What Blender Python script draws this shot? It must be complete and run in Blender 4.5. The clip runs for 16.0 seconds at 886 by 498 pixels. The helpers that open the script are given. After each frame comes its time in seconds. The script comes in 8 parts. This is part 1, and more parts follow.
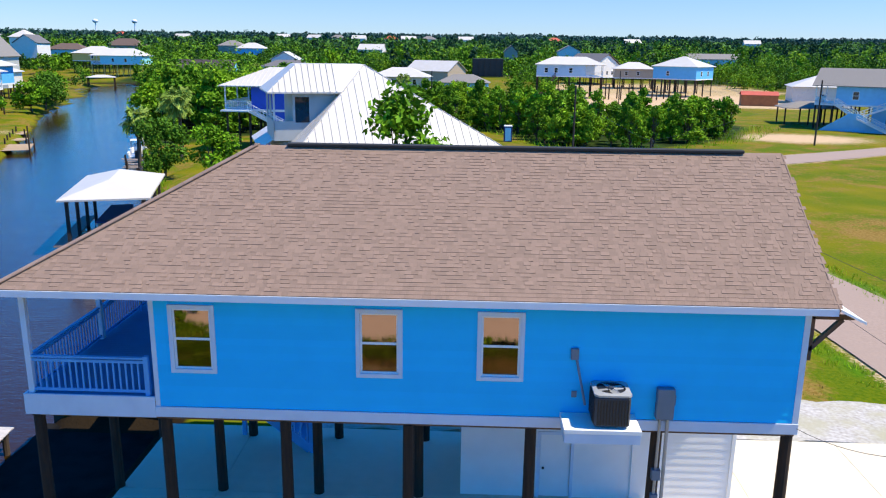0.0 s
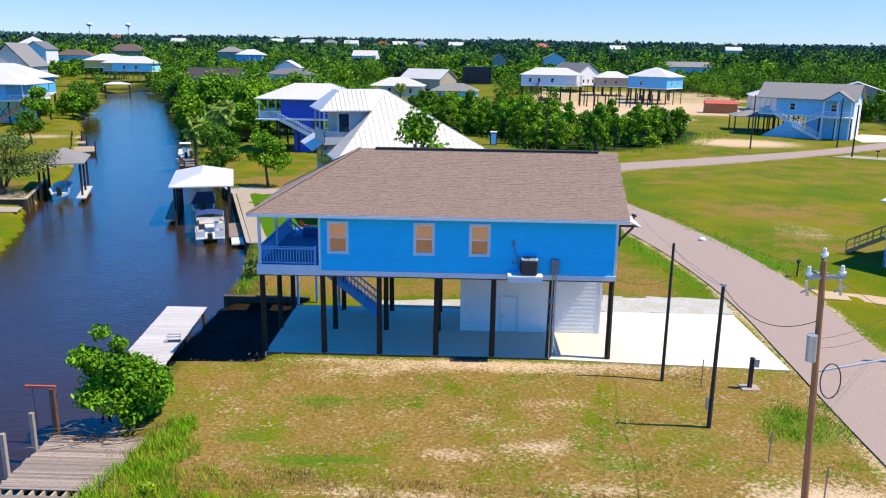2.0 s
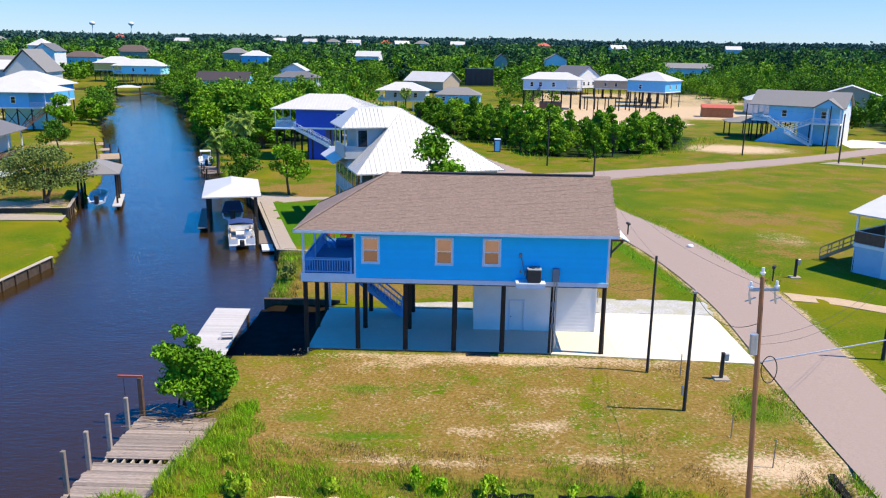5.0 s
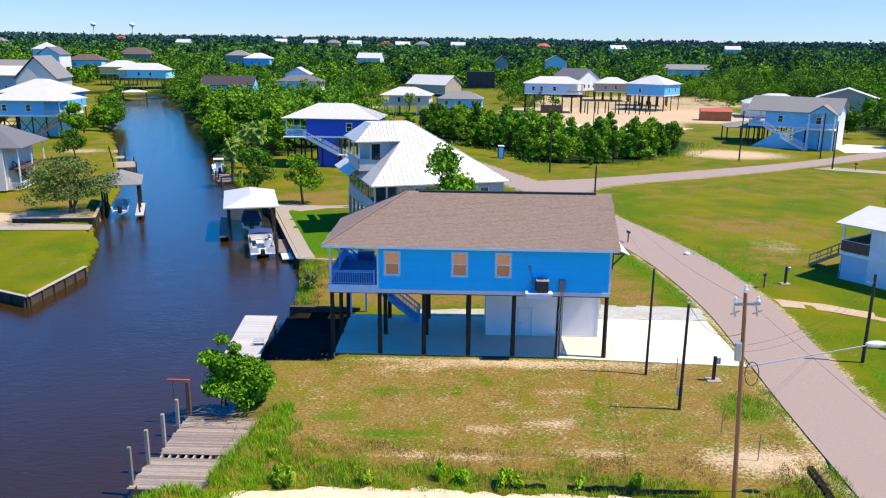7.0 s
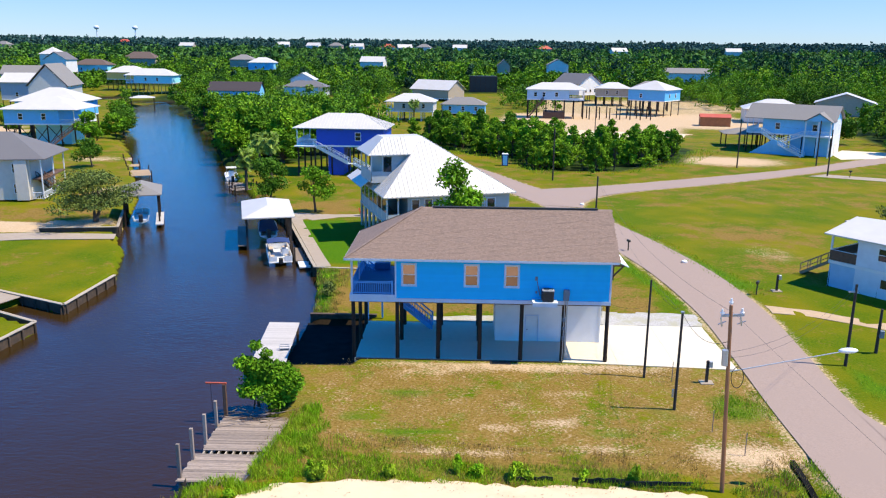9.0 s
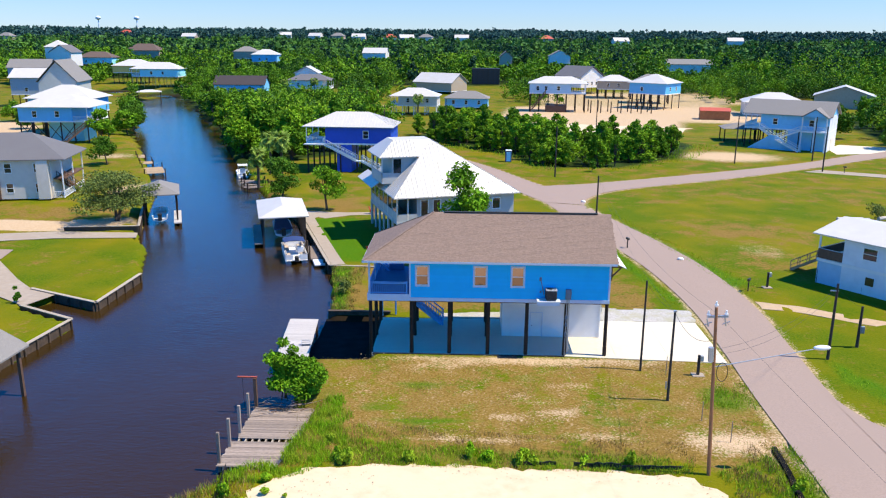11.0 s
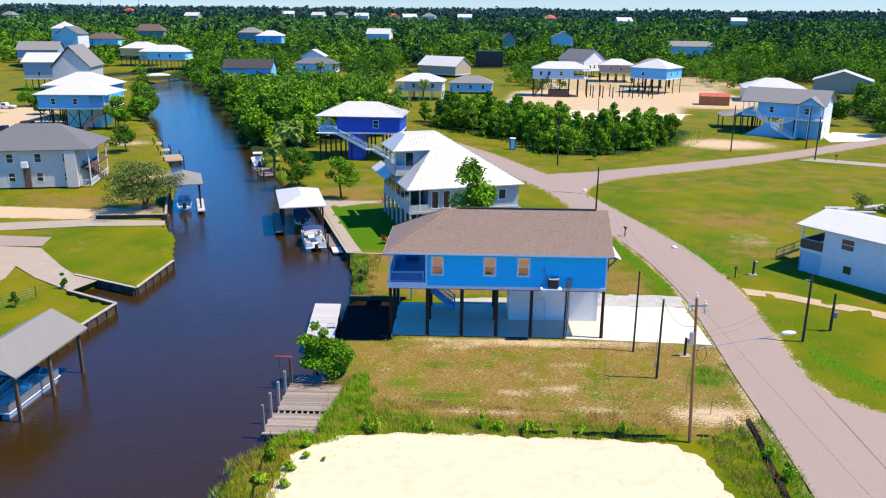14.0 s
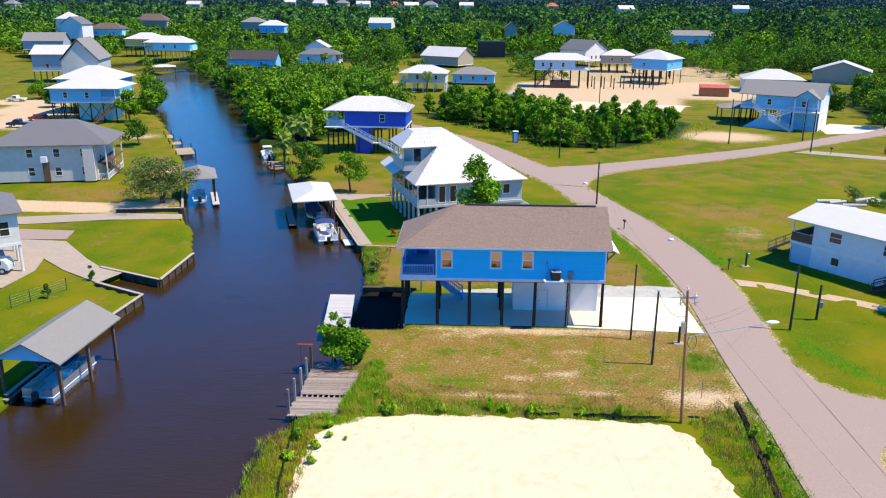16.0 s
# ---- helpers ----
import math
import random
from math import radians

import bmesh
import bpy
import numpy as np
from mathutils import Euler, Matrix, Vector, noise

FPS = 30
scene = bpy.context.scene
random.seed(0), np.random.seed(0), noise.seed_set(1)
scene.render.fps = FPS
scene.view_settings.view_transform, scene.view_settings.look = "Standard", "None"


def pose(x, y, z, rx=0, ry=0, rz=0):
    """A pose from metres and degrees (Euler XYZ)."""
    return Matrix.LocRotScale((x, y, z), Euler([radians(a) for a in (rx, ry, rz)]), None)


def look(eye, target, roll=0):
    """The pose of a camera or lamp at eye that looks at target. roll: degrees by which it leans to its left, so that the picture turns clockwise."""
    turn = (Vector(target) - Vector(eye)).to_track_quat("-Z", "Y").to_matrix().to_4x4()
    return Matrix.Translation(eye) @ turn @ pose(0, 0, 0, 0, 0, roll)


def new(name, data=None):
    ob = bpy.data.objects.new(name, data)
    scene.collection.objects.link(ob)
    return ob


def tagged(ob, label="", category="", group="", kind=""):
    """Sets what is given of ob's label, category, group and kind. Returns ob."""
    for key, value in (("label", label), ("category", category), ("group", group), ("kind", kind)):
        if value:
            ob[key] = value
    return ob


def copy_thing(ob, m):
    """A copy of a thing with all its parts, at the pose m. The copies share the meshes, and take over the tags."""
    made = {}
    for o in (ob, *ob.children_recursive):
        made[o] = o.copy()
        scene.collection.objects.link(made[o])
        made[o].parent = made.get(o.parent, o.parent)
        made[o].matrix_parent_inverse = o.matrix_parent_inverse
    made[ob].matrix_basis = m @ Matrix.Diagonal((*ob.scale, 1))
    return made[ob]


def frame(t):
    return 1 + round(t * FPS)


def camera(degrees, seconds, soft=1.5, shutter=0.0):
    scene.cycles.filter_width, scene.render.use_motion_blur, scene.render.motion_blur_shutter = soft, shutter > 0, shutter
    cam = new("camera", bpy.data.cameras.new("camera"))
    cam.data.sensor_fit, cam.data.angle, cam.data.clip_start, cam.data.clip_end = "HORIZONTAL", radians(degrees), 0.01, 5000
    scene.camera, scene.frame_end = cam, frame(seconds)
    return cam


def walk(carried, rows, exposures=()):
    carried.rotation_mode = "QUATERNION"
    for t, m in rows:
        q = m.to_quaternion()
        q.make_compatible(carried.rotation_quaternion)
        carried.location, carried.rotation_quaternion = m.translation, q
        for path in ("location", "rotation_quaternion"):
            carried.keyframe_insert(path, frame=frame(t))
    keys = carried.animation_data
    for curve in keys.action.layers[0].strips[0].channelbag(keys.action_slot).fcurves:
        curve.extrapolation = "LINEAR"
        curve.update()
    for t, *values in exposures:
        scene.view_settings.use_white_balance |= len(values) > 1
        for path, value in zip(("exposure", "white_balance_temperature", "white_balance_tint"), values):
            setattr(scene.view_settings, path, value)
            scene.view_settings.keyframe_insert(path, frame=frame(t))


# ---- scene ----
cam = camera(58.7, 16.0, soft=1.15)
PATH = [
    (0, (-7.748, -17.284, 13.017), (-7.817, -15.346, 12.529), 0.7),
    (0.5, (-7.887, -23.323, 13.654), (-7.948, -21.384, 13.167), 0.8),
    (1, (-8.119, -29.395, 14.376), (-8.172, -27.456, 13.892), 0.9),
    (1.5, (-8.053, -35.205, 15.094), (-8.1, -33.264, 14.615), 1.0),
    (2, (-7.991, -39.11, 15.551), (-8.034, -37.169, 15.07), 0.9),
    (2.5, (-8.032, -40.744, 15.882), (-8.074, -38.804, 15.401), 1.0),
    (3, (-8.09, -41.761, 16.188), (-8.133, -39.821, 15.704), 0.9),
    (3.5, (-8.211, -42.709, 16.605), (-8.255, -40.77, 16.119), 0.9),
    (4, (-8.375, -43.665, 17.005), (-8.42, -41.725, 16.52), 0.9),
    (6.5, (-9.575, -48.559, 19.481), (-9.62, -46.62, 18.989), 0.8),
    (7, (-9.756, -49.554, 19.898), (-9.802, -47.615, 19.408), 0.7),
    (7.5, (-9.955, -50.496, 20.37), (-10.002, -48.558, 19.88), 0.7),
    (8, (-10.137, -51.45, 20.804), (-10.186, -49.511, 20.316), 0.7),
    (8.5, (-10.302, -52.424, 21.249), (-10.352, -50.485, 20.761), 0.6),
    (9, (-10.485, -53.397, 21.668), (-10.535, -51.458, 21.181), 0.6),
    (11.5, (-11.206, -58.315, 24.199), (-11.261, -56.385, 23.676), 0.4),
    (12, (-11.339, -59.305, 24.634), (-11.395, -57.377, 24.103), 0.4),
    (12.5, (-11.497, -60.277, 25.145), (-11.554, -58.352, 24.604), 0.4),
    (13, (-11.603, -61.247, 25.641), (-11.66, -59.325, 25.09), 0.4),
    (13.5, (-11.752, -62.266, 26.067), (-11.81, -60.346, 25.509), 0.4),
    (14, (-11.867, -63.289, 26.522), (-11.925, -61.372, 25.956), 0.5),
    (14.5, (-12.001, -64.313, 26.985), (-12.06, -62.398, 26.411), 0.5),
    (15, (-12.131, -65.263, 27.483), (-12.19, -63.351, 26.898), 0.4),
    (15.5, (-12.279, -66.269, 27.927), (-12.339, -64.36, 27.335), 0.4),
    (16, (-12.442, -67.255, 28.326), (-12.503, -65.347, 27.73), 0.4),
]
walk(cam, [(t, look(eye, target, roll)) for t, eye, target, roll in PATH])

# ---- world and sun ----
SUN = Vector((math.cos(radians(59.5)) * 0.995, -math.cos(radians(59.5)) * 0.100, math.sin(radians(59.5))))
world = bpy.data.worlds.new("sky")
scene.world = world
world.use_nodes = True
wn = world.node_tree.nodes
sky = wn.new("ShaderNodeTexSky")
sky.sky_type = "NISHITA"
sky.sun_disc = False
sky.sun_elevation = radians(59.5)
sky.sun_rotation = math.atan2(SUN.x, SUN.y)
sky.altitude = 0
sky.air_density = 1.0
sky.dust_density = 0.0
sky.ozone_density = 3.0
wn["Background"].inputs[1].default_value = 0.13
# sky tint: paler in the low band the camera sees, deep blue above
up = wn.new("ShaderNodeSeparateXYZ")
world.node_tree.links.new(wn.new("ShaderNodeTexCoord").outputs["Generated"], up.inputs[0])
rise_ = wn.new("ShaderNodeMapRange")
rise_.interpolation_type = "SMOOTHSTEP"
rise_.inputs[1].default_value, rise_.inputs[2].default_value = 0.066, 0.088
world.node_tree.links.new(up.outputs["Z"], rise_.inputs[0])
shade_ = wn.new("ShaderNodeMix")
shade_.data_type = "RGBA"
shade_.inputs[6].default_value, shade_.inputs[7].default_value = (0.46, 0.615, 0.955, 1), (0.035, 0.81, 1.65, 1)
world.node_tree.links.new(rise_.outputs[0], shade_.inputs[0])
tint = wn.new("ShaderNodeMix")
tint.data_type, tint.blend_type = "RGBA", "MULTIPLY"
tint.inputs[0].default_value = 1.0
world.node_tree.links.new(sky.outputs[0], tint.inputs[6])
world.node_tree.links.new(shade_.outputs[2], tint.inputs[7])
world.node_tree.links.new(tint.outputs[2], wn["Background"].inputs[0])
sun = new("sun", bpy.data.lights.new("sun", "SUN"))
sun.data.energy = 5.4
sun.data.angle = radians(0.5)
sun.data.color = (1.0, 0.88, 0.66)
sun.matrix_world = look(SUN * 100, (0, 0, 0))
scene.view_settings.exposure = 0.4

# ---- materials ----
def M(name, c1, c2=None, rough=0.6, scale=4.0, bump=0.0, metal=0.0, big=None, bigscale=0.25, rand=0.0, island=0.0, bumpscale=None, spec=0.5, streak=None, worldspace=False):
    m = bpy.data.materials.new(name)
    m.use_nodes = True
    nt, N, L = m.node_tree, m.node_tree.nodes, m.node_tree.links
    b = N["Principled BSDF"]
    b.inputs["Roughness"].default_value, b.inputs["Metallic"].default_value = rough, metal
    b.inputs["Specular IOR Level"].default_value = spec
    if worldspace:
        co = N.new("ShaderNodeNewGeometry").outputs["Position"]
    else:
        co = N.new("ShaderNodeTexCoord").outputs["Object"]
    if streak:
        mp = N.new("ShaderNodeMapping")
        mp.inputs["Scale"].default_value = streak
        L.new(co, mp.inputs[0])
        co = mp.outputs[0]
    n1 = N.new("ShaderNodeTexNoise")
    n1.inputs["Scale"].default_value, n1.inputs["Detail"].default_value = scale, 6
    L.new(co, n1.inputs["Vector"])
    ramp = N.new("ShaderNodeMapRange")
    ramp.inputs[1].default_value, ramp.inputs[2].default_value = 0.3, 0.7
    L.new(n1.outputs["Fac"], ramp.inputs[0])
    mix = N.new("ShaderNodeMix")
    mix.data_type = "RGBA"
    mix.inputs[6].default_value = (*c1, 1)
    mix.inputs[7].default_value = (*(c2 or [c * 0.85 for c in c1]), 1)
    L.new(ramp.outputs[0], mix.inputs[0])
    out = mix.outputs[2]
    if big:
        n2 = N.new("ShaderNodeTexNoise")
        n2.inputs["Scale"].default_value, n2.inputs["Detail"].default_value = bigscale, 4
        L.new(co, n2.inputs["Vector"])
        r2 = N.new("ShaderNodeMapRange")
        r2.inputs[1].default_value, r2.inputs[2].default_value = 0.42, 0.65
        L.new(n2.outputs["Fac"], r2.inputs[0])
        m2 = N.new("ShaderNodeMix")
        m2.data_type = "RGBA"
        m2.inputs[7].default_value = (*big, 1)
        L.new(r2.outputs[0], m2.inputs[0])
        L.new(out, m2.inputs[6])
        out = m2.outputs[2]
    for amount, kind, sock in ((rand, "ShaderNodeObjectInfo", "Random"), (island, "ShaderNodeNewGeometry", "Random Per Island")):
        if amount:
            src = N.new(kind)
            hs = N.new("ShaderNodeHueSaturation")
            r3 = N.new("ShaderNodeMapRange")
            r3.inputs[3].default_value, r3.inputs[4].default_value = 1 - amount, 1 + amount
            L.new(src.outputs[sock], r3.inputs[0])
            L.new(r3.outputs[0], hs.inputs["Value"])
            L.new(out, hs.inputs["Color"])
            out = hs.outputs[0]
    L.new(out, b.inputs["Base Color"])
    if bump:
        bp = N.new("ShaderNodeBump")
        bp.inputs["Strength"].default_value, bp.inputs["Distance"].default_value = min(1, bump * 10), bump
        nb = n1
        if bumpscale:
            nb = N.new("ShaderNodeTexNoise")
            nb.inputs["Scale"].default_value, nb.inputs["Detail"].default_value = bumpscale, 5
            L.new(co, nb.inputs["Vector"])
        L.new(nb.outputs["Fac"], bp.inputs["Height"])
        L.new(bp.outputs[0], b.inputs["Normal"])
    return m

def foliage(name, c1, c2, scale=0.15, island=0.35):
    m = M(name, c1, c2, rough=0.55, scale=scale, island=island, worldspace=True, spec=0.05)
    N, L = m.node_tree.nodes, m.node_tree.links
    b = N["Principled BSDF"]
    tr = N.new("ShaderNodeBsdfTranslucent")
    mx = N.new("ShaderNodeMixShader")
    mx.inputs[0].default_value = 0.1
    L.new(b.inputs["Base Color"].links[0].from_socket, tr.inputs[0])
    L.new(b.outputs[0], mx.inputs[1])
    L.new(tr.outputs[0], mx.inputs[2])
    L.new(mx.outputs[0], N["Material Output"].inputs[0])
    return m

blue = M("blue_siding", (0.006, 0.50, 0.88), (0.005, 0.47, 0.84), rough=0.6, scale=1.5, rand=0.03, spec=0.25)
white_trim = M("white_trim", (0.62, 0.68, 0.76), (0.55, 0.61, 0.70), rough=0.5, scale=2)
white_wall = M("white_panel", (0.80, 0.80, 0.78), (0.74, 0.74, 0.72), rough=0.55, scale=1.2)
rail_blue = M("rail_blue", (0.10, 0.36, 0.68), (0.09, 0.32, 0.62), rough=0.5, scale=2)
deck_blue = M("deck_blue", (0.055, 0.16, 0.36), (0.05, 0.14, 0.32), rough=0.6, scale=3)
shingle = M("shingle", (0.276, 0.190, 0.143), (0.214, 0.147, 0.110), rough=0.9, scale=60, bump=0.003, big=(0.246, 0.170, 0.128), bigscale=0.7, rand=0.10, island=0.11)
shingle_grey = M("shingle_grey", (0.16, 0.155, 0.16), (0.11, 0.108, 0.112), rough=0.9, scale=25, bump=0.004, big=(0.13, 0.125, 0.13), bigscale=0.4)
shingle_light = M("shingle_light", (0.25, 0.235, 0.215), (0.17, 0.16, 0.148), rough=0.9, scale=14, bump=0.006, big=(0.205, 0.192, 0.178), bigscale=0.9)
shingle_brown = M("shingle_brown", (0.14, 0.095, 0.075), (0.10, 0.07, 0.055), rough=0.9, scale=25, bump=0.004)
shingle_dark = M("shingle_dark", (0.060, 0.046, 0.046), (0.040, 0.032, 0.034), rough=0.9, scale=25, bump=0.004)
metal_roof = M("white_metal_roof", (0.58, 0.555, 0.51), (0.53, 0.505, 0.465), rough=0.45, scale=0.8, big=(0.54, 0.51, 0.45), bigscale=0.3)
black_vent = M("ridge_vent", (0.02, 0.02, 0.02), rough=0.8)
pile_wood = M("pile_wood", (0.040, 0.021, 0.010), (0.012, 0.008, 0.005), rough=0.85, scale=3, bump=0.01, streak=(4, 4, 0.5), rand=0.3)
pole_wood = M("pole_wood", (0.34, 0.15, 0.06), (0.22, 0.10, 0.045), rough=0.85, scale=4, bump=0.008, streak=(5, 5, 0.3))
dark_pole = M("dark_pole", (0.045, 0.034, 0.026), (0.022, 0.018, 0.016), rough=0.8, scale=4, bump=0.008, streak=(5, 5, 0.3))
grey_wood = M("grey_wood", (0.34, 0.27, 0.22), (0.20, 0.16, 0.13), rough=0.85, scale=5, bump=0.006, streak=(1, 6, 6), rand=0.3)
pale_wood = M("pale_wood", (0.52, 0.49, 0.46), (0.42, 0.39, 0.37), rough=0.8, scale=5, bump=0.004, streak=(1, 6, 6), rand=0.10)
brown_wood = M("brown_wood", (0.16, 0.085, 0.05), (0.10, 0.055, 0.035), rough=0.8, scale=4, bump=0.004, rand=0.15)
tan_wood = M("tan_wood", (0.42, 0.30, 0.17), (0.33, 0.23, 0.13), rough=0.8, scale=4, rand=0.15)
concrete = M("concrete", (0.68, 0.60, 0.455), (0.63, 0.55, 0.41), rough=0.85, scale=2.5, bump=0.002, big=(0.655, 0.57, 0.43), bigscale=0.2)
old_concrete = M("old_concrete", (0.38, 0.315, 0.245), (0.30, 0.245, 0.19), rough=0.9, scale=2.0, bump=0.003, big=(0.33, 0.265, 0.20), bigscale=0.25)
asphalt = M("worn_asphalt", (0.335, 0.250, 0.200), (0.275, 0.203, 0.163), rough=0.92, scale=9, bump=0.003, big=(0.30, 0.224, 0.180), bigscale=0.18, worldspace=True)
sand = M("sand", (0.67, 0.53, 0.355), (0.58, 0.44, 0.275), rough=0.95, scale=1.3, bump=0.03, big=(0.66, 0.51, 0.33), bigscale=0.35, bumpscale=4, worldspace=True)
dirt = M("pale_dirt", (0.50, 0.36, 0.22), (0.40, 0.29, 0.18), rough=0.95, scale=2.0, bump=0.02, big=(0.42, 0.30, 0.18), bigscale=0.3, worldspace=True)
orange_dirt = M("orange_dirt", (0.52, 0.25, 0.11), (0.42, 0.20, 0.09), rough=0.95, scale=2, bump=0.03)
gravel = M("gravel", (0.52, 0.50, 0.47), (0.30, 0.28, 0.25), rough=0.95, scale=7, bump=0.03, big=(0.36, 0.34, 0.24), bigscale=0.8, worldspace=True)
# near-black fill; in the slip it stands in for house shadow on water
mud = M("slip_ditch_black", (0.004, 0.004, 0.004), (0.012, 0.012, 0.013), spec=0.1, rough=0.9, scale=1.2, bump=0.05, worldspace=True)
bulk = M("bulkhead_timber", (0.10, 0.065, 0.04), (0.05, 0.035, 0.022), rough=0.85, scale=3, bump=0.01, rand=0.25)
cap_wood = M("bulkhead_cap", (0.42, 0.36, 0.28), (0.33, 0.28, 0.21), rough=0.85, scale=3, rand=0.1)
ac_metal = M("ac_metal", (0.06, 0.075, 0.10), (0.05, 0.06, 0.08), rough=0.45, metal=0.4, scale=6)
ac_top = M("ac_top", (0.42, 0.43, 0.42), (0.36, 0.37, 0.36), rough=0.45, metal=0.3, scale=6)
grey_box = M("grey_box", (0.16, 0.21, 0.28), (0.14, 0.19, 0.25), rough=0.5, metal=0.3, scale=3)
galv = M("galvanised", (0.45, 0.47, 0.50), (0.36, 0.38, 0.40), rough=0.4, metal=0.5, scale=5)
black_metal = M("black_metal", (0.012, 0.012, 0.013), (0.02, 0.02, 0.02), rough=0.5, scale=5)
window_dark = M("dark_window_glass", (0.02, 0.025, 0.03), (0.015, 0.02, 0.025), rough=0.04, scale=1, spec=0.8)
screen_glass = M("screened_glass", (0.18, 0.128, 0.10), (0.165, 0.118, 0.094), rough=0.05, metal=1.0, scale=0.8)
film_glass = M("bronze_film_glass", (0.27, 0.195, 0.16), (0.26, 0.187, 0.154), rough=0.03, metal=1.0, scale=0.8, bump=0.0004, bumpscale=1.5)
red_paint = M("red_paint", (0.45, 0.03, 0.02), rough=0.4)
red_shed = M("red_shed", (0.52, 0.10, 0.05), (0.44, 0.08, 0.04), rough=0.6, scale=1)
rust_wall = M("rust_wall", (0.40, 0.15, 0.045), (0.30, 0.11, 0.035), rough=0.7, scale=1.5)
hull_white = M("hull_white", (0.78, 0.78, 0.76), (0.70, 0.70, 0.68), rough=0.3, scale=2)
alu = M("aluminium", (0.55, 0.57, 0.60), (0.48, 0.50, 0.53), rough=0.3, metal=0.7, scale=3)
seat_tan = M("seat_vinyl", (0.52, 0.42, 0.32), (0.46, 0.37, 0.28), rough=0.55, scale=3)
navy_canvas = M("navy_canvas", (0.02, 0.05, 0.16), (0.018, 0.04, 0.13), rough=0.8, scale=5)
tyre = M("tyre_rubber", (0.015, 0.015, 0.015), rough=0.85, scale=8)
bark = M("bark", (0.10, 0.075, 0.05), (0.055, 0.04, 0.028), rough=0.9, scale=6, bump=0.02, streak=(3, 3, 0.6))
# second tones of leaf, leaf_wood and leaf_mid darkened for shade inside crowns
leaf = foliage("leaf", (0.185, 0.385, 0.016), (0.060, 0.150, 0.008), 0.5)
leaf_dark = foliage("leaf_dark", (0.091, 0.208, 0.016), (0.046, 0.117, 0.010), 0.4)
leaf_olive = foliage("leaf_olive", (0.165, 0.209, 0.050), (0.099, 0.143, 0.033), 0.5)
leaf_wood = foliage("leaf_wood", (0.29, 0.50, 0.020), (0.050, 0.135, 0.010), 0.12, 0.5)
# a shaded copy of leaf_wood, for the dimmer woods behind
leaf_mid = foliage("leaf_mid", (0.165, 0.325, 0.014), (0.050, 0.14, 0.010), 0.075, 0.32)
leaf_shade = foliage("leaf_shade", (0.080, 0.185, 0.016), (0.020, 0.062, 0.012), 0.075, 0.45)
leaf_lime = foliage("leaf_lime", (0.22, 0.37, 0.020), (0.10, 0.22, 0.013), 0.075, 0.3)
leaf_blue_pine = foliage("leaf_blue_pine", (0.026, 0.075, 0.036), (0.014, 0.045, 0.024), 0.05, 0.3)
# far leaf tones shift towards blue: distance haze put into the colour
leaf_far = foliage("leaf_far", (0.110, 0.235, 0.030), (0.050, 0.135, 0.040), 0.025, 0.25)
leaf_haze_pine = foliage("leaf_haze_pine", (0.060, 0.125, 0.090), (0.032, 0.085, 0.080), 0.012, 0.2)
grass_blade = foliage("grass_blade", (0.19, 0.41, 0.010), (0.30, 0.37, 0.025), 0.6, 0.3)
palm_leaf = foliage("palm_leaf", (0.26, 0.36, 0.07), (0.15, 0.24, 0.03), 0.8)

def water_material():
    m = bpy.data.materials.new("canal_water")
    m.use_nodes = True
    N, L = m.node_tree.nodes, m.node_tree.links
    b = N["Principled BSDF"]
    b.inputs["Roughness"].default_value = 0.06
    b.inputs["IOR"].default_value = 1.40
    b.inputs["Specular IOR Level"].default_value = 0.5
    b.inputs["Specular Tint"].default_value = (0.22, 0.62, 1.0, 1)
    co = N.new("ShaderNodeNewGeometry").outputs["Position"]
    n0 = N.new("ShaderNodeTexNoise")
    n0.inputs["Scale"].default_value, n0.inputs["Detail"].default_value = 0.06, 3
    L.new(co, n0.inputs["Vector"])
    mix = N.new("ShaderNodeMix")
    mix.data_type = "RGBA"
    mix.inputs[6].default_value, mix.inputs[7].default_value = (0.040, 0.021, 0.004, 1), (0.022, 0.013, 0.003, 1)
    L.new(n0.outputs["Fac"], mix.inputs[0])
    L.new(mix.outputs[2], b.inputs["Base Color"])
    last = None
    for s, d, sc in (((1.0, 2.6, 1), 0.024, 1.6), ((1.4, 3.2, 1), 0.008, 6.0), ((1, 1, 1), 0.035, 0.35)):
        mp = N.new("ShaderNodeMapping")
        mp.inputs["Scale"].default_value = s
        mp.inputs["Rotation"].default_value = (0, 0, 0.25)
        L.new(co, mp.inputs[0])
        n = N.new("ShaderNodeTexNoise")
        n.inputs["Scale"].default_value, n.inputs["Detail"].default_value = sc, 3
        L.new(mp.outputs[0], n.inputs["Vector"])
        bp = N.new("ShaderNodeBump")
        bp.inputs["Strength"].default_value, bp.inputs["Distance"].default_value = 1.0, d
        L.new(n.outputs["Fac"], bp.inputs["Height"])
        if last:
            L.new(last.outputs[0], bp.inputs["Normal"])
        last = bp
    L.new(last.outputs[0], b.inputs["Normal"])
    return m
water_mat = water_material()

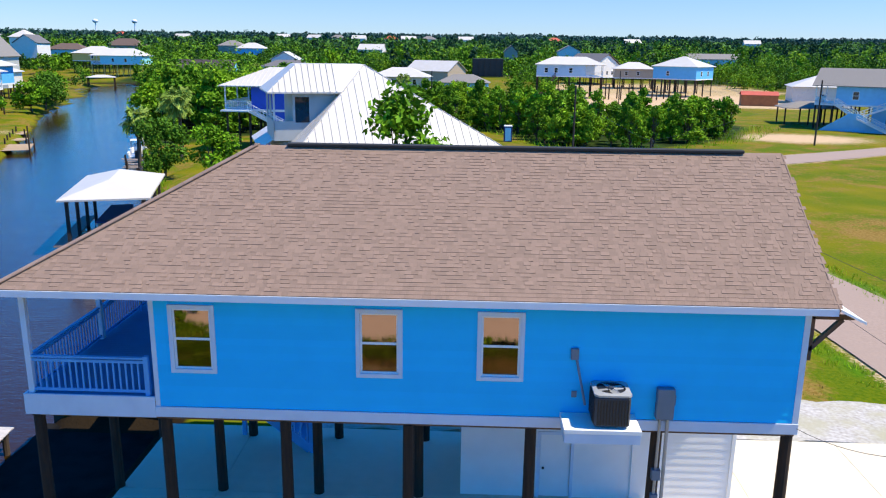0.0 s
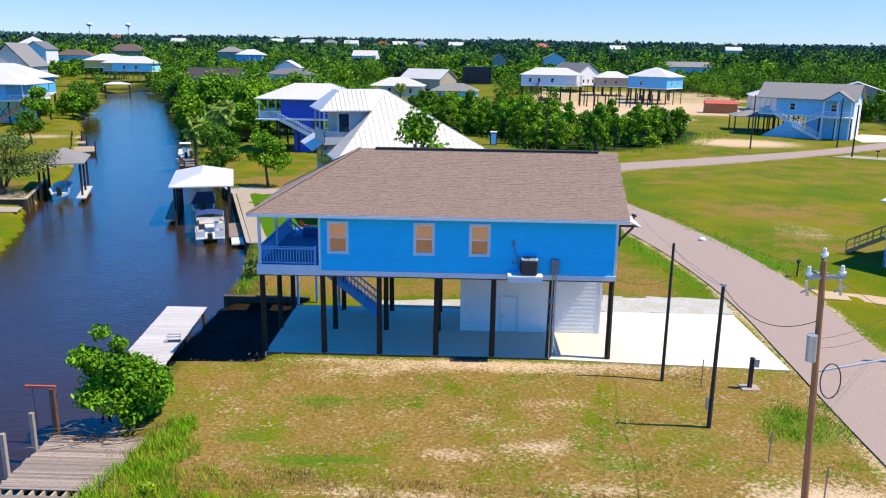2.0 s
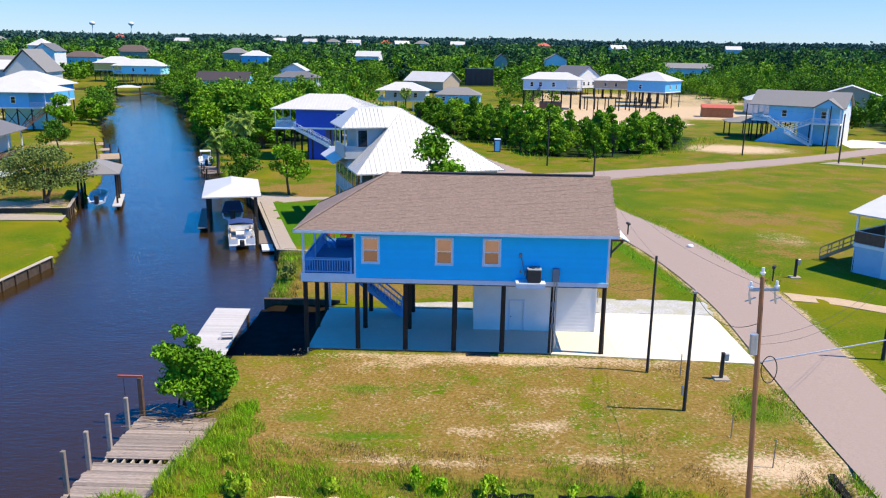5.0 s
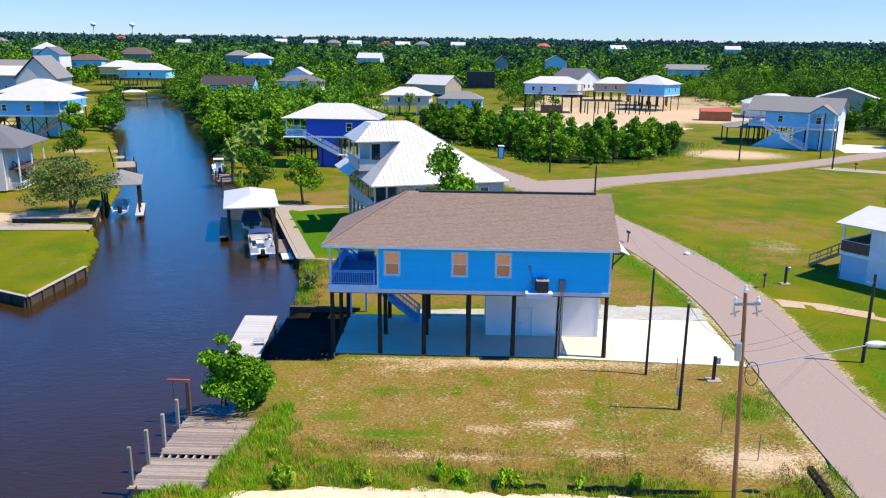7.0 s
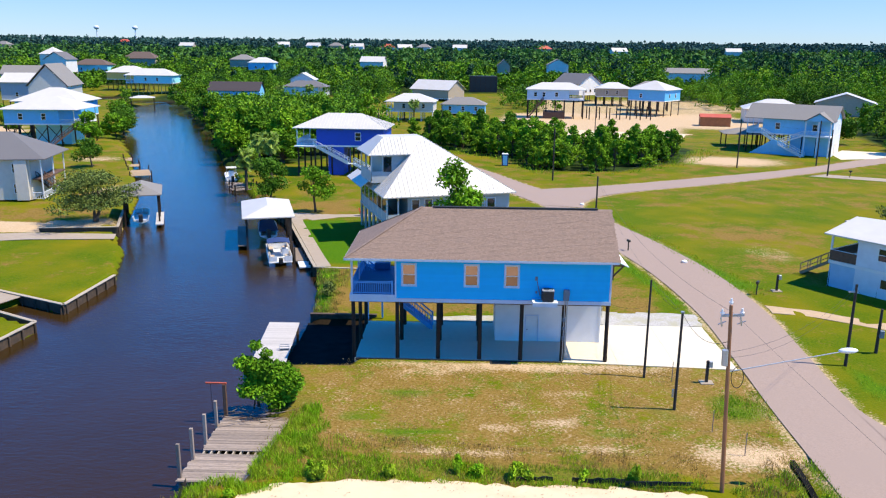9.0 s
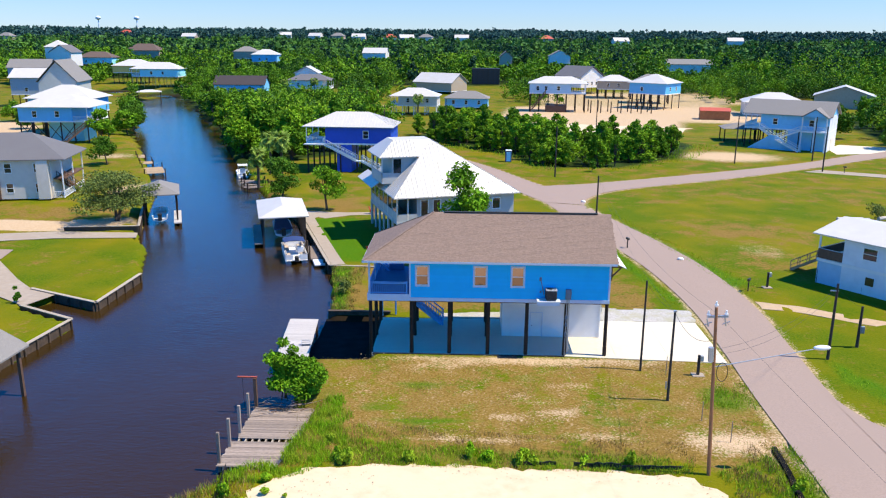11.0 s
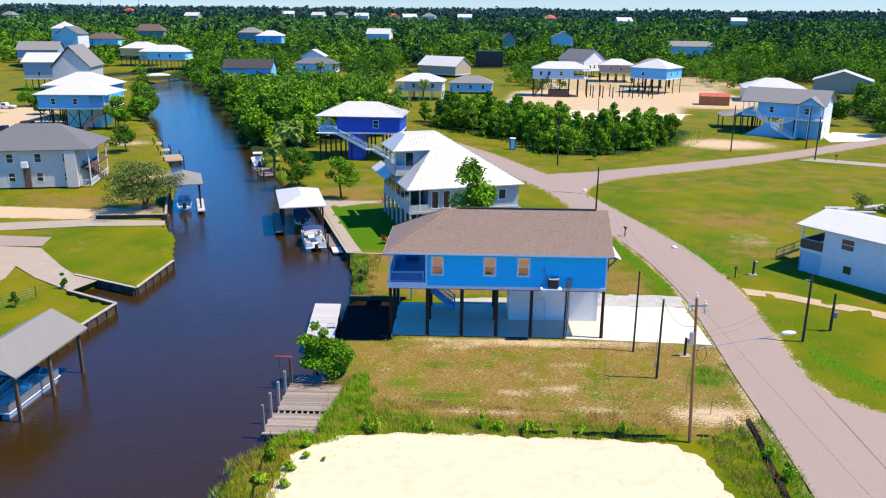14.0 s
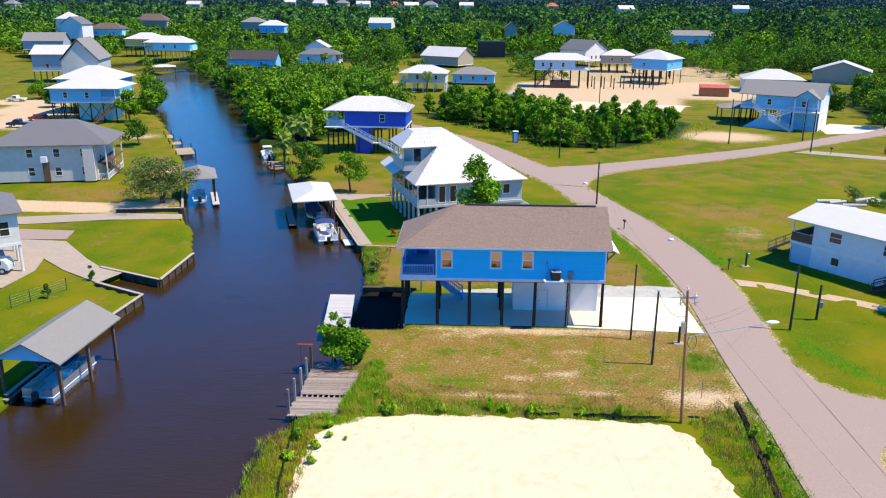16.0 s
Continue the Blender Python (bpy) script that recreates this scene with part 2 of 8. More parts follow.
def ground_material():
    m = bpy.data.materials.new("grass_ground")
    m.use_nodes = True
    N, L = m.node_tree.nodes, m.node_tree.links
    b = N["Principled BSDF"]
    b.inputs["Roughness"].default_value = 0.9
    b.inputs["Specular IOR Level"].default_value = 0.05
    co = N.new("ShaderNodeNewGeometry").outputs["Position"]
    def nz(scale, detail=5):
        n = N.new("ShaderNodeTexNoise")
        n.inputs["Scale"].default_value, n.inputs["Detail"].default_value = scale, detail
        L.new(co, n.inputs["Vector"])
        return n.outputs["Fac"]
    def rng(sock, a, c):
        r = N.new("ShaderNodeMapRange")
        r.inputs[1].default_value, r.inputs[2].default_value = a, c
        L.new(sock, r.inputs[0])
        return r.outputs[0]
    def mix(f, a, c):
        x = N.new("ShaderNodeMix")
        x.data_type = "RGBA"
        for s, v in ((x.inputs[6], a), (x.inputs[7], c)):
            if isinstance(v, tuple):
                s.default_value = (*v, 1)
            else:
                L.new(v, s)
        L.new(f, x.inputs[0])
        return x.outputs[2]
    def add(a, c, k):
        x = N.new("ShaderNodeMath")
        x.operation = "MULTIPLY_ADD"
        L.new(c, x.inputs[0])
        x.inputs[1].default_value = k
        L.new(a, x.inputs[2])
        return x.outputs[0]
    def attr(n):
        a = N.new("ShaderNodeAttribute")
        a.attribute_name = n
        return a.outputs["Fac"]
    fine = nz(5.5, 10)
    green = mix(rng(fine, 0.3, 0.7), (0.050, 0.105, 0.001), (0.115, 0.145, 0.003))
    green = mix(rng(nz(0.12), 0.4, 0.65), green, (0.165, 0.150, 0.004))
    dry = mix(rng(fine, 0.35, 0.65), (0.150, 0.096, 0.016), (0.255, 0.165, 0.045))
    dryf = rng(add(add(attr("dry"), nz(0.3, 4), 2.4), nz(2.2, 9), 1.5), 2.18, 2.7)
    c = mix(dryf, green, dry)
    c = mix(rng(add(add(attr("dirt"), nz(0.8, 7), 0.5), nz(6.0, 10), 1.1), 1.17, 1.50), c, mix(rng(fine, 0.3, 0.7), (0.56, 0.42, 0.27), (0.44, 0.31, 0.18)))
    c = mix(rng(add(attr("lush"), nz(0.6, 5), 0.6), 0.6, 1.1), c, mix(rng(fine, 0.3, 0.7), (0.035, 0.115, 0.002), (0.085, 0.175, 0.003)))
    # under the woods the colour is darkened to stand in for tree shade
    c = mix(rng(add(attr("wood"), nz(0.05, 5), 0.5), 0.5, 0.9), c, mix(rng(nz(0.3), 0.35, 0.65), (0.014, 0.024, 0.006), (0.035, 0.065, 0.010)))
    c = mix(rng(attr("bed"), 0.3, 0.6), c, (0.02, 0.014, 0.008))
    L.new(c, b.inputs["Base Color"])
    bp = N.new("ShaderNodeBump")
    bp.inputs["Strength"].default_value, bp.inputs["Distance"].default_value = 0.7, 0.06
    L.new(nz(5, 8), bp.inputs["Height"])
    L.new(bp.outputs[0], b.inputs["Normal"])
    return m
ground_mat = ground_material()

# ---- building helpers ----
def mesh_of(bm, name, mat):
    me = bpy.data.meshes.new(name)
    bm.normal_update()
    bm.to_mesh(me)
    bm.free()
    me.materials.append(mat)
    return me

def part(name, bm, mat, parent, label=""):
    ob = new(name, mesh_of(bm, name, mat) if isinstance(bm, bmesh.types.BMesh) else bm)
    ob.parent = parent
    return tagged(ob, label)

def thing(name, m, label, category, group="", kind=""):
    ob = new(name)
    ob.empty_display_size = 0.2
    ob.matrix_basis = m
    return tagged(ob, label, category, group, kind)

def box(bm, x0, x1, y0, y1, z0, z1, m=None, bevel=0.0):
    r = bmesh.ops.create_cube(bm, size=1, matrix=Matrix.Translation(((x0 + x1) / 2, (y0 + y1) / 2, (z0 + z1) / 2)) @ Matrix.Diagonal((abs(x1 - x0), abs(y1 - y0), abs(z1 - z0), 1)))
    vs = r["verts"]
    if m is not None:
        bmesh.ops.transform(bm, matrix=m, verts=vs)
    if bevel:
        bmesh.ops.bevel(bm, geom=list({e for v in vs for e in v.link_edges}), offset=bevel, segments=1, affect="EDGES")
    return bm

def B(x0, x1, y0, y1, z0, z1, bevel=0.0):
    return box(bmesh.new(), x0, x1, y0, y1, z0, z1, None, bevel)

def cone(bm, p, q, r0, r1, seg=10):
    p, q = Vector(p), Vector(q)
    d = q - p
    m = Matrix.Translation((p + q) / 2) @ d.to_track_quat("Z", "Y").to_matrix().to_4x4()
    bmesh.ops.create_cone(bm, cap_ends=True, segments=seg, radius1=r0, radius2=r1, depth=d.length, matrix=m)
    return bm

def beam(bm, p, q, w, h):
    p, q = Vector(p), Vector(q)
    d = q - p
    m = Matrix.Translation((p + q) / 2) @ d.to_track_quat("X", "Z").to_matrix().to_4x4()
    return box(bm, -d.length / 2, d.length / 2, -w / 2, w / 2, -h / 2, h / 2, m)

def ribbon(bm, pts, h, th=0.03):
    """An upright band of cloth along a line of ground points."""
    rows = []
    for x, y, z in pts:
        rows.append([bm.verts.new(p) for p in ((x, y - th / 2, z), (x, y - th / 2, z + h), (x, y + th / 2, z + h), (x, y + th / 2, z))])
    for a, b in zip(rows, rows[1:]):
        for i in range(4):
            bm.faces.new((a[i], a[(i + 1) % 4], b[(i + 1) % 4], b[i]))
    bm.faces.new(rows[0])
    bm.faces.new(rows[-1])
    bmesh.ops.recalc_face_normals(bm, faces=bm.faces)
    return bm

def torus(bm, c, ru, rv, r, n=24, k=6):
    """An oval ring in the x-z plane."""
    rows = []
    for i in range(n):
        a = 2 * math.pi * i / n
        o = Vector((math.cos(a), 0, math.sin(a)))
        rows.append([bm.verts.new(Vector(c) + Vector((o.x * ru, 0, o.z * rv)) + o * r * math.cos(2 * math.pi * j / k) + Vector((0, r * math.sin(2 * math.pi * j / k), 0))) for j in range(k)])
    for i in range(n):
        for j in range(k):
            bm.faces.new((rows[i][j], rows[(i + 1) % n][j], rows[(i + 1) % n][(j + 1) % k], rows[i][(j + 1) % k]))
    bmesh.ops.recalc_face_normals(bm, faces=bm.faces)
    return bm

def poly(bm, pts):
    return bm.faces.new([bm.verts.new(p) for p in pts])

def sheet(pts, z, thick=0.06):
    """A flat slab with a given outline."""
    bm = bmesh.new()
    f = poly(bm, [(x, y, z) for x, y in pts])
    f.normal_update()
    if f.normal.z < 0:
        f.normal_flip()
    r = bmesh.ops.extrude_face_region(bm, geom=[f])
    bmesh.ops.translate(bm, vec=(0, 0, -thick), verts=[v for v in r["geom"] if isinstance(v, bmesh.types.BMVert)])
    bmesh.ops.recalc_face_normals(bm, faces=bm.faces)
    bmesh.ops.triangulate(bm, faces=bm.faces)
    return bm

def rough_outline(pts, step, jit, seed):
    """Subdivides an outline and makes it uneven."""
    r = random.Random(seed)
    out = []
    for (x0, y0), (x1, y1) in zip(pts, pts[1:] + pts[:1]):
        n = max(1, int(math.hypot(x1 - x0, y1 - y0) / step))
        for i in range(n):
            t = i / n
            out.append((x0 + (x1 - x0) * t + r.uniform(-jit, jit), y0 + (y1 - y0) * t + r.uniform(-jit, jit)))
    return out

def smooth_line(pts, n=8):
    """A Catmull-Rom line through the points."""
    P = [pts[0]] + list(pts) + [pts[-1]]
    out = []
    for i in range(1, len(P) - 2):
        a, b, c, d = (Vector(p) for p in P[i - 1:i + 3])
        for k in range(n):
            t = k / n
            v = 0.5 * ((2 * b) + (c - a) * t + (2 * a - 5 * b + 4 * c - d) * t * t + (3 * b - a - 3 * c + d) * t ** 3)
            out.append((v.x, v.y))
    return out + [tuple(P[-2])]

def wall_grid(bm, u0, u1, z0, z1, holes, put):
    """Fills a wall rectangle around its openings; put(u0, u1, z0, z1) adds one piece."""
    us = sorted({u0, u1, *[h[0] for h in holes], *[h[1] for h in holes]})
    zs = sorted({z0, z1, *[h[2] for h in holes], *[h[3] for h in holes]})
    for za, zb in zip(zs, zs[1:]):
        for ua, ub in zip(us, us[1:]):
            mid = ((ua + ub) / 2, (za + zb) / 2)
            if not any(h[0] < mid[0] < h[1] and h[2] < mid[1] < h[3] for h in holes):
                put(ua, ub, za, zb)
    bmesh.ops.remove_doubles(bm, verts=bm.verts, dist=0.0005)

def from_arrays(name, verts, faces, mat):
    me = bpy.data.meshes.new(name)
    me.vertices.add(len(verts))
    me.vertices.foreach_set("co", np.asarray(verts, np.float32).ravel())
    k = faces.shape[1]
    me.loops.add(faces.size)
    me.loops.foreach_set("vertex_index", faces.astype(np.int32).ravel())
    me.polygons.add(len(faces))
    me.polygons.foreach_set("loop_start", np.arange(0, faces.size, k, dtype=np.int32))
    me.polygons.foreach_set("use_smooth", np.zeros(len(faces), bool))
    me.update()
    me.materials.append(mat)
    return me

def leaves(name, c, size, mat, rng, up=0.5, aspect=0.55, out=None):
    """Rhombic leaves at the centres c, of the given sizes."""
    n = len(c)
    nrm = rng.normal(size=(n, 3)) * (1, 1, 0.7) + (0, 0, up)
    if out is not None:
        nrm = out * 0.6 + rng.normal(size=(n, 3)) * 0.72 + (0, 0, 0.3)
    nrm /= np.linalg.norm(nrm, axis=1)[:, None] + 1e-9
    u = np.cross(nrm, rng.normal(size=(n, 3)))
    u /= np.linalg.norm(u, axis=1)[:, None] + 1e-9
    v = np.cross(nrm, u)
    s = (np.broadcast_to(size, (n,)) * rng.uniform(0.65, 1.35, n))[:, None]
    V = np.stack([c + u * s, c + v * s * aspect, c - u * s, c - v * s * aspect], 1).reshape(-1, 3)
    F = np.arange(4 * n).reshape(-1, 4)
    return from_arrays(name, V, F, mat)

# ---- ground, canal and water ----
RIGHT_BANK = [(-26.6, -400), (-26.8, -60), (-26.3, -20.6), (-25.0, -18.4), (-23.2, -16.5), (-22.6, -10), (-22.8, -2), (-23.2, 9), (-23.6, 14), (-25.5, 24.2), (-33.2, 47), (-36, 52), (-43, 66), (-51.2, 84.7), (-59.1, 104), (-80, 161.6), (-108.6, 225), (-138, 286), (-169, 316), (-230, 345), (-420, 380)]
LEFT_BANK = [(-420, 365), (-230, 330), (-180, 303), (-147, 270), (-119.6, 204.5), (-98.6, 147.7), (-74.3, 95.9), (-61, 66), (-56.5, 52), (-53.0, 40.0), (-51.2, 35.6), (-48.9, 32.2), (-46.4, 24.6), (-44.8, 20.5), (-45.2, 11.1), (-50.6, 13.7), (-51.9, 10.1), (-45.3, 6.6), (-46.5, -3), (-47, -15), (-47.5, -60), (-47.5, -400)]
CANAL = np.array(RIGHT_BANK + LEFT_BANK)

def signed(P, poly_pts):
    """Distance to a closed outline, positive inside."""
    x, y = P[:, 0], P[:, 1]
    inside = np.zeros(len(P), bool)
    best = np.full(len(P), 1e9)
    q = np.asarray(poly_pts, float)
    for (x0, y0), (x1, y1) in zip(q, np.roll(q, -1, 0)):
        if y0 != y1:
            cross = ((y0 > y) != (y1 > y)) & (x < (x1 - x0) * (y - y0) / (y1 - y0) + x0)
            inside ^= cross
        d = np.array((x1 - x0, y1 - y0))
        t = np.clip(((x - x0) * d[0] + (y - y0) * d[1]) / (d @ d + 1e-12), 0, 1)
        best = np.minimum(best, np.hypot(x - x0 - t * d[0], y - y0 - t * d[1]))
    return np.where(inside, best, -best)

def rise_at(y):
    """Height added to the far country to fit horizon and houses to the camera's view."""
    return 0.0246 * np.clip(np.asarray(y, float) - 280, 0, 1220)

def axis(a, b, step, lo, hi):
    c = list(np.arange(a, b + step, step))
    s, v = step, b
    while v < hi:
        s *= 1.12
        v += s
        c.append(v)
    s, v = step, a
    while v > lo:
        s *= 1.12
        v -= s
        c.insert(0, v)
    return np.array(c)

# road edges
RL = smooth_line([(6.5, -90), (8.2, -31.6), (8.8, -18.4), (9.1, -7.2), (9.5, 1.0), (9.8, 11.6), (8.7, 24), (6.5, 35), (3.6, 48), (1.0, 60)])
RR = smooth_line([(13.4, -90), (14.0, -31.6), (14.5, -18.4), (14.6, -6.6), (15.2, 2.0), (15.9, 12.8), (15.2, 24.5), (12.9, 36), (9.8, 47), (6.6, 58)])
EL = smooth_line([(14.2, -27.5), (14.4, -22.8), (15.3, -20.4), (17.5, -19.4), (28, -19.6), (70, -22)])
EU = smooth_line([(14.3, -5.0), (14.9, -8.6), (16.0, -11.0), (19.2, -13.0), (28, -13.9), (70, -16)])
XL = smooth_line([(6.6, 58), (8.5, 64.5), (15, 71.5), (36.4, 83.8), (58.3, 98.4), (77, 112), (130, 150), (220, 205)])
XU = smooth_line([(-1.5, 72), (4, 74.6), (12, 77.5), (35, 90), (56.6, 103.2), (75, 117.5), (126, 155), (216, 211)])
KL = smooth_line([(1.0, 60), (-2.3, 68), (-6.0, 77), (-13.2, 93), (-25, 113), (-38.5, 128.5), (-50.5, 148), (-66, 176)])
KU = smooth_line([(6.6, 58.5), (4.6, 68), (0.0, 78.5), (-7.4, 95.9), (-19.5, 117), (-33.5, 133), (-45.6, 152), (-61, 180)])

SLIP = [(-23.2, -0.9), (-18.2, -0.7), (-18.4, 9.0), (-23.2, 9.0)]
WOODS = [
    [(-52, 88), (-60, 104), (-81, 162), (-110, 226), (-140, 288), (-160, 330), (-95, 330), (-88, 300), (-62, 268), (-60, 225), (-42, 190), (-30, 150), (-31, 118), (-44, 104)],
    [(-26, 141), (-5, 115), (5, 94), (19, 95), (34, 110), (43, 132), (36, 140), (20, 132), (6, 138), (-6, 158), (-16, 160)],
    [(88, 120), (100, 118), (135, 150), (200, 180), (300, 260), (150, 260), (110, 200), (96, 160)],
    [(-150, 380), (-120, 340), (-60, 320), (-20, 350), (40, 360), (90, 310), (160, 270), (400, 300), (900, 700), (1200, 1300), (-1200, 1300), (-900, 800), (-420, 700), (-260, 520)],
    [(-420, 420), (-230, 380), (-150, 380), (-260, 520), (-420, 700), (-900, 800)],
]
SANDLOT = [(-23.0, -24), (-22.6, -19.6), (-20.5, -17.6), (-17.5, -16.9), (-12, -16.6), (-7.5, -17.0), (-2, -16.9), (2.0, -17.6), (3.2, -19.2), (3.6, -22), (4.4, -26), (5.5, -34), (5.5, -48), (-23, -48)]

gx, gy = axis(-72, 48, 0.8, -4700, 4700), axis(-44, 112, 0.8, -600, 4800)
X, Y = np.meshgrid(gx, gy)
P = np.stack([X.ravel(), Y.ravel()], 1)
sc = signed(P, CANAL)
slip = signed(P, SLIP)
near = np.exp(-((np.abs(P[:, 0]) / 120) ** 2 + (P[:, 1] / 160) ** 2))
Z = 0.05 * np.sin(P[:, 0] * 0.9 + 2 * np.sin(P[:, 1] * 0.37)) * np.sin(P[:, 1] * 0.7) * near
Z -= 0.25 * (P[:, 0] < -40) * (P[:, 1] < 120)
Z += rise_at(P[:, 1])
Z = Z + np.clip((sc + 0.25) / 0.7, 0, 1) * (-2.2 - Z)
Z = Z + np.clip((slip + 0.2) / 0.6, 0, 1) * (-0.75 - Z)
dock_bed = signed(P, [(-26.5, -17.0), (-21.9, -17.0), (-21.0, -8.9), (-26.5, -8.9)])
Z = np.minimum(Z, Z + np.clip((dock_bed + 0.5) / 0.8, 0, 1) * (-0.85 - Z))
ditch = np.abs(P[:, 0] - (8.1 + 0.10 * (P[:, 1] + 13))) 
Z -= 0.55 * np.exp(-(ditch / 0.7) ** 2) * (P[:, 1] < -13) * (P[:, 1] > -60)
yard = signed(P, [(-18.5, 1), (9.4, 1), (9.4, 11.5), (-18.5, 9)])
Z = np.where(yard > 0, np.minimum(Z, -0.12), Z)
road_zone = (P[:, 0] > 8) & (P[:, 0] < 18) & (P[:, 1] > -60) & (P[:, 1] < 70)
road_zone |= (P[:, 0] > 13) & (P[:, 0] < 74) & (P[:, 1] > -25) & (P[:, 1] < -10)
Z = np.where(road_zone, np.minimum(Z, -0.03), Z)
oak = signed(P, [(-62, 38.9), (-53.1, 40.1), (-56, 48), (-57.6, 53), (-66, 50)])
Z = np.where(oak > 0, np.maximum(Z, -0.25 + 0.5 * np.clip(oak / 0.8, 0, 1)), Z)
Z = np.where(signed(P, SANDLOT) > 0.3, np.minimum(Z, -0.1), Z)
NX, NY = len(gx), len(gy)
ii = np.arange(NX * NY).reshape(NY, NX)
quads = np.stack([ii[:-1, :-1], ii[:-1, 1:], ii[1:, 1:], ii[1:, :-1]], -1).reshape(-1, 4)
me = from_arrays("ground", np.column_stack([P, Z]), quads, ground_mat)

def blob(cx, cy, rx, ry):
    return np.clip(1.25 - np.hypot((P[:, 0] - cx) / rx, (P[:, 1] - cy) / ry), 0, 1)

def soft(pts, w=1.5):
    return np.clip(signed(P, pts) / w + 0.5, 0, 1)

edge = np.minimum.reduce([np.abs(signed(P, np.array(q))) for q in (RL + RR[::-1], EL + EU[::-1], XL + XU[::-1], KL + KU[::-1])])
verge = 0.62 * np.exp(-(edge / 0.75) ** 2)
dry = 0.70 * soft([(-22.5, -16.5), (8.6, -16.5), (9.2, -0.5), (-22.5, -0.5)], 2)
dry = np.maximum(dry, 0.75 * soft([(-23, 9.5), (7, 11.5), (5, 30), (-2, 34), (-23, 24)], 2))
dry = np.maximum(dry, 0.62 * blob(25, 43, 11, 9))
dry = np.maximum(dry, 0.55 * blob(24, 28, 9, 5))
dry = np.maximum(dry, 0.65 * blob(-68, 49, 18, 9))
dry = np.maximum(dry, 0.85 * blob(-31, 56, 9, 9))
dry = np.maximum(dry, 0.3 * (P[:, 1] > 60))
dirt_a = np.maximum.reduce([verge, 0.85 * soft([(-2, 190), (75, 182), (95, 215), (80, 238), (40, 246), (5, 240)], 8), 0.31 * soft([(-21, -13), (8.6, -16), (9.2, -0.5), (-22, -0.5)], 2), 1.0 * soft([(-82, 45.5), (-66, 44.5), (-56.5, 42.2), (-54.5, 39.6), (-62, 38.6), (-82, 38.8)], 1.2), 0.8 * soft([(-72, 233), (-30, 226), (-28, 230), (-72, 237)], 1.5), 0.7 * blob(-42, 290, 7, 14), 0.6 * blob(-66, 68, 5, 9), 0.6 * blob(-85, 104, 8, 6), 0.95 * blob(45, 112, 14, 10), 0.72 * blob(5.8, -13.2, 5, 2.6), 0.62 * soft([(14, 240), (75, 236), (112, 262), (90, 330), (20, 320)], 10), 0.74 * blob(-6, -1.1, 17, 1.1), 0.5 * blob(-3.6, -5.6, 3, 1.2), 0.58 * blob(-4.6, -9.8, 3.2, 1.2), 0.55 * blob(-8.2, -10.2, 2.6, 0.9), 0.5 * blob(-7.2, -7.0, 2.4, 0.8), 0.5 * blob(-13, -2.2, 6, 0.9), 0.55 * blob(-10.5, -13.6, 7, 0.7), 0.5 * blob(-2.5, -12.6, 5, 0.8), 0.42 * blob(24, 33, 5, 7), 0.9 * soft([(4, 160), (48, 158), (60, 205), (10, 228)], 8), 1.0 * soft([(-152, 168), (-137, 169), (-112, 131), (-108, 116), (-136, 112), (-134, 128)], 2), 0.9 * soft([(-200, 194), (-160, 208), (-160, 211), (-200, 199)], 1), 0.9 * soft([(-220, 214), (-168, 227), (-168, 231), (-220, 219)], 1), 0.95 * blob(-121, 119, 17, 11), 0.8 * blob(-150, 160, 16, 6), 0.7 * blob(60, 195, 16, 10), 0.8 * blob(-57, 43, 4.5, 3)])
lush = np.maximum.reduce([0.8 * soft([(8.2, 14), (9.6, 13.5), (6.5, 34), (4.6, 34)], 1), 0.75 * blob(7.0, -7.2, 2.4, 3), 0.42 * blob(2.5, -8.2, 4, 2.2), 0.68 * blob(-14.2, -5.8, 3.0, 0.9), 0.66 * blob(-10.6, -9.2, 1.3, 0.8), 0.66 * blob(-16.6, -9.4, 2.4, 1.0), 0.62 * blob(-1.6, -10.9, 2.6, 0.9), 0.6 * blob(-6.5, -4.4, 2.4, 0.7), 0.7 * blob(-13.5, -11.2, 4.5, 0.8), 0.8 * soft([(-24, 9.5), (-21.5, 9.5), (-23, 24), (-26, 24)], 1), 0.45 * soft([(-22.5, -17), (-19, -16.6), (-18.5, -9), (-21, -3), (-23, -8)], 1.5), 0.5 * soft([(-18, -16.8), (1, -17), (1, -14.6), (-18, -14.0)], 1.5), 0.6 * soft([(6.5, -16), (9, -16), (10, -50), (8, -50)], 1), 0.7 * soft([(16.3, -4), (18.5, -9), (23, -14), (17, 2)], 1.2), 0.7 * soft([(15.5, 18), (18.5, 20), (13, 38), (8.5, 57), (11, 38)], 1.5), 0.8 * soft([(-26, 26), (-33, 46.5), (-26, 48), (-19, 34), (-20, 25)], 1)])
# where shade under the woods is put into the ground colour
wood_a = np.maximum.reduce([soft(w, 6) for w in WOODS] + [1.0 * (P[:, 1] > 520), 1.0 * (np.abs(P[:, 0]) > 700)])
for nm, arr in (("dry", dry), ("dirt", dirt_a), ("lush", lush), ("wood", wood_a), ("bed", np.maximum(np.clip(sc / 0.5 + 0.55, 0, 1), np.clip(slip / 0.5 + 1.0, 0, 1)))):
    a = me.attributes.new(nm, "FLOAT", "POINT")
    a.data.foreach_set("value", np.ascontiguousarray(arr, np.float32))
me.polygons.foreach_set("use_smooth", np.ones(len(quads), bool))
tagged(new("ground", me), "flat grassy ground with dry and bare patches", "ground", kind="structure")

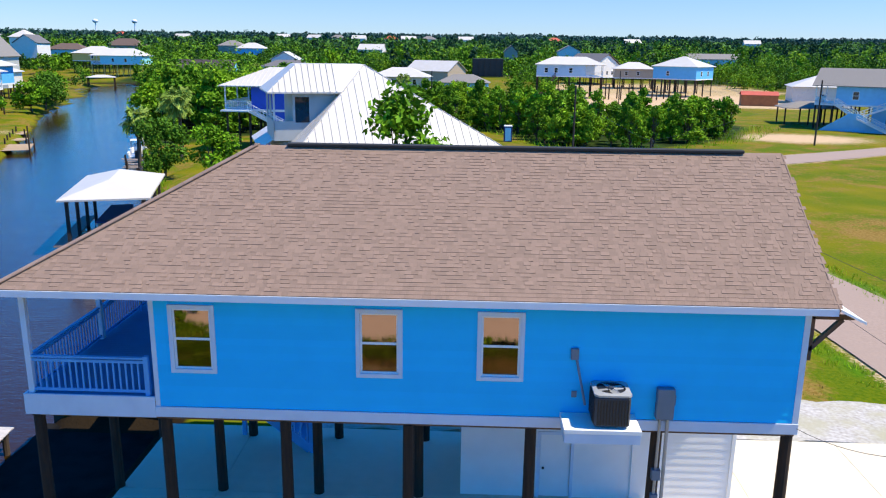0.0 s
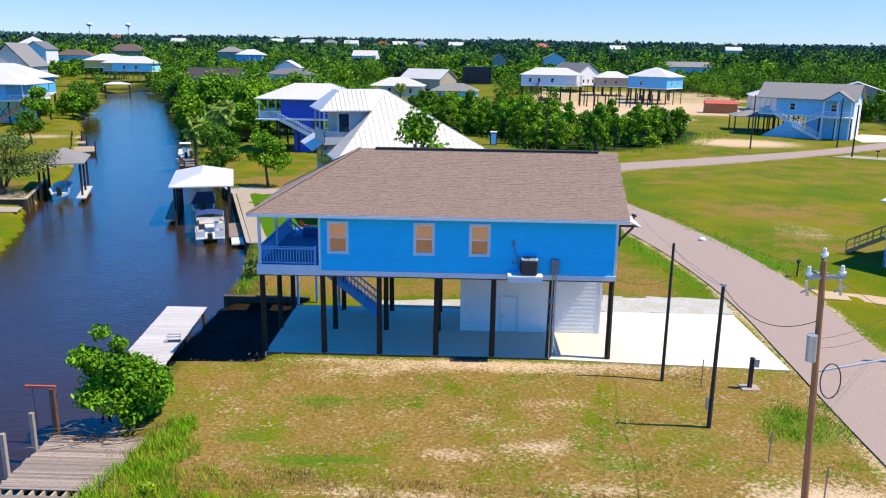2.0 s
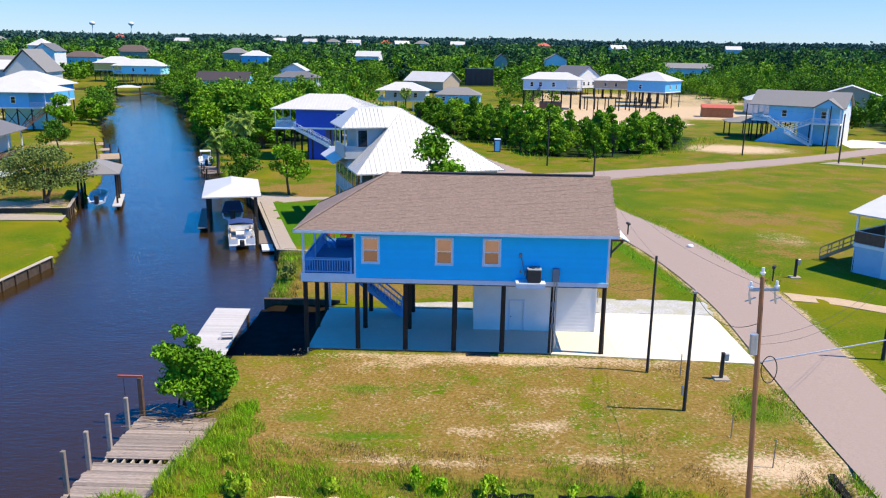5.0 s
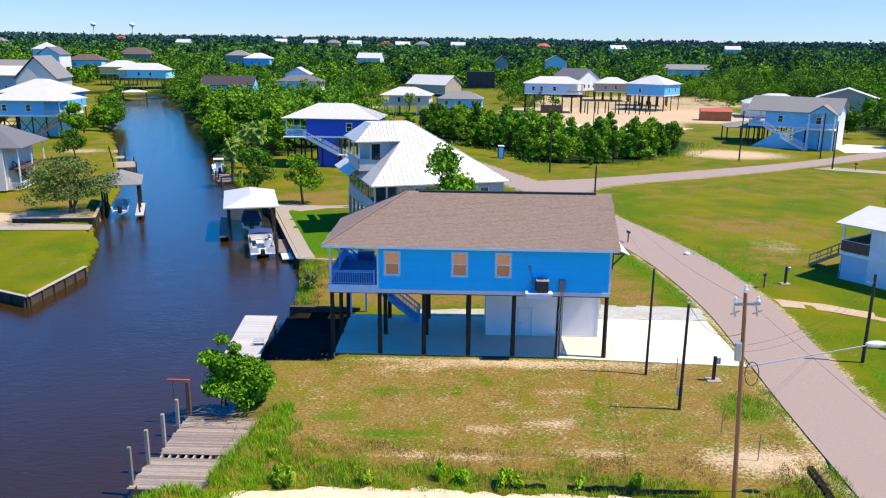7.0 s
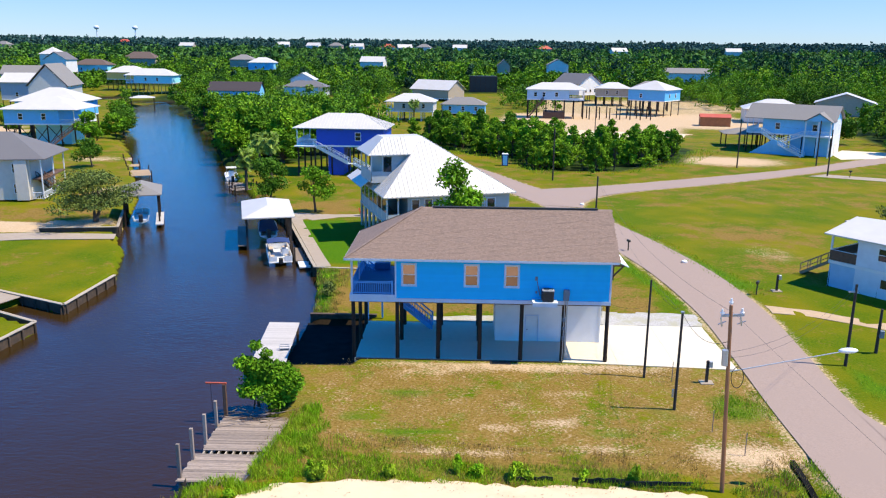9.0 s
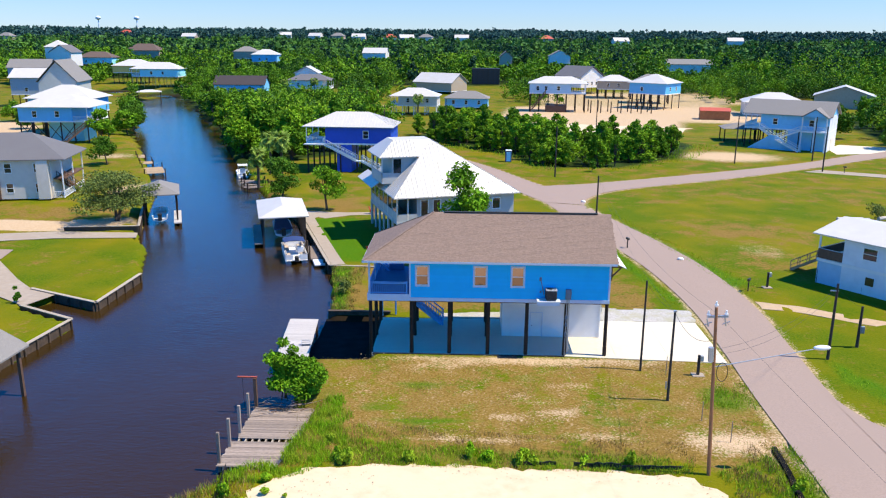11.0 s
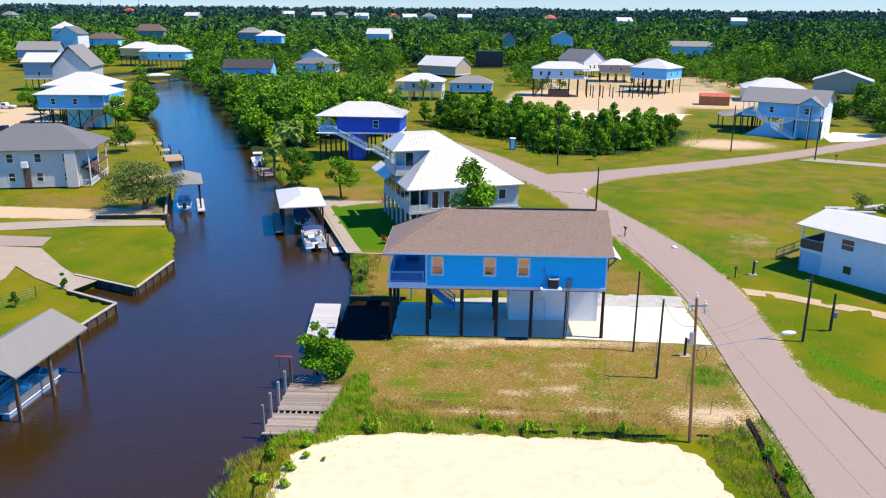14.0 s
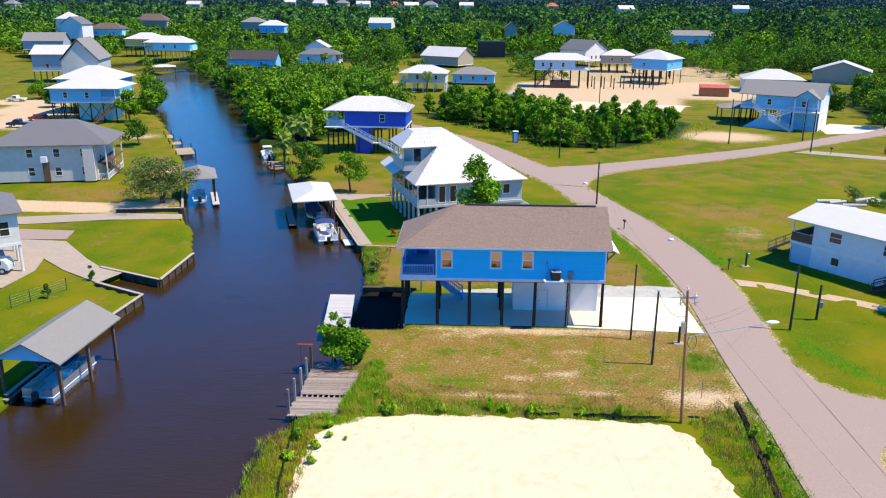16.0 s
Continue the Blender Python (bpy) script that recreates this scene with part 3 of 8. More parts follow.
bm = bmesh.new()
poly(bm, [(-900, -420, -1.0), (-18.3, -420, -1.0), (-18.3, 395, -1.0), (-900, 395, -1.0)])
tagged(new("water", mesh_of(bm, "water", water_mat)), "dark brown canal water with small ripples", "water", kind="structure")
# sheet over the slip with the house's shadow put into its colour
tagged(new("slip_mud", mesh_of(sheet(rough_outline([(-23.3, -0.7), (-18.0, -0.6), (-18.2, 9.0), (-23.3, 9.0)], 0.8, 0.06, 5), -0.62, 0.2), "slip_mud", mud)), "boat slip beside the slab, house shadow put into its black", "mud", kind="structure")

DITCH = [(8.1 + 0.10 * (y + 13) + 0.04 * math.sin(y * 1.1), y) for y in range(-58, -12)]
tagged(new("ditch_water", mesh_of(sheet([(x - 0.17, y) for x, y in DITCH] + [(x + 0.17, y) for x, y in DITCH[::-1]], -0.24, 0.3), "ditch_water", mud)), "narrow black strip in the ditch along the road", "ditch", kind="structure")

# ---- roads, slab, sand ----
def road_between(a, b, z, name, label):
    bm = bmesh.new()
    A = [bm.verts.new((x, y, z)) for x, y in a]
    C = [bm.verts.new((x, y, z)) for x, y in b]
    mids = [[bm.verts.new((p[0] + (q[0] - p[0]) * k / 4, p[1] + (q[1] - p[1]) * k / 4, z + 0.03 * (1 - abs(k - 2) / 2))) for p, q in zip(a, b)] for k in (1, 2, 3)]
    cols = [A] + mids + [C]
    for c0, c1 in zip(cols, cols[1:]):
        for i in range(len(A) - 1):
            bm.faces.new((c0[i], c1[i], c1[i + 1], c0[i + 1]))
    bmesh.ops.recalc_face_normals(bm, faces=bm.faces)
    if sum(f.normal.z for f in bm.faces) < 0:
        bmesh.ops.reverse_faces(bm, faces=bm.faces)
    tagged(new(name, mesh_of(bm, name, asphalt)), label, "road", kind="structure")
road_between(RL, RR, 0.035, "road", "curving worn pinkish grey asphalt road")
road_between(EL, EU, 0.043, "road_east_street", "worn grey asphalt street joining the curving road")
road_between(XL, XU, 0.041, "road_side_street", "pale grey asphalt side street")
road_between(KL, KU, 0.047, "road_back_street", "pale grey asphalt street past the white-roofed house")
tagged(new("pavement_verge", mesh_of(sheet(rough_outline([(16.4, 12.0), (19, 11.5), (26, 7), (36, -1), (36, 0.6), (27, 8.6), (20, 13), (16.4, 14.2)], 0.9, 0.08, 8), 0.02), "pavement_verge", dirt)), "pale dirt driveway across the grass", "driveway", kind="structure")
tagged(new("pavement_drive", mesh_of(sheet([(53, 92.5), (57, 95), (96, 76), (94, 73)], 0.03), "pavement_drive", old_concrete)), "concrete driveway across the field", "driveway", kind="structure")

slab_root = thing("pavement_slab", pose(0, 0, 0), "pale concrete slab and driveway under the house", "slab", kind="structure")
xs = [-18.2, -15.2, -9.2, -3.2, 0.8, 4.9, 9.1]
def slab_front(x):
    return -0.12 - 0.064 * max(0.0, x + 3.2)
for x0, x1 in zip(xs, xs[1:]):
    a, b = x0 + 0.006, x1 - 0.006
    part("slab_panel", sheet([(a, slab_front(a)), (b, slab_front(b)), (b, 3.744), (a, 3.744)], 0.05, 0.3), concrete, slab_root)
    part("slab_panel", B(a, b, 3.756, 7.994, -0.25, 0.05, 0.004), concrete, slab_root)
tagged(new("gravel_strip", mesh_of(sheet(rough_outline([(-13, 8.1), (9.2, 8.1), (9.5, 11.2), (1.5, 11.6), (-6, 10.2), (-13, 9.4)], 0.7, 0.15, 4), 0.035, 0.12), "gravel_strip", gravel)), "strip of grey gravel with weeds behind the slab", "gravel", kind="structure")

def sand_lot():
    out = rough_outline(SANDLOT, 0.5, 0.22, 21)
    bm = bmesh.new()
    ring = [bm.verts.new((x, y, 0.03)) for x, y in out]
    f = bm.faces.new(ring)
    f.normal_update()
    if f.normal.z < 0:
        f.normal_flip()
    r = bmesh.ops.inset_region(bm, faces=[f], thickness=0.7, depth=0.16)
    bmesh.ops.triangulate(bm, faces=bm.faces)
    tagged(new("sand_lot", mesh_of(bm, "sand_lot", sand)), "raised lot of bright pale sand", "sand", kind="structure")
sand_lot()
tagged(new("far_sand_lot", mesh_of(sheet(rough_outline([(6, 150), (30, 146), (44, 150), (52, 168), (20, 176), (4, 168)], 3, 0.8, 9), 0.06), "far_sand_lot", sand)), "cleared lot of pale sand behind the thicket", "sand", kind="structure")
tagged(new("boat_ramp", mesh_of(sheet([(-50.2, 13.4), (-51.5, 10.0), (-57, 13.8), (-61.3, 17.7), (-60.1, 13.6), (-60.6, 8.0), (-72, 4), (-78, 24), (-67.3, 25.1), (-62.1, 24.6), (-56.4, 18), (-53.4, 15.0)], -0.16, 0.06), "boat_ramp", old_concrete)), "worn concrete boat ramp and driveway", "ramp", kind="structure")
tagged(new("ramp_apron", mesh_of(sheet([(-78, 25), (-67.3, 25.2), (-62.5, 25.4), (-63.3, 29.3), (-69.9, 29.7), (-78, 29.8)], -0.155, 0.06), "ramp_apron", asphalt)), "grey asphalt patch beside the ramp", "driveway", kind="structure")
tagged(new("canal_path", mesh_of(sheet([(-51.6, 35.8), (-52.4, 38.3), (-63, 38.3), (-73.3, 35.8), (-95, 33), (-95, 29.5), (-71.2, 32.1), (-61.4, 34.9)], -0.16, 0.06), "canal_path", old_concrete)), "narrow concrete path across the grass", "path", kind="structure")

# ---- timber bulkheads ----
def bulkhead(pts, top, name, post_step=1.6, h=1.3, cap=None):
    root = thing(name, pose(0, 0, 0), "timber canal bulkhead with a dark cap board" if cap else "timber canal bulkhead with a pale cap board", "bulkhead", kind="structure")
    for (x0, y0), (x1, y1) in zip(pts, pts[1:]):
        bm = bmesh.new()
        beam(bm, (x0, y0, top - h / 2), (x1, y1, top - h / 2), 0.08, h)
        part("board_wall", bm, bulk, root)
        bm = bmesh.new()
        beam(bm, (x0, y0, top + 0.035), (x1, y1, top + 0.035), 0.34, 0.07)
        part("cap", bm, cap or cap_wood, root)
        d = Vector((x1 - x0, y1 - y0))
        n = max(1, int(d.length / post_step))
        nx, ny = d.y / d.length * 0.13, -d.x / d.length * 0.13
        for i in range(n + 1):
            t = (i + 0.15) / (n + 0.3)
            bm = bmesh.new()
            px, py = x0 + d.x * t, y0 + d.y * t
            for s in (1, -1):
                if signed(np.array([[px + s * nx * 3, py + s * ny * 3]]), CANAL)[0] > -0.05:
                    cone(bm, (px + s * nx, py + s * ny, top - h), (px + s * nx, py + s * ny, top - 0.1), 0.1, 0.09, 8)
                    break
            if len(bm.verts):
                part("post", bm, bulk, root)
            else:
                bm.free()
bulkhead([(-51.7, 10.0), (-45.3, 6.6), (-46.5, -3), (-47, -15)], -0.12, "bulkhead_ramp_south")
bulkhead([(-44.8, 20.5), (-45.2, 11.1), (-53.4, 15.0)], -0.12, "bulkhead_ramp_north")
bulkhead([(-62, 38.7), (-52.9, 39.9), (-55.8, 48), (-57.4, 53)], 0.32, "bulkhead_oak")
bulkhead([(-20, 23.8), (-25.6, 24.2), (-33.3, 47), (-36, 52)], 0.02, "bulkhead_neighbour")
bulkhead([(-17.6, 9.25), (-23.2, 9.25)], 0.12, "bulkhead_slip", cap=bulk)

# ---- the raised blue house ----
XL0, XW, XR = -18.4, -15.25, 0.0
DEP, FLOOR, TOP = 7.6, 4.62, 7.62
house = thing("house", pose(0, 0, 0), "bright blue raised house with brown shingle roof on timber piles", "house")
def lap_wall(u0, u1, z0, z1, holes, place, name, mat, step=0.178, parent=None):
    """Lap siding: one board a course, split by the openings. place(u, out, z) gives a point."""
    z = z0
    while z < z1 - 0.02:
        zt = min(z1, z + step)
        spans = [(u0, u1)]
        for h in holes:
            if h[2] < zt - 0.03 and h[3] > z + 0.03:
                spans = [s for a, b in spans for s in ((a, min(b, h[0])), (max(a, h[1]), b)) if s[1] - s[0] > 0.01]
        for a, b in spans:
            bm = bmesh.new()
            for u in (a, b):
                for o, zz in ((0.024, z), (0.024, z + 0.004), (0.010, zt + 0.012), (-0.01, zt + 0.012), (-0.01, z)):
                    bm.verts.new(place(u, o, zz))
            bm.verts.ensure_lookup_table()
            v = bm.verts
            for i in range(5):
                j = (i + 1) % 5
                bm.faces.new((v[i], v[j], v[j + 5], v[i + 5]))
            bm.faces.new([v[i] for i in range(5)])
            bm.faces.new([v[i] for i in range(9, 4, -1)])
            bmesh.ops.recalc_face_normals(bm, faces=bm.faces)
            part(name, bm, mat, parent)
        z = zt

WIN = [(-14.70, 5.60), (-10.28, 5.60), (-7.44, 5.60)]
WH = [(x, x + 0.90, z, z + 1.50) for x, z in WIN]
bm = bmesh.new()
wall_grid(bm, XW, XR, FLOOR, TOP, WH, lambda a, b, c, d: box(bm, a, b, 0.0, 0.15, c, d))
front = part("front_wall", bm, blue, house)
lap_wall(XW + 0.1, XR - 0.1, FLOOR, TOP, [(h[0] - 0.1, h[1] + 0.1, h[2] - 0.1, h[3] + 0.1) for h in WH], lambda u, o, z: (u, -o, z), "siding_board", blue, parent=front)
bm = bmesh.new()
box(bm, XR - 0.15, XR, 0.15, DEP, FLOOR, TOP)
box(bm, XW, XR, DEP - 0.15, DEP, FLOOR, TOP)
part("rear_walls", bm, blue, house)
LW = [(2.6, 3.5, FLOOR, 6.75), (0.9, 1.9, 5.5, 6.8), (4.6, 5.6, 5.5, 6.8)]
bm = bmesh.new()
wall_grid(bm, 0.15, DEP - 0.15, FLOOR, TOP, LW, lambda a, b, c, d: box(bm, XW, XW + 0.15, a, b, c, d))
part("porch_wall", bm, blue, house)
part("porch_door", B(XW + 0.04, XW + 0.09, 2.6, 3.5, FLOOR, 6.75), white_wall, house, "white porch door")
for y0, y1, z0, z1 in LW[1:]:
    part("porch_window", B(XW + 0.04, XW + 0.07, y0, y1, z0, z1), film_glass, house)
part("floor_deck", B(XW + 0.16, XR - 0.16, 0.16, DEP - 0.16, FLOOR - 0.02, FLOOR + 0.1), brown_wood, house)
# corner boards and bands
for x0 in (XW - 0.002, XR - 0.11):
    part("corner_board", B(x0, x0 + 0.112, -0.034, 0.02, FLOOR - 0.01, TOP, 0.004), white_trim, house)
part("corner_board", B(XR, XR + 0.03, -0.034, 0.1, FLOOR - 0.01, TOP, 0.004), white_trim, house)
part("band_board", B(XW - 0.01, XR + 0.04, -0.05, 0.0, 4.34, FLOOR - 0.012, 0.006), white_trim, house)
part("band_board", B(XR, XR + 0.04, 0.0, DEP, 4.34, FLOOR - 0.012, 0.006), white_trim, house)
part("band_board", B(XL0 - 0.08, XW - 0.012, -0.06, -0.01, 4.32, 4.86, 0.006), white_trim, house)
part("band_board", B(XL0 - 0.08, XL0 - 0.03, -0.01, DEP, 4.32, 4.86, 0.006), white_trim, house)
for y in (0.12, 2.5, 5.0, 7.3):
    part("floor_beam", B(XL0, XR, y - 0.07, y + 0.07, 4.25, 4.58), brown_wood, house)
# windows
for x0, x1, z0, z1 in WH:
    bm = bmesh.new()
    for a in ((x0 - 0.1, x0, z0 - 0.1, z1 + 0.1), (x1, x1 + 0.1, z0 - 0.1, z1 + 0.1), (x0, x1, z1, z1 + 0.1), (x0, x1, z0 - 0.1, z0)):
        box(bm, a[0], a[1], -0.055, 0.05, a[2], a[3], None, 0.004)
    w = part("window", bm, white_trim, house, "white-trimmed sash window with bronze reflective panes")
    bm = bmesh.new()
    zm = (z0 + z1) / 2
    for a in ((x0, x0 + 0.045, z0, z1), (x1 - 0.045, x1, z0, z1), (x0 + 0.045, x1 - 0.045, zm - 0.03, zm + 0.03), (x0 + 0.045, x1 - 0.045, z0, z0 + 0.045), (x0 + 0.045, x1 - 0.045, z1 - 0.045, z1)):
        box(bm, a[0], a[1], 0.0, 0.05, a[2], a[3])
    part("sash", bm, white_wall, w)
    part("pane", B(x0 + 0.045, x1 - 0.045, 0.028, 0.034, z0 + 0.045, zm - 0.03), screen_glass, w)
    part("pane", B(x0 + 0.045, x1 - 0.045, 0.012, 0.018, zm + 0.03, z1 - 0.045), film_glass, w)
# porch
for y in np.arange(0.0, DEP - 0.05, 0.145):
    part("deck_board", B(XL0 - 0.03, XW - 0.005, y, y + 0.138, 4.80, 4.84), deck_blue, house)
for x, y in ((XL0 + 0.02, 0.02), (XL0 + 0.02, 3.7), (XL0 + 0.02, DEP - 0.16)):
    part("porch_post", B(x, x + 0.14, y, y + 0.14, 4.84, 7.5, 0.008), white_trim, house)
part("rail_post", B(XW - 0.26, XW - 0.14, 0.02, 0.14, 4.84, 5.85, 0.006), rail_blue, house)
def railing(p, q, z, h, mat, parent, step=0.15):
    bm = bmesh.new()
    beam(bm, (*p, z + h), (*q, z + h), 0.1, 0.045)
    beam(bm, (*p, z + h - 0.1), (*q, z + h - 0.1), 0.04, 0.07)
    beam(bm, (*p, z + 0.1), (*q, z + 0.1), 0.04, 0.07)
    r = part("railing", bm, mat, parent)
    d = Vector((q[0] - p[0], q[1] - p[1]))
    n = int(d.length / step)
    for i in range(1, n):
        x, y = p[0] + d.x * i / n, p[1] + d.y * i / n
        part("baluster", B(x - 0.019, x + 0.019, y - 0.019, y + 0.019, z + 0.12, z + h - 0.12), mat, r)
railing((XL0 + 0.16, 0.08), (XW - 0.26, 0.08), 4.84, 0.95, rail_blue, house)
railing((XL0 + 0.09, 0.16), (XL0 + 0.09, 3.7), 4.84, 0.95, rail_blue, house)
railing((XL0 + 0.09, 3.84), (XL0 + 0.09, DEP - 0.16), 4.84, 0.95, rail_blue, house)
part("porch_bench", B(-17.4, -16.2, 6.6, 7.2, 4.84, 5.35, 0.02), deck_blue, house, "low blue bench on the porch")
part("porch_ceiling", B(XL0 - 0.4, XW, -0.4, DEP + 0.4, 7.5, 7.54), rail_blue, house)
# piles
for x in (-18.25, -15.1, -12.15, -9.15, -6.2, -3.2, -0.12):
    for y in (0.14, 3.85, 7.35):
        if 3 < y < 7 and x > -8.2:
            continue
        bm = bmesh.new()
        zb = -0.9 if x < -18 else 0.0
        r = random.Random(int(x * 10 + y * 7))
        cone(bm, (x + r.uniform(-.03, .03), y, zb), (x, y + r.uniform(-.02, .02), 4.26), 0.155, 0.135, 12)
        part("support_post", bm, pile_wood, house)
# roof
ex0, ex1, ey0, ey1, ez, rz0 = -18.75, 0.38, -0.5, DEP + 0.5, 7.62, 10.5
ry, hx = (ey0 + ey1) / 2, -13.55
sl = (rz0 - ez) / (ry - ey0)
bm = bmesh.new()
def prism(bm, top, thick=0.1):
    f = poly(bm, top)
    r = bmesh.ops.extrude_face_region(bm, geom=[f])
    bmesh.ops.translate(bm, vec=(0, 0, -thick), verts=[v for v in r["geom"] if isinstance(v, bmesh.types.BMVert)])
prism(bm, [(ex0, ey0, ez), (ex1, ey0, ez), (ex1, ry, rz0), (hx, ry, rz0)])
prism(bm, [(ex1, ey1, ez), (ex0, ey1, ez), (hx, ry, rz0), (ex1, ry, rz0)])
prism(bm, [(ex0, ey1, ez), (ex0, ey0, ez), (hx, ry, rz0)])
bmesh.ops.recalc_face_normals(bm, faces=bm.faces)
roof = part("roof", bm, shingle, house)
part("fascia", B(ex0, ex1, ey0 - 0.03, ey0, ez - 0.17, ez - 0.012), white_trim, house)
part("fascia", B(ex0 - 0.03, ex0, ey0 - 0.03, ey1, ez - 0.17, ez - 0.012), white_trim, house)
part("soffit", B(ex0, ex1, ey0, -0.03, ez - 0.14, ez - 0.11), white_trim, house)
for a, b in (((ex1 + 0.015, ey0, ez - 0.09), (ex1 + 0.015, ry, rz0 - 0.09)), ((ex1 + 0.015, ey1, ez - 0.09), (ex1 + 0.015, ry, rz0 - 0.09))):
    bm = bmesh.new()
    beam(bm, a, b, 0.03, 0.18)
    part("rake_board", bm, shingle, house)
bm = bmesh.new()
poly(bm, [(XR - 0.05, 0.05, TOP), (XR - 0.05, DEP - 0.05, TOP), (XR - 0.05, ry, rz0 - 0.15)])
r = bmesh.ops.extrude_face_region(bm, geom=bm.faces[:])
bmesh.ops.translate(bm, vec=(-0.1, 0, 0), verts=[v for v in r["geom"] if isinstance(v, bmesh.types.BMVert)])
bmesh.ops.recalc_face_normals(bm, faces=bm.faces)
part("gable_wall", bm, blue, house)
bm = bmesh.new()
box(bm, -12.7, -0.6, ry - 0.14, ry + 0.14, rz0 - 0.02, rz0 + 0.07, None, 0.02)
part("ridge_vent", bm, black_vent, house, "black ridge vent")
# small white awning on brown brackets at the street end
bm = bmesh.new()
prism(bm, [(0.39, -0.45, 7.62), (1.05, -0.45, 7.30), (1.05, 5.5, 7.30), (0.39, 5.5, 7.62)], 0.06)
bmesh.ops.recalc_face_normals(bm, faces=bm.faces)
part("awning", bm, white_wall, house, "white metal awning over the street end")
for y in (0.05, 2.6, 5.2):
    bm = bmesh.new()
    beam(bm, (0.04, y, 7.25), (1.0, y, 7.25), 0.1, 0.1)
    beam(bm, (0.06, y, 6.45), (0.75, y, 7.2), 0.1, 0.1)
    beam(bm, (0.08, y, 6.2), (0.08, y, 7.3), 0.1, 0.1)
    part("bracket", bm, brown_wood, house, "dark brown timber bracket")
# storage room under the house
STO = [(-5.55, -4.65, 0.05, 2.1)]
bm = bmesh.new()
wall_grid(bm, -7.9, 0.12, 0.05, 4.3, STO, lambda a, b, c, d: box(bm, a, b, 4.0, 4.12, c, d))
box(bm, -7.9, -7.78, 4.12, 7.4, 0.05, 4.3)
box(bm, 0.0, 0.12, 4.12, 7.4, 0.05, 4.3)
sto = part("storage_wall", bm, white_wall, house, "white storage room walls")
lap_wall(-2.75, 0.01, 0.1, 4.28, [], lambda u, o, z: (u, 4.0 - o, z), "siding_board", white_wall, 0.24, sto)
for x in (0.01, -2.86):
    part("corner_board", B(x, x + 0.11, 3.955, 4.0, 0.06, 4.29), white_wall, sto)
part("storage_door", B(-5.54, -4.66, 4.02, 4.07, 0.06, 2.09, 0.004), white_wall, house, "white panel door")
bm = bmesh.new()
bmesh.ops.create_uvsphere(bm, u_segments=8, v_segments=6, radius=0.04, matrix=Matrix.Translation((-5.45, 3.98, 1.0)))
part("door_knob", bm, black_metal, house, "dark door knob")
bm = bmesh.new()
for a in ((-5.64, -5.55, 0.05, 2.19), (-4.65, -4.56, 0.05, 2.19), (-5.55, -4.65, 2.1, 2.19)):
    box(bm, a[0], a[1], 3.97, 4.02, a[2], a[3])
part("door_trim", bm, white_trim, house)
# stairs to the porch
SX, SRUN, SY = -18.3, 5.4, (6.25, 7.35)
for y in SY:
    bm = bmesh.new()
    beam(bm, (SX, y, 4.55), (SX + SRUN, y, 0.15), 0.06, 0.3)
    part("stringer", bm, rail_blue, house)
for i in range(24):
    t = i / 24
    part("tread", B(SX + SRUN * t, SX + SRUN * t + 0.27, SY[0], SY[1], 4.62 - 4.5 * t, 4.66 - 4.5 * t), rail_blue, house)
for y in SY:
    bm = bmesh.new()
    beam(bm, (SX, y, 5.6), (SX + SRUN, y, 1.15), 0.06, 0.1)
    part("stair_railing", bm, rail_blue, house)
    for i in range(26):
        t = (i + 0.5) / 26
        x, z = SX + SRUN * t, 4.6 - 4.45 * t
        part("baluster", B(x - 0.02, x + 0.02, y - 0.02, y + 0.02, z, z + 1.0), rail_blue, house)
part("stair_landing", B(-18.4, -17.0, 7.62, 9.1, 4.76, 4.84), deck_blue, house)
for x, y in ((-18.3, 9.0), (-17.1, 9.0), (-12.85, 6.25), (-12.85, 7.35), (-15.4, 7.35)):
    part("stair_post", B(x - 0.07, x + 0.07, y - 0.07, y + 0.07, 0.0 if x > -18 else -0.6, 4.7 if x < -16 else 1.2 if x > -14 else 2.4), rail_blue, house)
# shelf for the air conditioner and electrical gear
part("shelf", B(-5.55, -3.80, -0.95, -0.05, 4.66, 4.76, 0.006), white_wall, house, "white platform bracketed off the wall")
part("shelf_apron", B(-5.53, -3.82, -0.93, -0.89, 4.42, 4.66), white_trim, house)
for x in (-5.53, -3.86):
    part("shelf_apron", B(x, x + 0.04, -0.89, -0.06, 4.42, 4.66), white_trim, house)
bm = box(bmesh.new(), -3.33, -2.92, -0.22, -0.03, 4.70, 5.48, None, 0.02)
box(bm, -2.92, -2.89, -0.16, -0.08, 5.05, 5.3)
part("meter_box", bm, grey_box, house, "grey electrical meter box")
bm = cone(bmesh.new(), (-3.03, -0.12, 4.75), (-3.03, -0.12, 0.4), 0.045, 0.045, 8)
cone(bm, (-3.2, -0.10, 4.75), (-3.22, -0.06, 0.1), 0.035, 0.035, 8)
part("conduit", bm, galv, house)
for z, s in ((3.1, 0.2), (2.5, 0.16), (1.7, 0.2)):
    part("junction_box", B(-3.2 - s / 2, -3.2 + s / 2, -0.16, -0.02, z, z + s * 1.3), grey_box, house)
bm = box(bmesh.new(), -5.36, -5.18, -0.10, -0.02, 6.1, 6.38, None, 0.01)
cone(bm, (-5.22, -0.06, 6.1), (-5.0, -0.25, 5.05), 0.03, 0.03, 8)
part("disconnect_box", bm, grey_box, house, "small grey disconnect box with a cable")
part("outlet_box", B(-5.3, -5.18, -0.06, -0.02, 5.15, 5.3), grey_box, house)

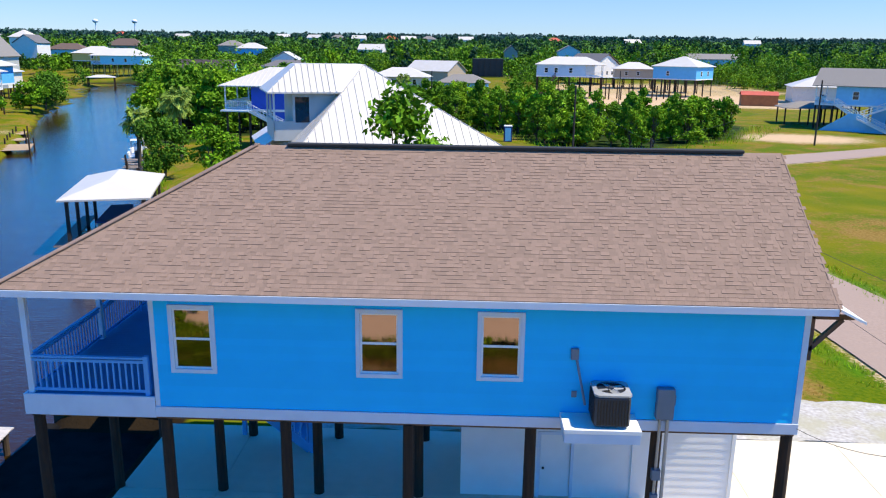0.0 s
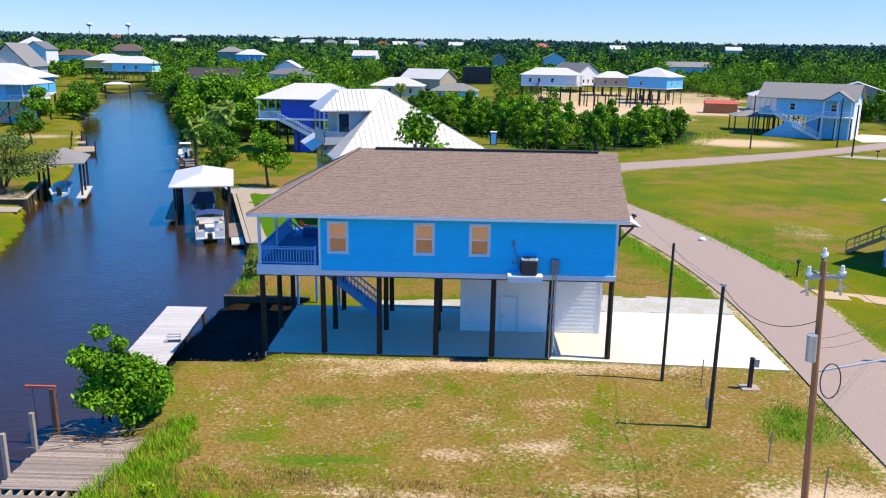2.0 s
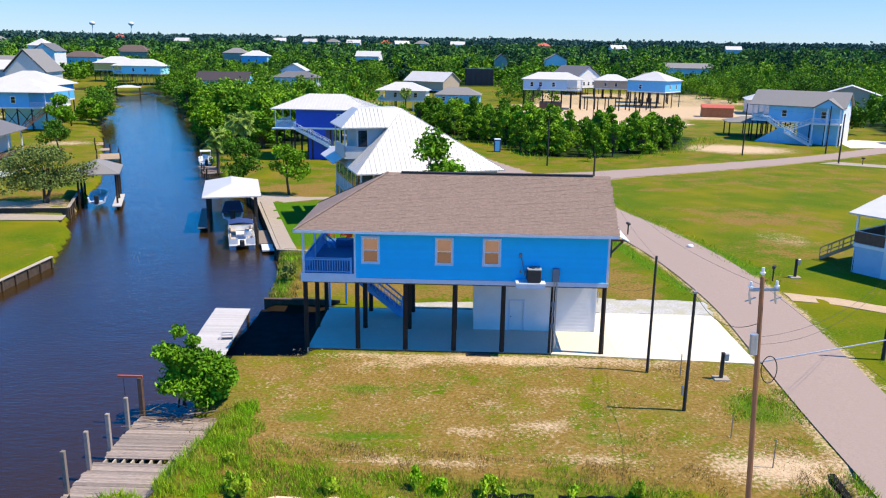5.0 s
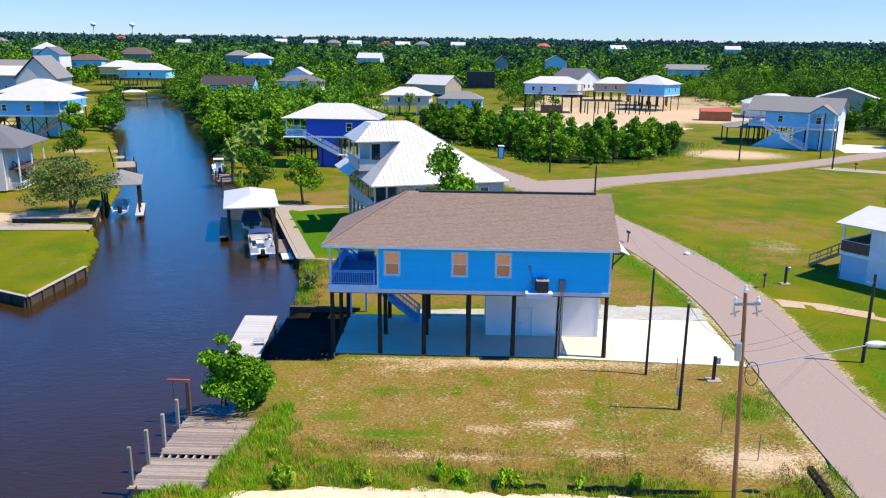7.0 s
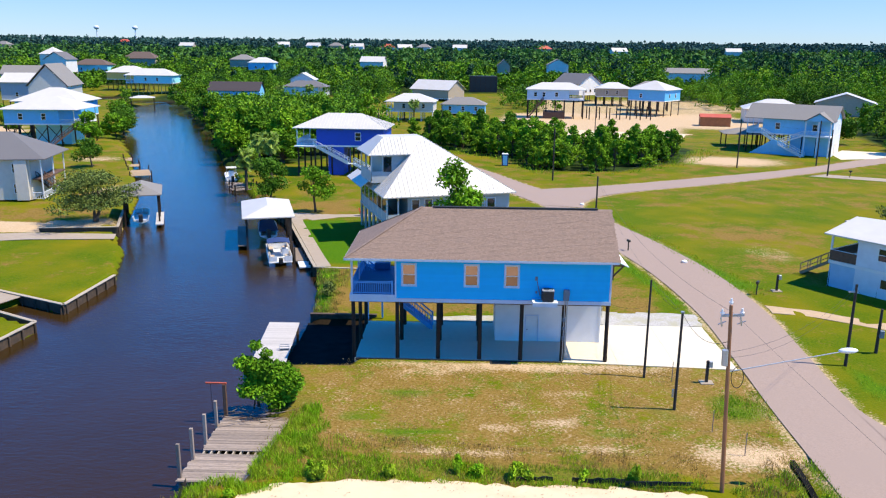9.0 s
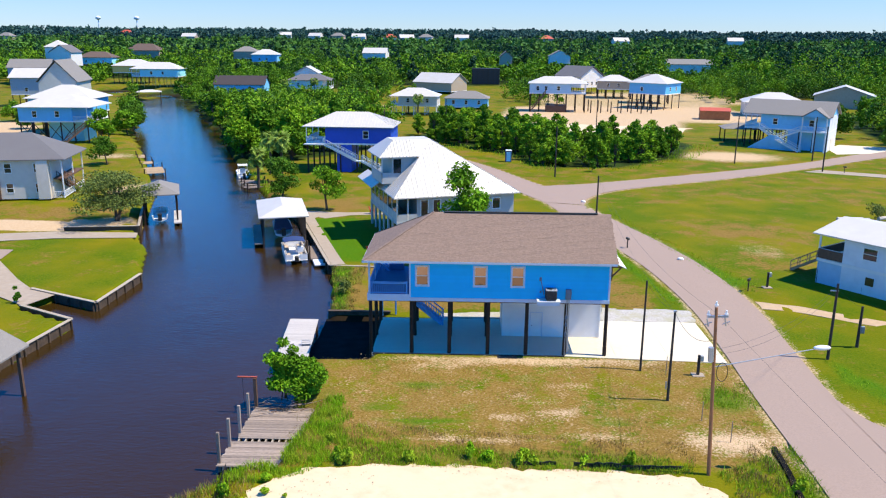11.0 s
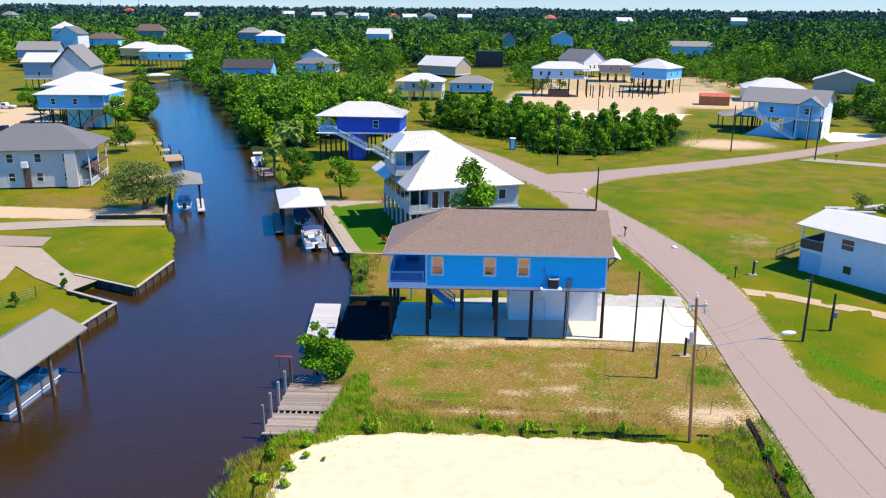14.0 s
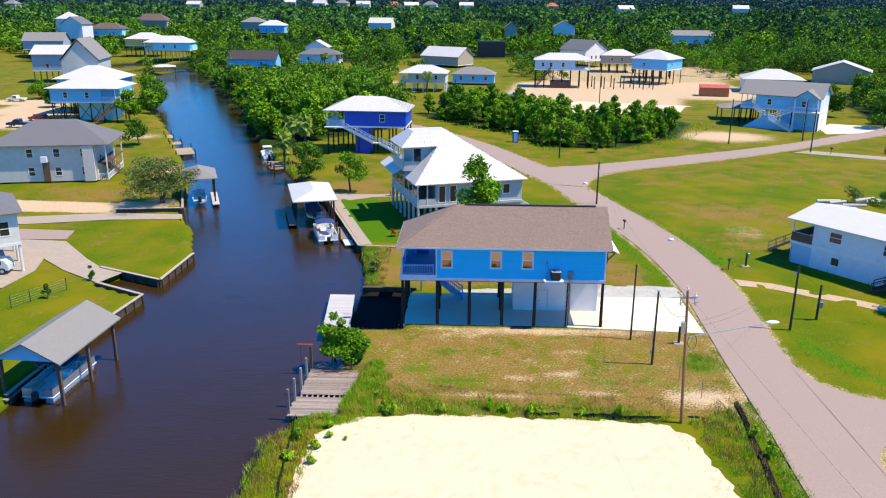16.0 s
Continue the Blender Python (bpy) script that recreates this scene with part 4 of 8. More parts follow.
def air_conditioner(m):
    ac = thing("air_conditioner", m, "dark grey air conditioner with round fan grille on the wall platform", "air conditioner")
    bm = box(bmesh.new(), -0.40, 0.40, -0.40, 0.40, 0.04, 0.86, None, 0.05)
    body = part("body", bm, ac_metal, ac)
    for i in range(11):
        a = -0.34 + 0.068 * i
        part("louvre", B(a - 0.012, a + 0.012, -0.425, -0.40, 0.12, 0.78), black_metal, body)
    for i in range(11):
        a = -0.34 + 0.068 * i
        part("louvre", B(-0.425, -0.40, a - 0.012, a + 0.012, 0.12, 0.78), black_metal, body)
    bm = bmesh.new()
    n = 28
    inner = [bm.verts.new((0.33 * math.cos(2 * math.pi * i / n), 0.33 * math.sin(2 * math.pi * i / n), 0.92)) for i in range(n)]
    outer = []
    for i in range(n):
        c, s = math.cos(2 * math.pi * i / n), math.sin(2 * math.pi * i / n)
        k = 0.42 / max(abs(c), abs(s))
        k = min(k, 0.54)
        outer.append(bm.verts.new((k * c, k * s, 0.90)))
    low = [bm.verts.new((v.co.x, v.co.y, 0.85)) for v in outer]
    for i in range(n):
        j = (i + 1) % n
        bm.faces.new((inner[i], inner[j], outer[j], outer[i]))
        bm.faces.new((outer[i], outer[j], low[j], low[i]))
    bmesh.ops.recalc_face_normals(bm, faces=bm.faces)
    part("top_ring", bm, ac_top, ac, "pale grey top rim")
    bm = bmesh.new()
    cone(bm, (0, 0, 0.865), (0, 0, 0.875), 0.34, 0.34, 24)
    part("fan_well", bm, black_metal, ac)
    for k in range(4):
        bm = bmesh.new()
        box(bm, 0.05, 0.30, -0.075, 0.075, -0.004, 0.004, pose(0, 0, 0.89, 0, 0, 90 * k + 20) @ pose(0, 0, 0, 14))
        part("fan_blade", bm, ac_top, ac)
    bm = cone(bmesh.new(), (0, 0, 0.88), (0, 0, 0.94), 0.07, 0.06, 12)
    for k in range(6):
        beam(bm, (0.05 * math.cos(k), 0.05 * math.sin(k), 0.925), (0.34 * math.cos(k * 1.047), 0.34 * math.sin(k * 1.047), 0.925), 0.008, 0.008)
    part("fan_hub", bm, ac_metal, ac)
air_conditioner(pose(-4.47, -0.48, 4.762) @ Matrix.Diagonal((1, 1, 0.92, 1)))
part("drain_mat", B(-8.4, -6.9, -0.75, -0.22, 0.0, 0.06, 0.01), black_metal, house, "black drain mat beside the slab")
part("slab_edge", B(-18.1, -3.2, -0.20, -0.124, -0.1, 0.085), black_metal, house, "thin black strip along the front of the slab")

# ---- docks ----
def dock():
    d = thing("dock", pose(0, 0, 0), "pale weathered plank dock beside the boat slip", "dock")
    y = -2.1
    i = 0
    while y < 7.6:
        r = random.Random(i)
        k = (y + 2.1) / 9.7
        xa, xb = -25.45 - 0.85 * k, -22.95 - 0.85 * k
        part("plank", B(xa + r.uniform(-.02, .02), xb + r.uniform(-.02, .02), y, y + 0.185, -0.16 + r.uniform(0, .006), -0.12), pale_wood, d)
        y += 0.196
        i += 1
    for k in (0.03, 0.5, 0.97):
        for dx in (0.15, 2.35):
            bm = cone(bmesh.new(), (-25.45 - 0.85 * k + dx, -2.1 + 9.7 * k, -2.1), (-25.45 - 0.85 * k + dx, -2.1 + 9.7 * k, -0.17), 0.11, 0.11, 8)
            part("support_post", bm, bulk, d)
    for dx in (0.15, 1.25, 2.35):
        bm = bmesh.new()
        beam(bm, (-25.45 + dx, -2.05, -0.26), (-26.3 + dx, 7.55, -0.26), 0.08, 0.2)
        part("joist", bm, bulk, d)
dock()
def wire_basket(m):
    t = thing("wire_crate", m, "small grey wire crate lying on the dock", "crate")
    bm = bmesh.new()
    for z in (0.0, 0.17, 0.34):
        for a, b in (((-.35, -.2), (.35, -.2)), ((.35, -.2), (.35, .2)), ((.35, .2), (-.35, .2)), ((-.35, .2), (-.35, -.2))):
            beam(bm, (*a, z), (*b, z), 0.03, 0.03)
    part("frame", bm, galv, t)
    part("base", B(-.35, .35, -.2, .2, 0, 0.03), black_metal, t)
wire_basket(pose(-23.7, 1.6, -0.12, 0, 0, 8))

def old_dock():
    d = thing("old_dock", pose(0, 0, 0), "old weathered grey plank dock with a broken gap", "dock")
    y, i = -16.6, 0
    while y < -9.0:
        r = random.Random(100 + i)
        gap = -13.75 < y < -13.25
        if not gap:
            x0 = -25.1 + r.uniform(-.06, .06) - (0.25 if y < -13.3 else 0)
            x1 = -20.9 + r.uniform(-.3, .2) + 0.13 * min(0, y + 10.5)
            bm = B(x0, x1, y, y + 0.135, -0.46, -0.42 + r.uniform(0, .012))
            part("plank", bm, grey_wood, d)
        y += 0.142
        i += 1
    for k in range(10):
        x = -24.95 + k * 0.42
        part("joist", B(x - 0.04, x + 0.04, -16.6, -9.0, -0.68, -0.47), cap_wood, d)
    for x, y, t in ((-25.28, -16.2, 1.55), (-25.24, -14.25, 1.45), (-25.16, -12.3, 1.35), (-25.14, -10.3, 1.25)):
        bm = box(bmesh.new(), x - 0.09, x + 0.09, y - 0.09, y + 0.09, -2.1, t, None, 0.015)
        part("mooring_post", bm, grey_wood, d)
    bm = box(bmesh.new(), -25.16, -24.94, -8.83, -8.61, -2.1, 1.62, None, 0.02)
    hp = part("hoist_post", bm, brown_wood, d)
    bm = bmesh.new()
    beam(bm, (-26.2, -8.72, 1.68), (-24.9, -8.72, 1.68), 0.10, 0.10)
    part("hoist_arm", bm, red_shed, hp, "rusty red hoist arm")
    bm = cone(bmesh.new(), (-25.9, -8.72, 1.62), (-25.85, -8.72, -0.6), 0.012, 0.012, 6)
    part("cable", bm, black_metal, hp)
old_dock()

# ---- utility poles and wires ----
def utility_pole(x, y, h, mat, label, r=0.13, lean=(0, 0), tilt=0):
    t = thing("utility_pole", pose(x, y, 0, 0, tilt, 0), label, "utility pole", "street poles")
    bm = cone(bmesh.new(), (0, 0, -0.3), (lean[0], lean[1], h), r, r * 0.72, 12)
    part("pole", bm, mat, t)
    return t
pa = utility_pole(2.15, -2.5, 7.0, dark_pole, "slim dark wooden pole on the lawn beside the house", 0.09)
pb = utility_pole(2.92, -7.6, 6.5, dark_pole, "dark wooden service pole on the lawn", 0.10)
part("cap", B(-0.09, 0.09, -0.09, 0.09, 6.42, 6.52), galv, pb)
part("riser_box", B(-0.22, -0.13, -0.08, 0.08, 0.9, 1.4), galv, pb)
pc = utility_pole(2.93, -17.05, 10.0, pole_wood, "tall brown wooden pole with transformer and street light", 0.115, (-0.05, 0), -2.6)
bm = cone(bmesh.new(), (-0.27, -0.16, 7.0), (-0.27, -0.16, 7.8), 0.15, 0.15, 14)
part("transformer", bm, galv, pc, "grey pole transformer")
bm = bmesh.new()
beam(bm, (-0.5, 0, 9.5), (0.6, 0, 9.5), 0.09, 0.11)
part("crossarm", bm, galv, pc)
for x, z in ((-0.45, 9.55), (0.5, 9.55), (-0.05, 10.08)):
    bm = cone(bmesh.new(), (x, 0, z), (x, 0, z + 0.28), 0.07, 0.05, 8)
    cone(bm, (x, 0, z + 0.06), (x, 0, z + 0.1), 0.11, 0.11, 8)
    part("insulator", bm, hull_white, pc)
for x, z in ((-0.45, 8.95), (0.5, 8.95)):
    bm = bmesh.new()
    beam(bm, (x, 0, z), (x - 0.1, -0.1, z + 0.5), 0.06, 0.06)
    beam(bm, (x - 0.2, 0, z + 0.1), (x + 0.2, 0, z + 0.25), 0.04, 0.04)
    part("fuse_cutout", bm, galv, pc)
bm = torus(bmesh.new(), (0.42, -0.05, 6.3), 0.3, 0.55, 0.02)
part("cable_coil", bm, black_metal, pc, "hanging coil of black cable")
bm = bmesh.new()
cone(bm, (0.05, 0, 6.6), (5.6, 0.5, 7.3), 0.032, 0.025, 8)
part("light_arm", bm, galv, pc, "long grey street light arm")
bm = bmesh.new()
bmesh.ops.create_uvsphere(bm, u_segments=14, v_segments=8, radius=1, matrix=Matrix.Translation((5.95, 0.53, 7.34)) @ Matrix.Diagonal((0.48, 0.2, 0.14, 1)))
part("lamp_head", bm, hull_white, pc, "white street light head")
pd = utility_pole(17.2, 0.4, 6.1, dark_pole, "dark wooden pole across the road", 0.12)
part("bracket", B(-0.5, 0.1, -0.05, 0.05, 5.5, 5.6), galv, pd)
pe = utility_pole(20.6, 2.9, 3.5, dark_pole, "short dark service pole with a grey meter box", 0.13)
part("meter", B(-0.02, 0.3, -0.3, -0.12, 1.3, 1.9, 0.03), grey_box, pe)
utility_pole(6.6, 46.8, 6.4, dark_pole, "dark wooden pole at the road bend", 0.13)
for x, y, h in ((56.6, 93, 8.5), (43, 102, 9.5), (5, 83.4, 9), (-16.3, 147, 9), (60.5, 107, 9), (-30, 126, 9), (26, 170, 9), (-62, 330, 10), (90, 130, 9)):
    utility_pole(x, y, h, dark_pole, "weathered wooden street pole beside the road", 0.14)

def wire(p, q, sag, r=0.0065, name="cable"):
    cu = bpy.data.curves.new(name, "CURVE")
    cu.dimensions = "3D"
    cu.bevel_depth = r
    s = cu.splines.new("POLY")
    n = 14
    s.points.add(n)
    p, q = Vector(p), Vector(q)
    for i in range(n + 1):
        t = i / n
        v = p.lerp(q, t)
        s.points[i].co = (v.x, v.y, v.z - 4 * sag * t * (1 - t), 1)
    cu.materials.append(black_metal)
    tagged(new(name, cu), "thin black overhead cable between poles", "cable", "overhead cables")
wire((2.58, -17.03, 8.2), (2.92, -7.6, 6.4), 0.8, 0.013)
wire((2.92, -7.6, 6.4), (2.15, -2.5, 6.8), 0.25)
wire((2.15, -2.5, 5.2), (0.0, -0.05, 4.5), 0.3)
wire((2.58, -17.03, 7.6), (17.2, 0.4, 5.9), 0.9)
wire((2.58, -17.03, 7.3), (17.2, 0.4, 5.6), 1.1)
wire((17.2, 0.4, 5.8), (20.6, 2.9, 3.4), 0.2)
wire((2.58, -17.03, 9.6), (6.6, 46.8, 6.3), 1.8)
wire((2.58, -17.03, 9.6), (7.5, -80, 9.5), 1.0, 0.005)
wire((2.92, -7.6, 6.4), (6.6, 46.8, 6.1), 1.5)
wire((6.6, 46.8, 6.2), (43, 102, 9.2), 1.0)
wire((43, 102, 9.2), (56.6, 93, 8.3), 0.3)
wire((6.6, 46.8, 6.2), (5, 83.4, 8.8), 0.8)

def pedestal(x, y):
    t = thing("utility_pedestal", pose(x, y, 0), "short utility post with meter on a concrete pad", "utility post")
    part("pad", B(-0.45, 0.45, -0.35, 0.35, -0.05, 0.07, 0.02), old_concrete, t)
    part("post", B(-0.09, 0.09, -0.09, 0.09, 0.07, 1.6, 0.01), dark_pole, t)
    part("meter", B(0.05, 0.3, -0.18, 0.0, 1.15, 1.6, 0.03), galv, t)
pedestal(6.2, -3.2)
pedestal(19.2, 18.7)
def stake(x, y, h=1.4):
    bm = box(bmesh.new(), -0.02, 0.02, -0.02, 0.02, -0.1, h)
    ob = new("stake", mesh_of(bm, "stake", grey_wood))
    ob.location = (x, y, 0)
    tagged(ob, "thin wooden survey stake in the grass", "stake", "survey stakes")
for x, y in ((3.9, -3.1), (5.4, -13.2), (4.4, -10.5)):
    stake(x, y)

def mailbox(x, y, rz=0):
    t = thing("mailbox", pose(x, y, 0, 0, 0, rz), "black roadside mailbox on a post", "mailbox", "mailboxes")
    part("post", B(-0.05, 0.05, -0.05, 0.05, 0, 1.05), dark_pole, t)
    bm = box(bmesh.new(), -0.12, 0.12, -0.3, 0.3, 1.05, 1.3, None, 0.05)
    part("box", bm, black_metal, t)
mailbox(8.2, 33.5, 20)
mailbox(16.9, 17.5, -30)
mailbox(60, 91.5, 50)

# ---- neighbouring houses ----
def paint(name, c, rough=0.55):
    return M(name, c, [v * 0.9 for v in c], rough=rough, scale=1.5)
royal = paint("royal_blue", (0.012, 0.075, 0.50))
skyblue = paint("sky_blue", (0.12, 0.47, 0.78))
paleblue = paint("pale_blue", (0.36, 0.56, 0.72))
midblue = paint("mid_blue", (0.21, 0.56, 0.80))
teal = paint("pale_teal", (0.34, 0.80, 0.86))
yellow = paint("yellow", (0.72, 0.50, 0.14))
beige = paint("beige", (0.64, 0.59, 0.51))
greige = paint("grey_green", (0.47, 0.49, 0.47))
cream = paint("cream", (0.72, 0.68, 0.60))
warm_white = paint("warm_white", (0.80, 0.77, 0.70))
pale_greige = paint("pale_grey_green", (0.50, 0.50, 0.45))
whitep = paint("white_paint", (0.72, 0.76, 0.80))
slate = paint("slate_wall", (0.36, 0.41, 0.47))
tanw = paint("tan_wall", (0.45, 0.36, 0.26))

def roof_mesh(w, d, z, rise, over, kind, thick=0.12):
    """A hip or gable roof, centred, with its eaves at z."""
    bm = bmesh.new()
    x, y = w / 2 + over, d / 2 + over
    if kind == "hip":
        if w >= d:
            a, b = (-(x - y), 0, z + rise), (x - y, 0, z + rise)
            F = [[(-x, -y, z), (x, -y, z), b, a], [(x, y, z), (-x, y, z), a, b], [(-x, y, z), (-x, -y, z), a], [(x, -y, z), (x, y, z), b]]
            if x - y < 0.05:
                F = [[(-x, -y, z), (x, -y, z), a], [(x, y, z), (-x, y, z), a], [(-x, y, z), (-x, -y, z), a], [(x, -y, z), (x, y, z), a]]
        else:
            a, b = (0, -(y - x), z + rise), (0, y - x, z + rise)
            F = [[(-x, y, z), (-x, -y, z), a, b], [(x, -y, z), (x, y, z), b, a], [(-x, -y, z), (x, -y, z), a], [(x, y, z), (-x, y, z), b]]
    elif kind == "gable_x":
        F = [[(-x, -y, z), (x, -y, z), (x, 0, z + rise), (-x, 0, z + rise)], [(x, y, z), (-x, y, z), (-x, 0, z + rise), (x, 0, z + rise)]]
    else:
        F = [[(-x, y, z), (-x, -y, z), (0, -y, z + rise), (0, y, z + rise)], [(x, -y, z), (x, y, z), (0, y, z + rise), (0, -y, z + rise)]]
    for f in F:
        prism(bm, f, thick)
    bmesh.ops.recalc_face_normals(bm, faces=bm.faces)
    return bm

def seams(w, d, z, rise, over, step=0.6):
    """Standing seams on a hip roof that is at least as wide as deep."""
    x, y = w / 2 + over, d / 2 + over
    bm = bmesh.new()
    n = int(2 * x / step)
    for i in range(1, n):
        u = -x + 2 * x * i / n
        k = min(1.0, (x - abs(u)) / y)
        for s in (-1, 1):
            beam(bm, (u, s * y, z + 0.02), (u, s * y * (1 - k), z + rise * k + 0.02), 0.05, 0.05)
    n = int(2 * y / step)
    for i in range(1, n):
        u = -y + 2 * y * i / n
        k = 1 - abs(u) / y
        for s in (-1, 1):
            beam(bm, (s * x, u, z + 0.02), (s * (x - y * k), u, z + rise * k + 0.02), 0.05, 0.05)
    return bm

def stilt_house(x, y, rot, w, d, ph, wh, roof, rise, wall, roofm, label, front=(), right=(), left=(), over=0.6, porch=0.0, porch_side=-1, nx=5, ny=3, pile=pile_wood, group="houses along the canal", seam=False, win=(0.9, 1.3), sill=0.9, storeys=1, trim=white_wall):
    h = thing("house", pose(x, y, float(rise_at(y)), 0, 0, rot), label, "house", group)
    x0, x1 = -w / 2 + (porch if porch_side < 0 else 0), w / 2 - (porch if porch_side > 0 else 0)
    y0, y1, z0, z1 = -d / 2, d / 2, ph, ph + wh
    sh = wh / storeys
    def holes(fr, a, b):
        return [(a + (b - a) * f - win[0] / 2, a + (b - a) * f + win[0] / 2, z0 + k * sh + sill, z0 + k * sh + sill + win[1]) for k in range(storeys) for f in fr]
    hf, hr, hl = holes(front, x0, x1), holes(right, y0 + .2, y1 - .2), holes(left, y0 + .2, y1 - .2)
    bm = bmesh.new()
    wall_grid(bm, x0, x1, z0, z1, hf, lambda a, b, c, e: box(bm, a, b, y0, y0 + 0.2, c, e))
    box(bm, x0, x1, y1 - 0.2, y1, z0, z1)
    wall_grid(bm, y0 + .2, y1 - .2, z0, z1, hr, lambda a, b, c, e: box(bm, x1 - 0.2, x1, a, b, c, e))
    wall_grid(bm, y0 + .2, y1 - .2, z0, z1, hl, lambda a, b, c, e: box(bm, x0, x0 + 0.2, a, b, c, e))
    if roof.startswith("gable"):
        if roof == "gable_x":
            for xx in (x0, x1 - 0.15):
                f = poly(bm, [(xx, y0, z1), (xx, y1, z1), (xx, 0, z1 + rise * d / (d + 2 * over))])
                r = bmesh.ops.extrude_face_region(bm, geom=[f])
                bmesh.ops.translate(bm, vec=(0.15, 0, 0), verts=[v for v in r["geom"] if isinstance(v, bmesh.types.BMVert)])
        else:
            for yy in (y0, y1 - 0.15):
                f = poly(bm, [(x0, yy, z1), (x1, yy, z1), ((x0 + x1) / 2, yy, z1 + rise * w / (w + 2 * over))])
                r = bmesh.ops.extrude_face_region(bm, geom=[f])
                bmesh.ops.translate(bm, vec=(0, 0.122, 0), verts=[v for v in r["geom"] if isinstance(v, bmesh.types.BMVert)])
        bmesh.ops.recalc_face_normals(bm, faces=bm.faces)
    part("wall", bm, wall, h)
    rf = part("roof", roof_mesh(w, d, z1, rise, over, roof), roofm, h)
    if seam:
        part("standing_seam", seams(w, d, z1, rise, over), roofm, rf)
    for side, hs in (("f", hf), ("r", hr), ("l", hl)):
        for a, b, c, e in hs:
            bm, g = bmesh.new(), bmesh.new()
            t = 0.1
            for q in ((a - t, a, c - t, e + t), (b, b + t, c - t, e + t), (a, b, e, e + t), (a, b, c - t, c), (a, b, (c + e) / 2 - .03, (c + e) / 2 + .03)):
                if side == "f":
                    box(bm, q[0], q[1], y0 - 0.04, y0 + 0.08, q[2], q[3])
                elif side == "r":
                    box(bm, x1 - 0.08, x1 + 0.04, q[0], q[1], q[2], q[3])
                else:
                    box(bm, x0 - 0.04, x0 + 0.08, q[0], q[1], q[2], q[3])
            if side == "f":
                box(g, a, b, y0 + 0.03, y0 + 0.05, c, e)
            elif side == "r":
                box(g, x1 - 0.05, x1 - 0.03, a, b, c, e)
            else:
                box(g, x0 + 0.03, x0 + 0.05, a, b, c, e)
            wdw = part("window", bm, trim, h)
            part("pane", g, window_dark, wdw)
    if 0 < ph <= 0.5:
        part("foundation", B(-w / 2, w / 2, y0, y1, -0.3, z0 - 0.004), old_concrete, h)
    if ph > 0.5:
        part("floor_band", B(-w / 2 - 0.03, w / 2 + 0.03, y0 - 0.03, y1 + 0.03, z0 - 0.3, z0 - 0.004), trim, h)
        for i in range(nx):
            for j in range(ny):
                px, py = -w / 2 + 0.2 + (w - 0.4) * i / (nx - 1), y0 + 0.2 + (d - 0.4) * j / (ny - 1)
                bm = cone(bmesh.new(), (px, py, -0.3), (px, py, z0 - 0.3), 0.17, 0.15, 8)
                part("support_post", bm, pile, h)
    if porch:
        pa_, pb_ = (-w / 2, x0) if porch_side < 0 else (x1, w / 2)
        edge = pa_ + 0.08 if porch_side < 0 else pb_ - 0.08
        for py in (y0 + 0.1, 0, y1 - 0.1):
            part("porch_post", B(edge - 0.08, edge + 0.08, py - 0.08, py + 0.08, z0, z1 - 0.1), trim, h)
        a, b = (edge, y0 + 0.1), (edge, y1 - 0.1)
        bm = bmesh.new()
        for p, q in ((a, b), ((pa_ + .1, y0 + 0.1), (pb_ - .05, y0 + 0.1))):
            beam(bm, (*p, z0 + 1.0), (*q, z0 + 1.0), 0.08, 0.08)
            beam(bm, (*p, z0 + 0.12), (*q, z0 + 0.12), 0.05, 0.08)
            dd = Vector((q[0] - p[0], q[1] - p[1]))
            nn = int(dd.length / 0.25)
            for i in range(nn + 1):
                c = (p[0] + dd.x * i / max(nn, 1), p[1] + dd.y * i / max(nn, 1))
                box(bm, c[0] - .025, c[0] + .025, c[1] - .025, c[1] + .025, z0 + 0.1, z0 + 1.0)
        part("railing", bm, trim, h)
    return h

def stairs(h, p, q, width, mat, n=16, rail=True):
    """A flight of stairs from p (top) to q (foot) in the house's own space."""
    p, q = Vector(p), Vector(q)
    d = q - p
    side = Vector((-d.y, d.x, 0)).normalized() * width / 2
    for s in (1, -1):
        bm = bmesh.new()
        beam(bm, p + side * s, q + side * s, 0.08, 0.3)
        part("stringer", bm, mat, h)
        if rail:
            bm = bmesh.new()
            up = Vector((0, 0, 1.0))
            beam(bm, p + side * s + up, q + side * s + up, 0.08, 0.1)
            beam(bm, p + side * s + up * 0.5, q + side * s + up * 0.5, 0.05, 0.06)
            for i in range(n // 2 + 1):
                c = p.lerp(q, i / (n // 2)) + side * s
                box(bm, c.x - .04, c.x + .04, c.y - .04, c.y + .04, c.z, c.z + 1.0)
            part("stair_railing", bm, mat, h)
    for i in range(n):
        c = p.lerp(q, (i + 0.5) / n)
        f = d.copy()
        f.z = 0
        f = f.normalized() * 0.15
        bm = bmesh.new()
        beam(bm, c - side, c + side, 0.3, 0.05)
        part("tread", bm, mat, h)

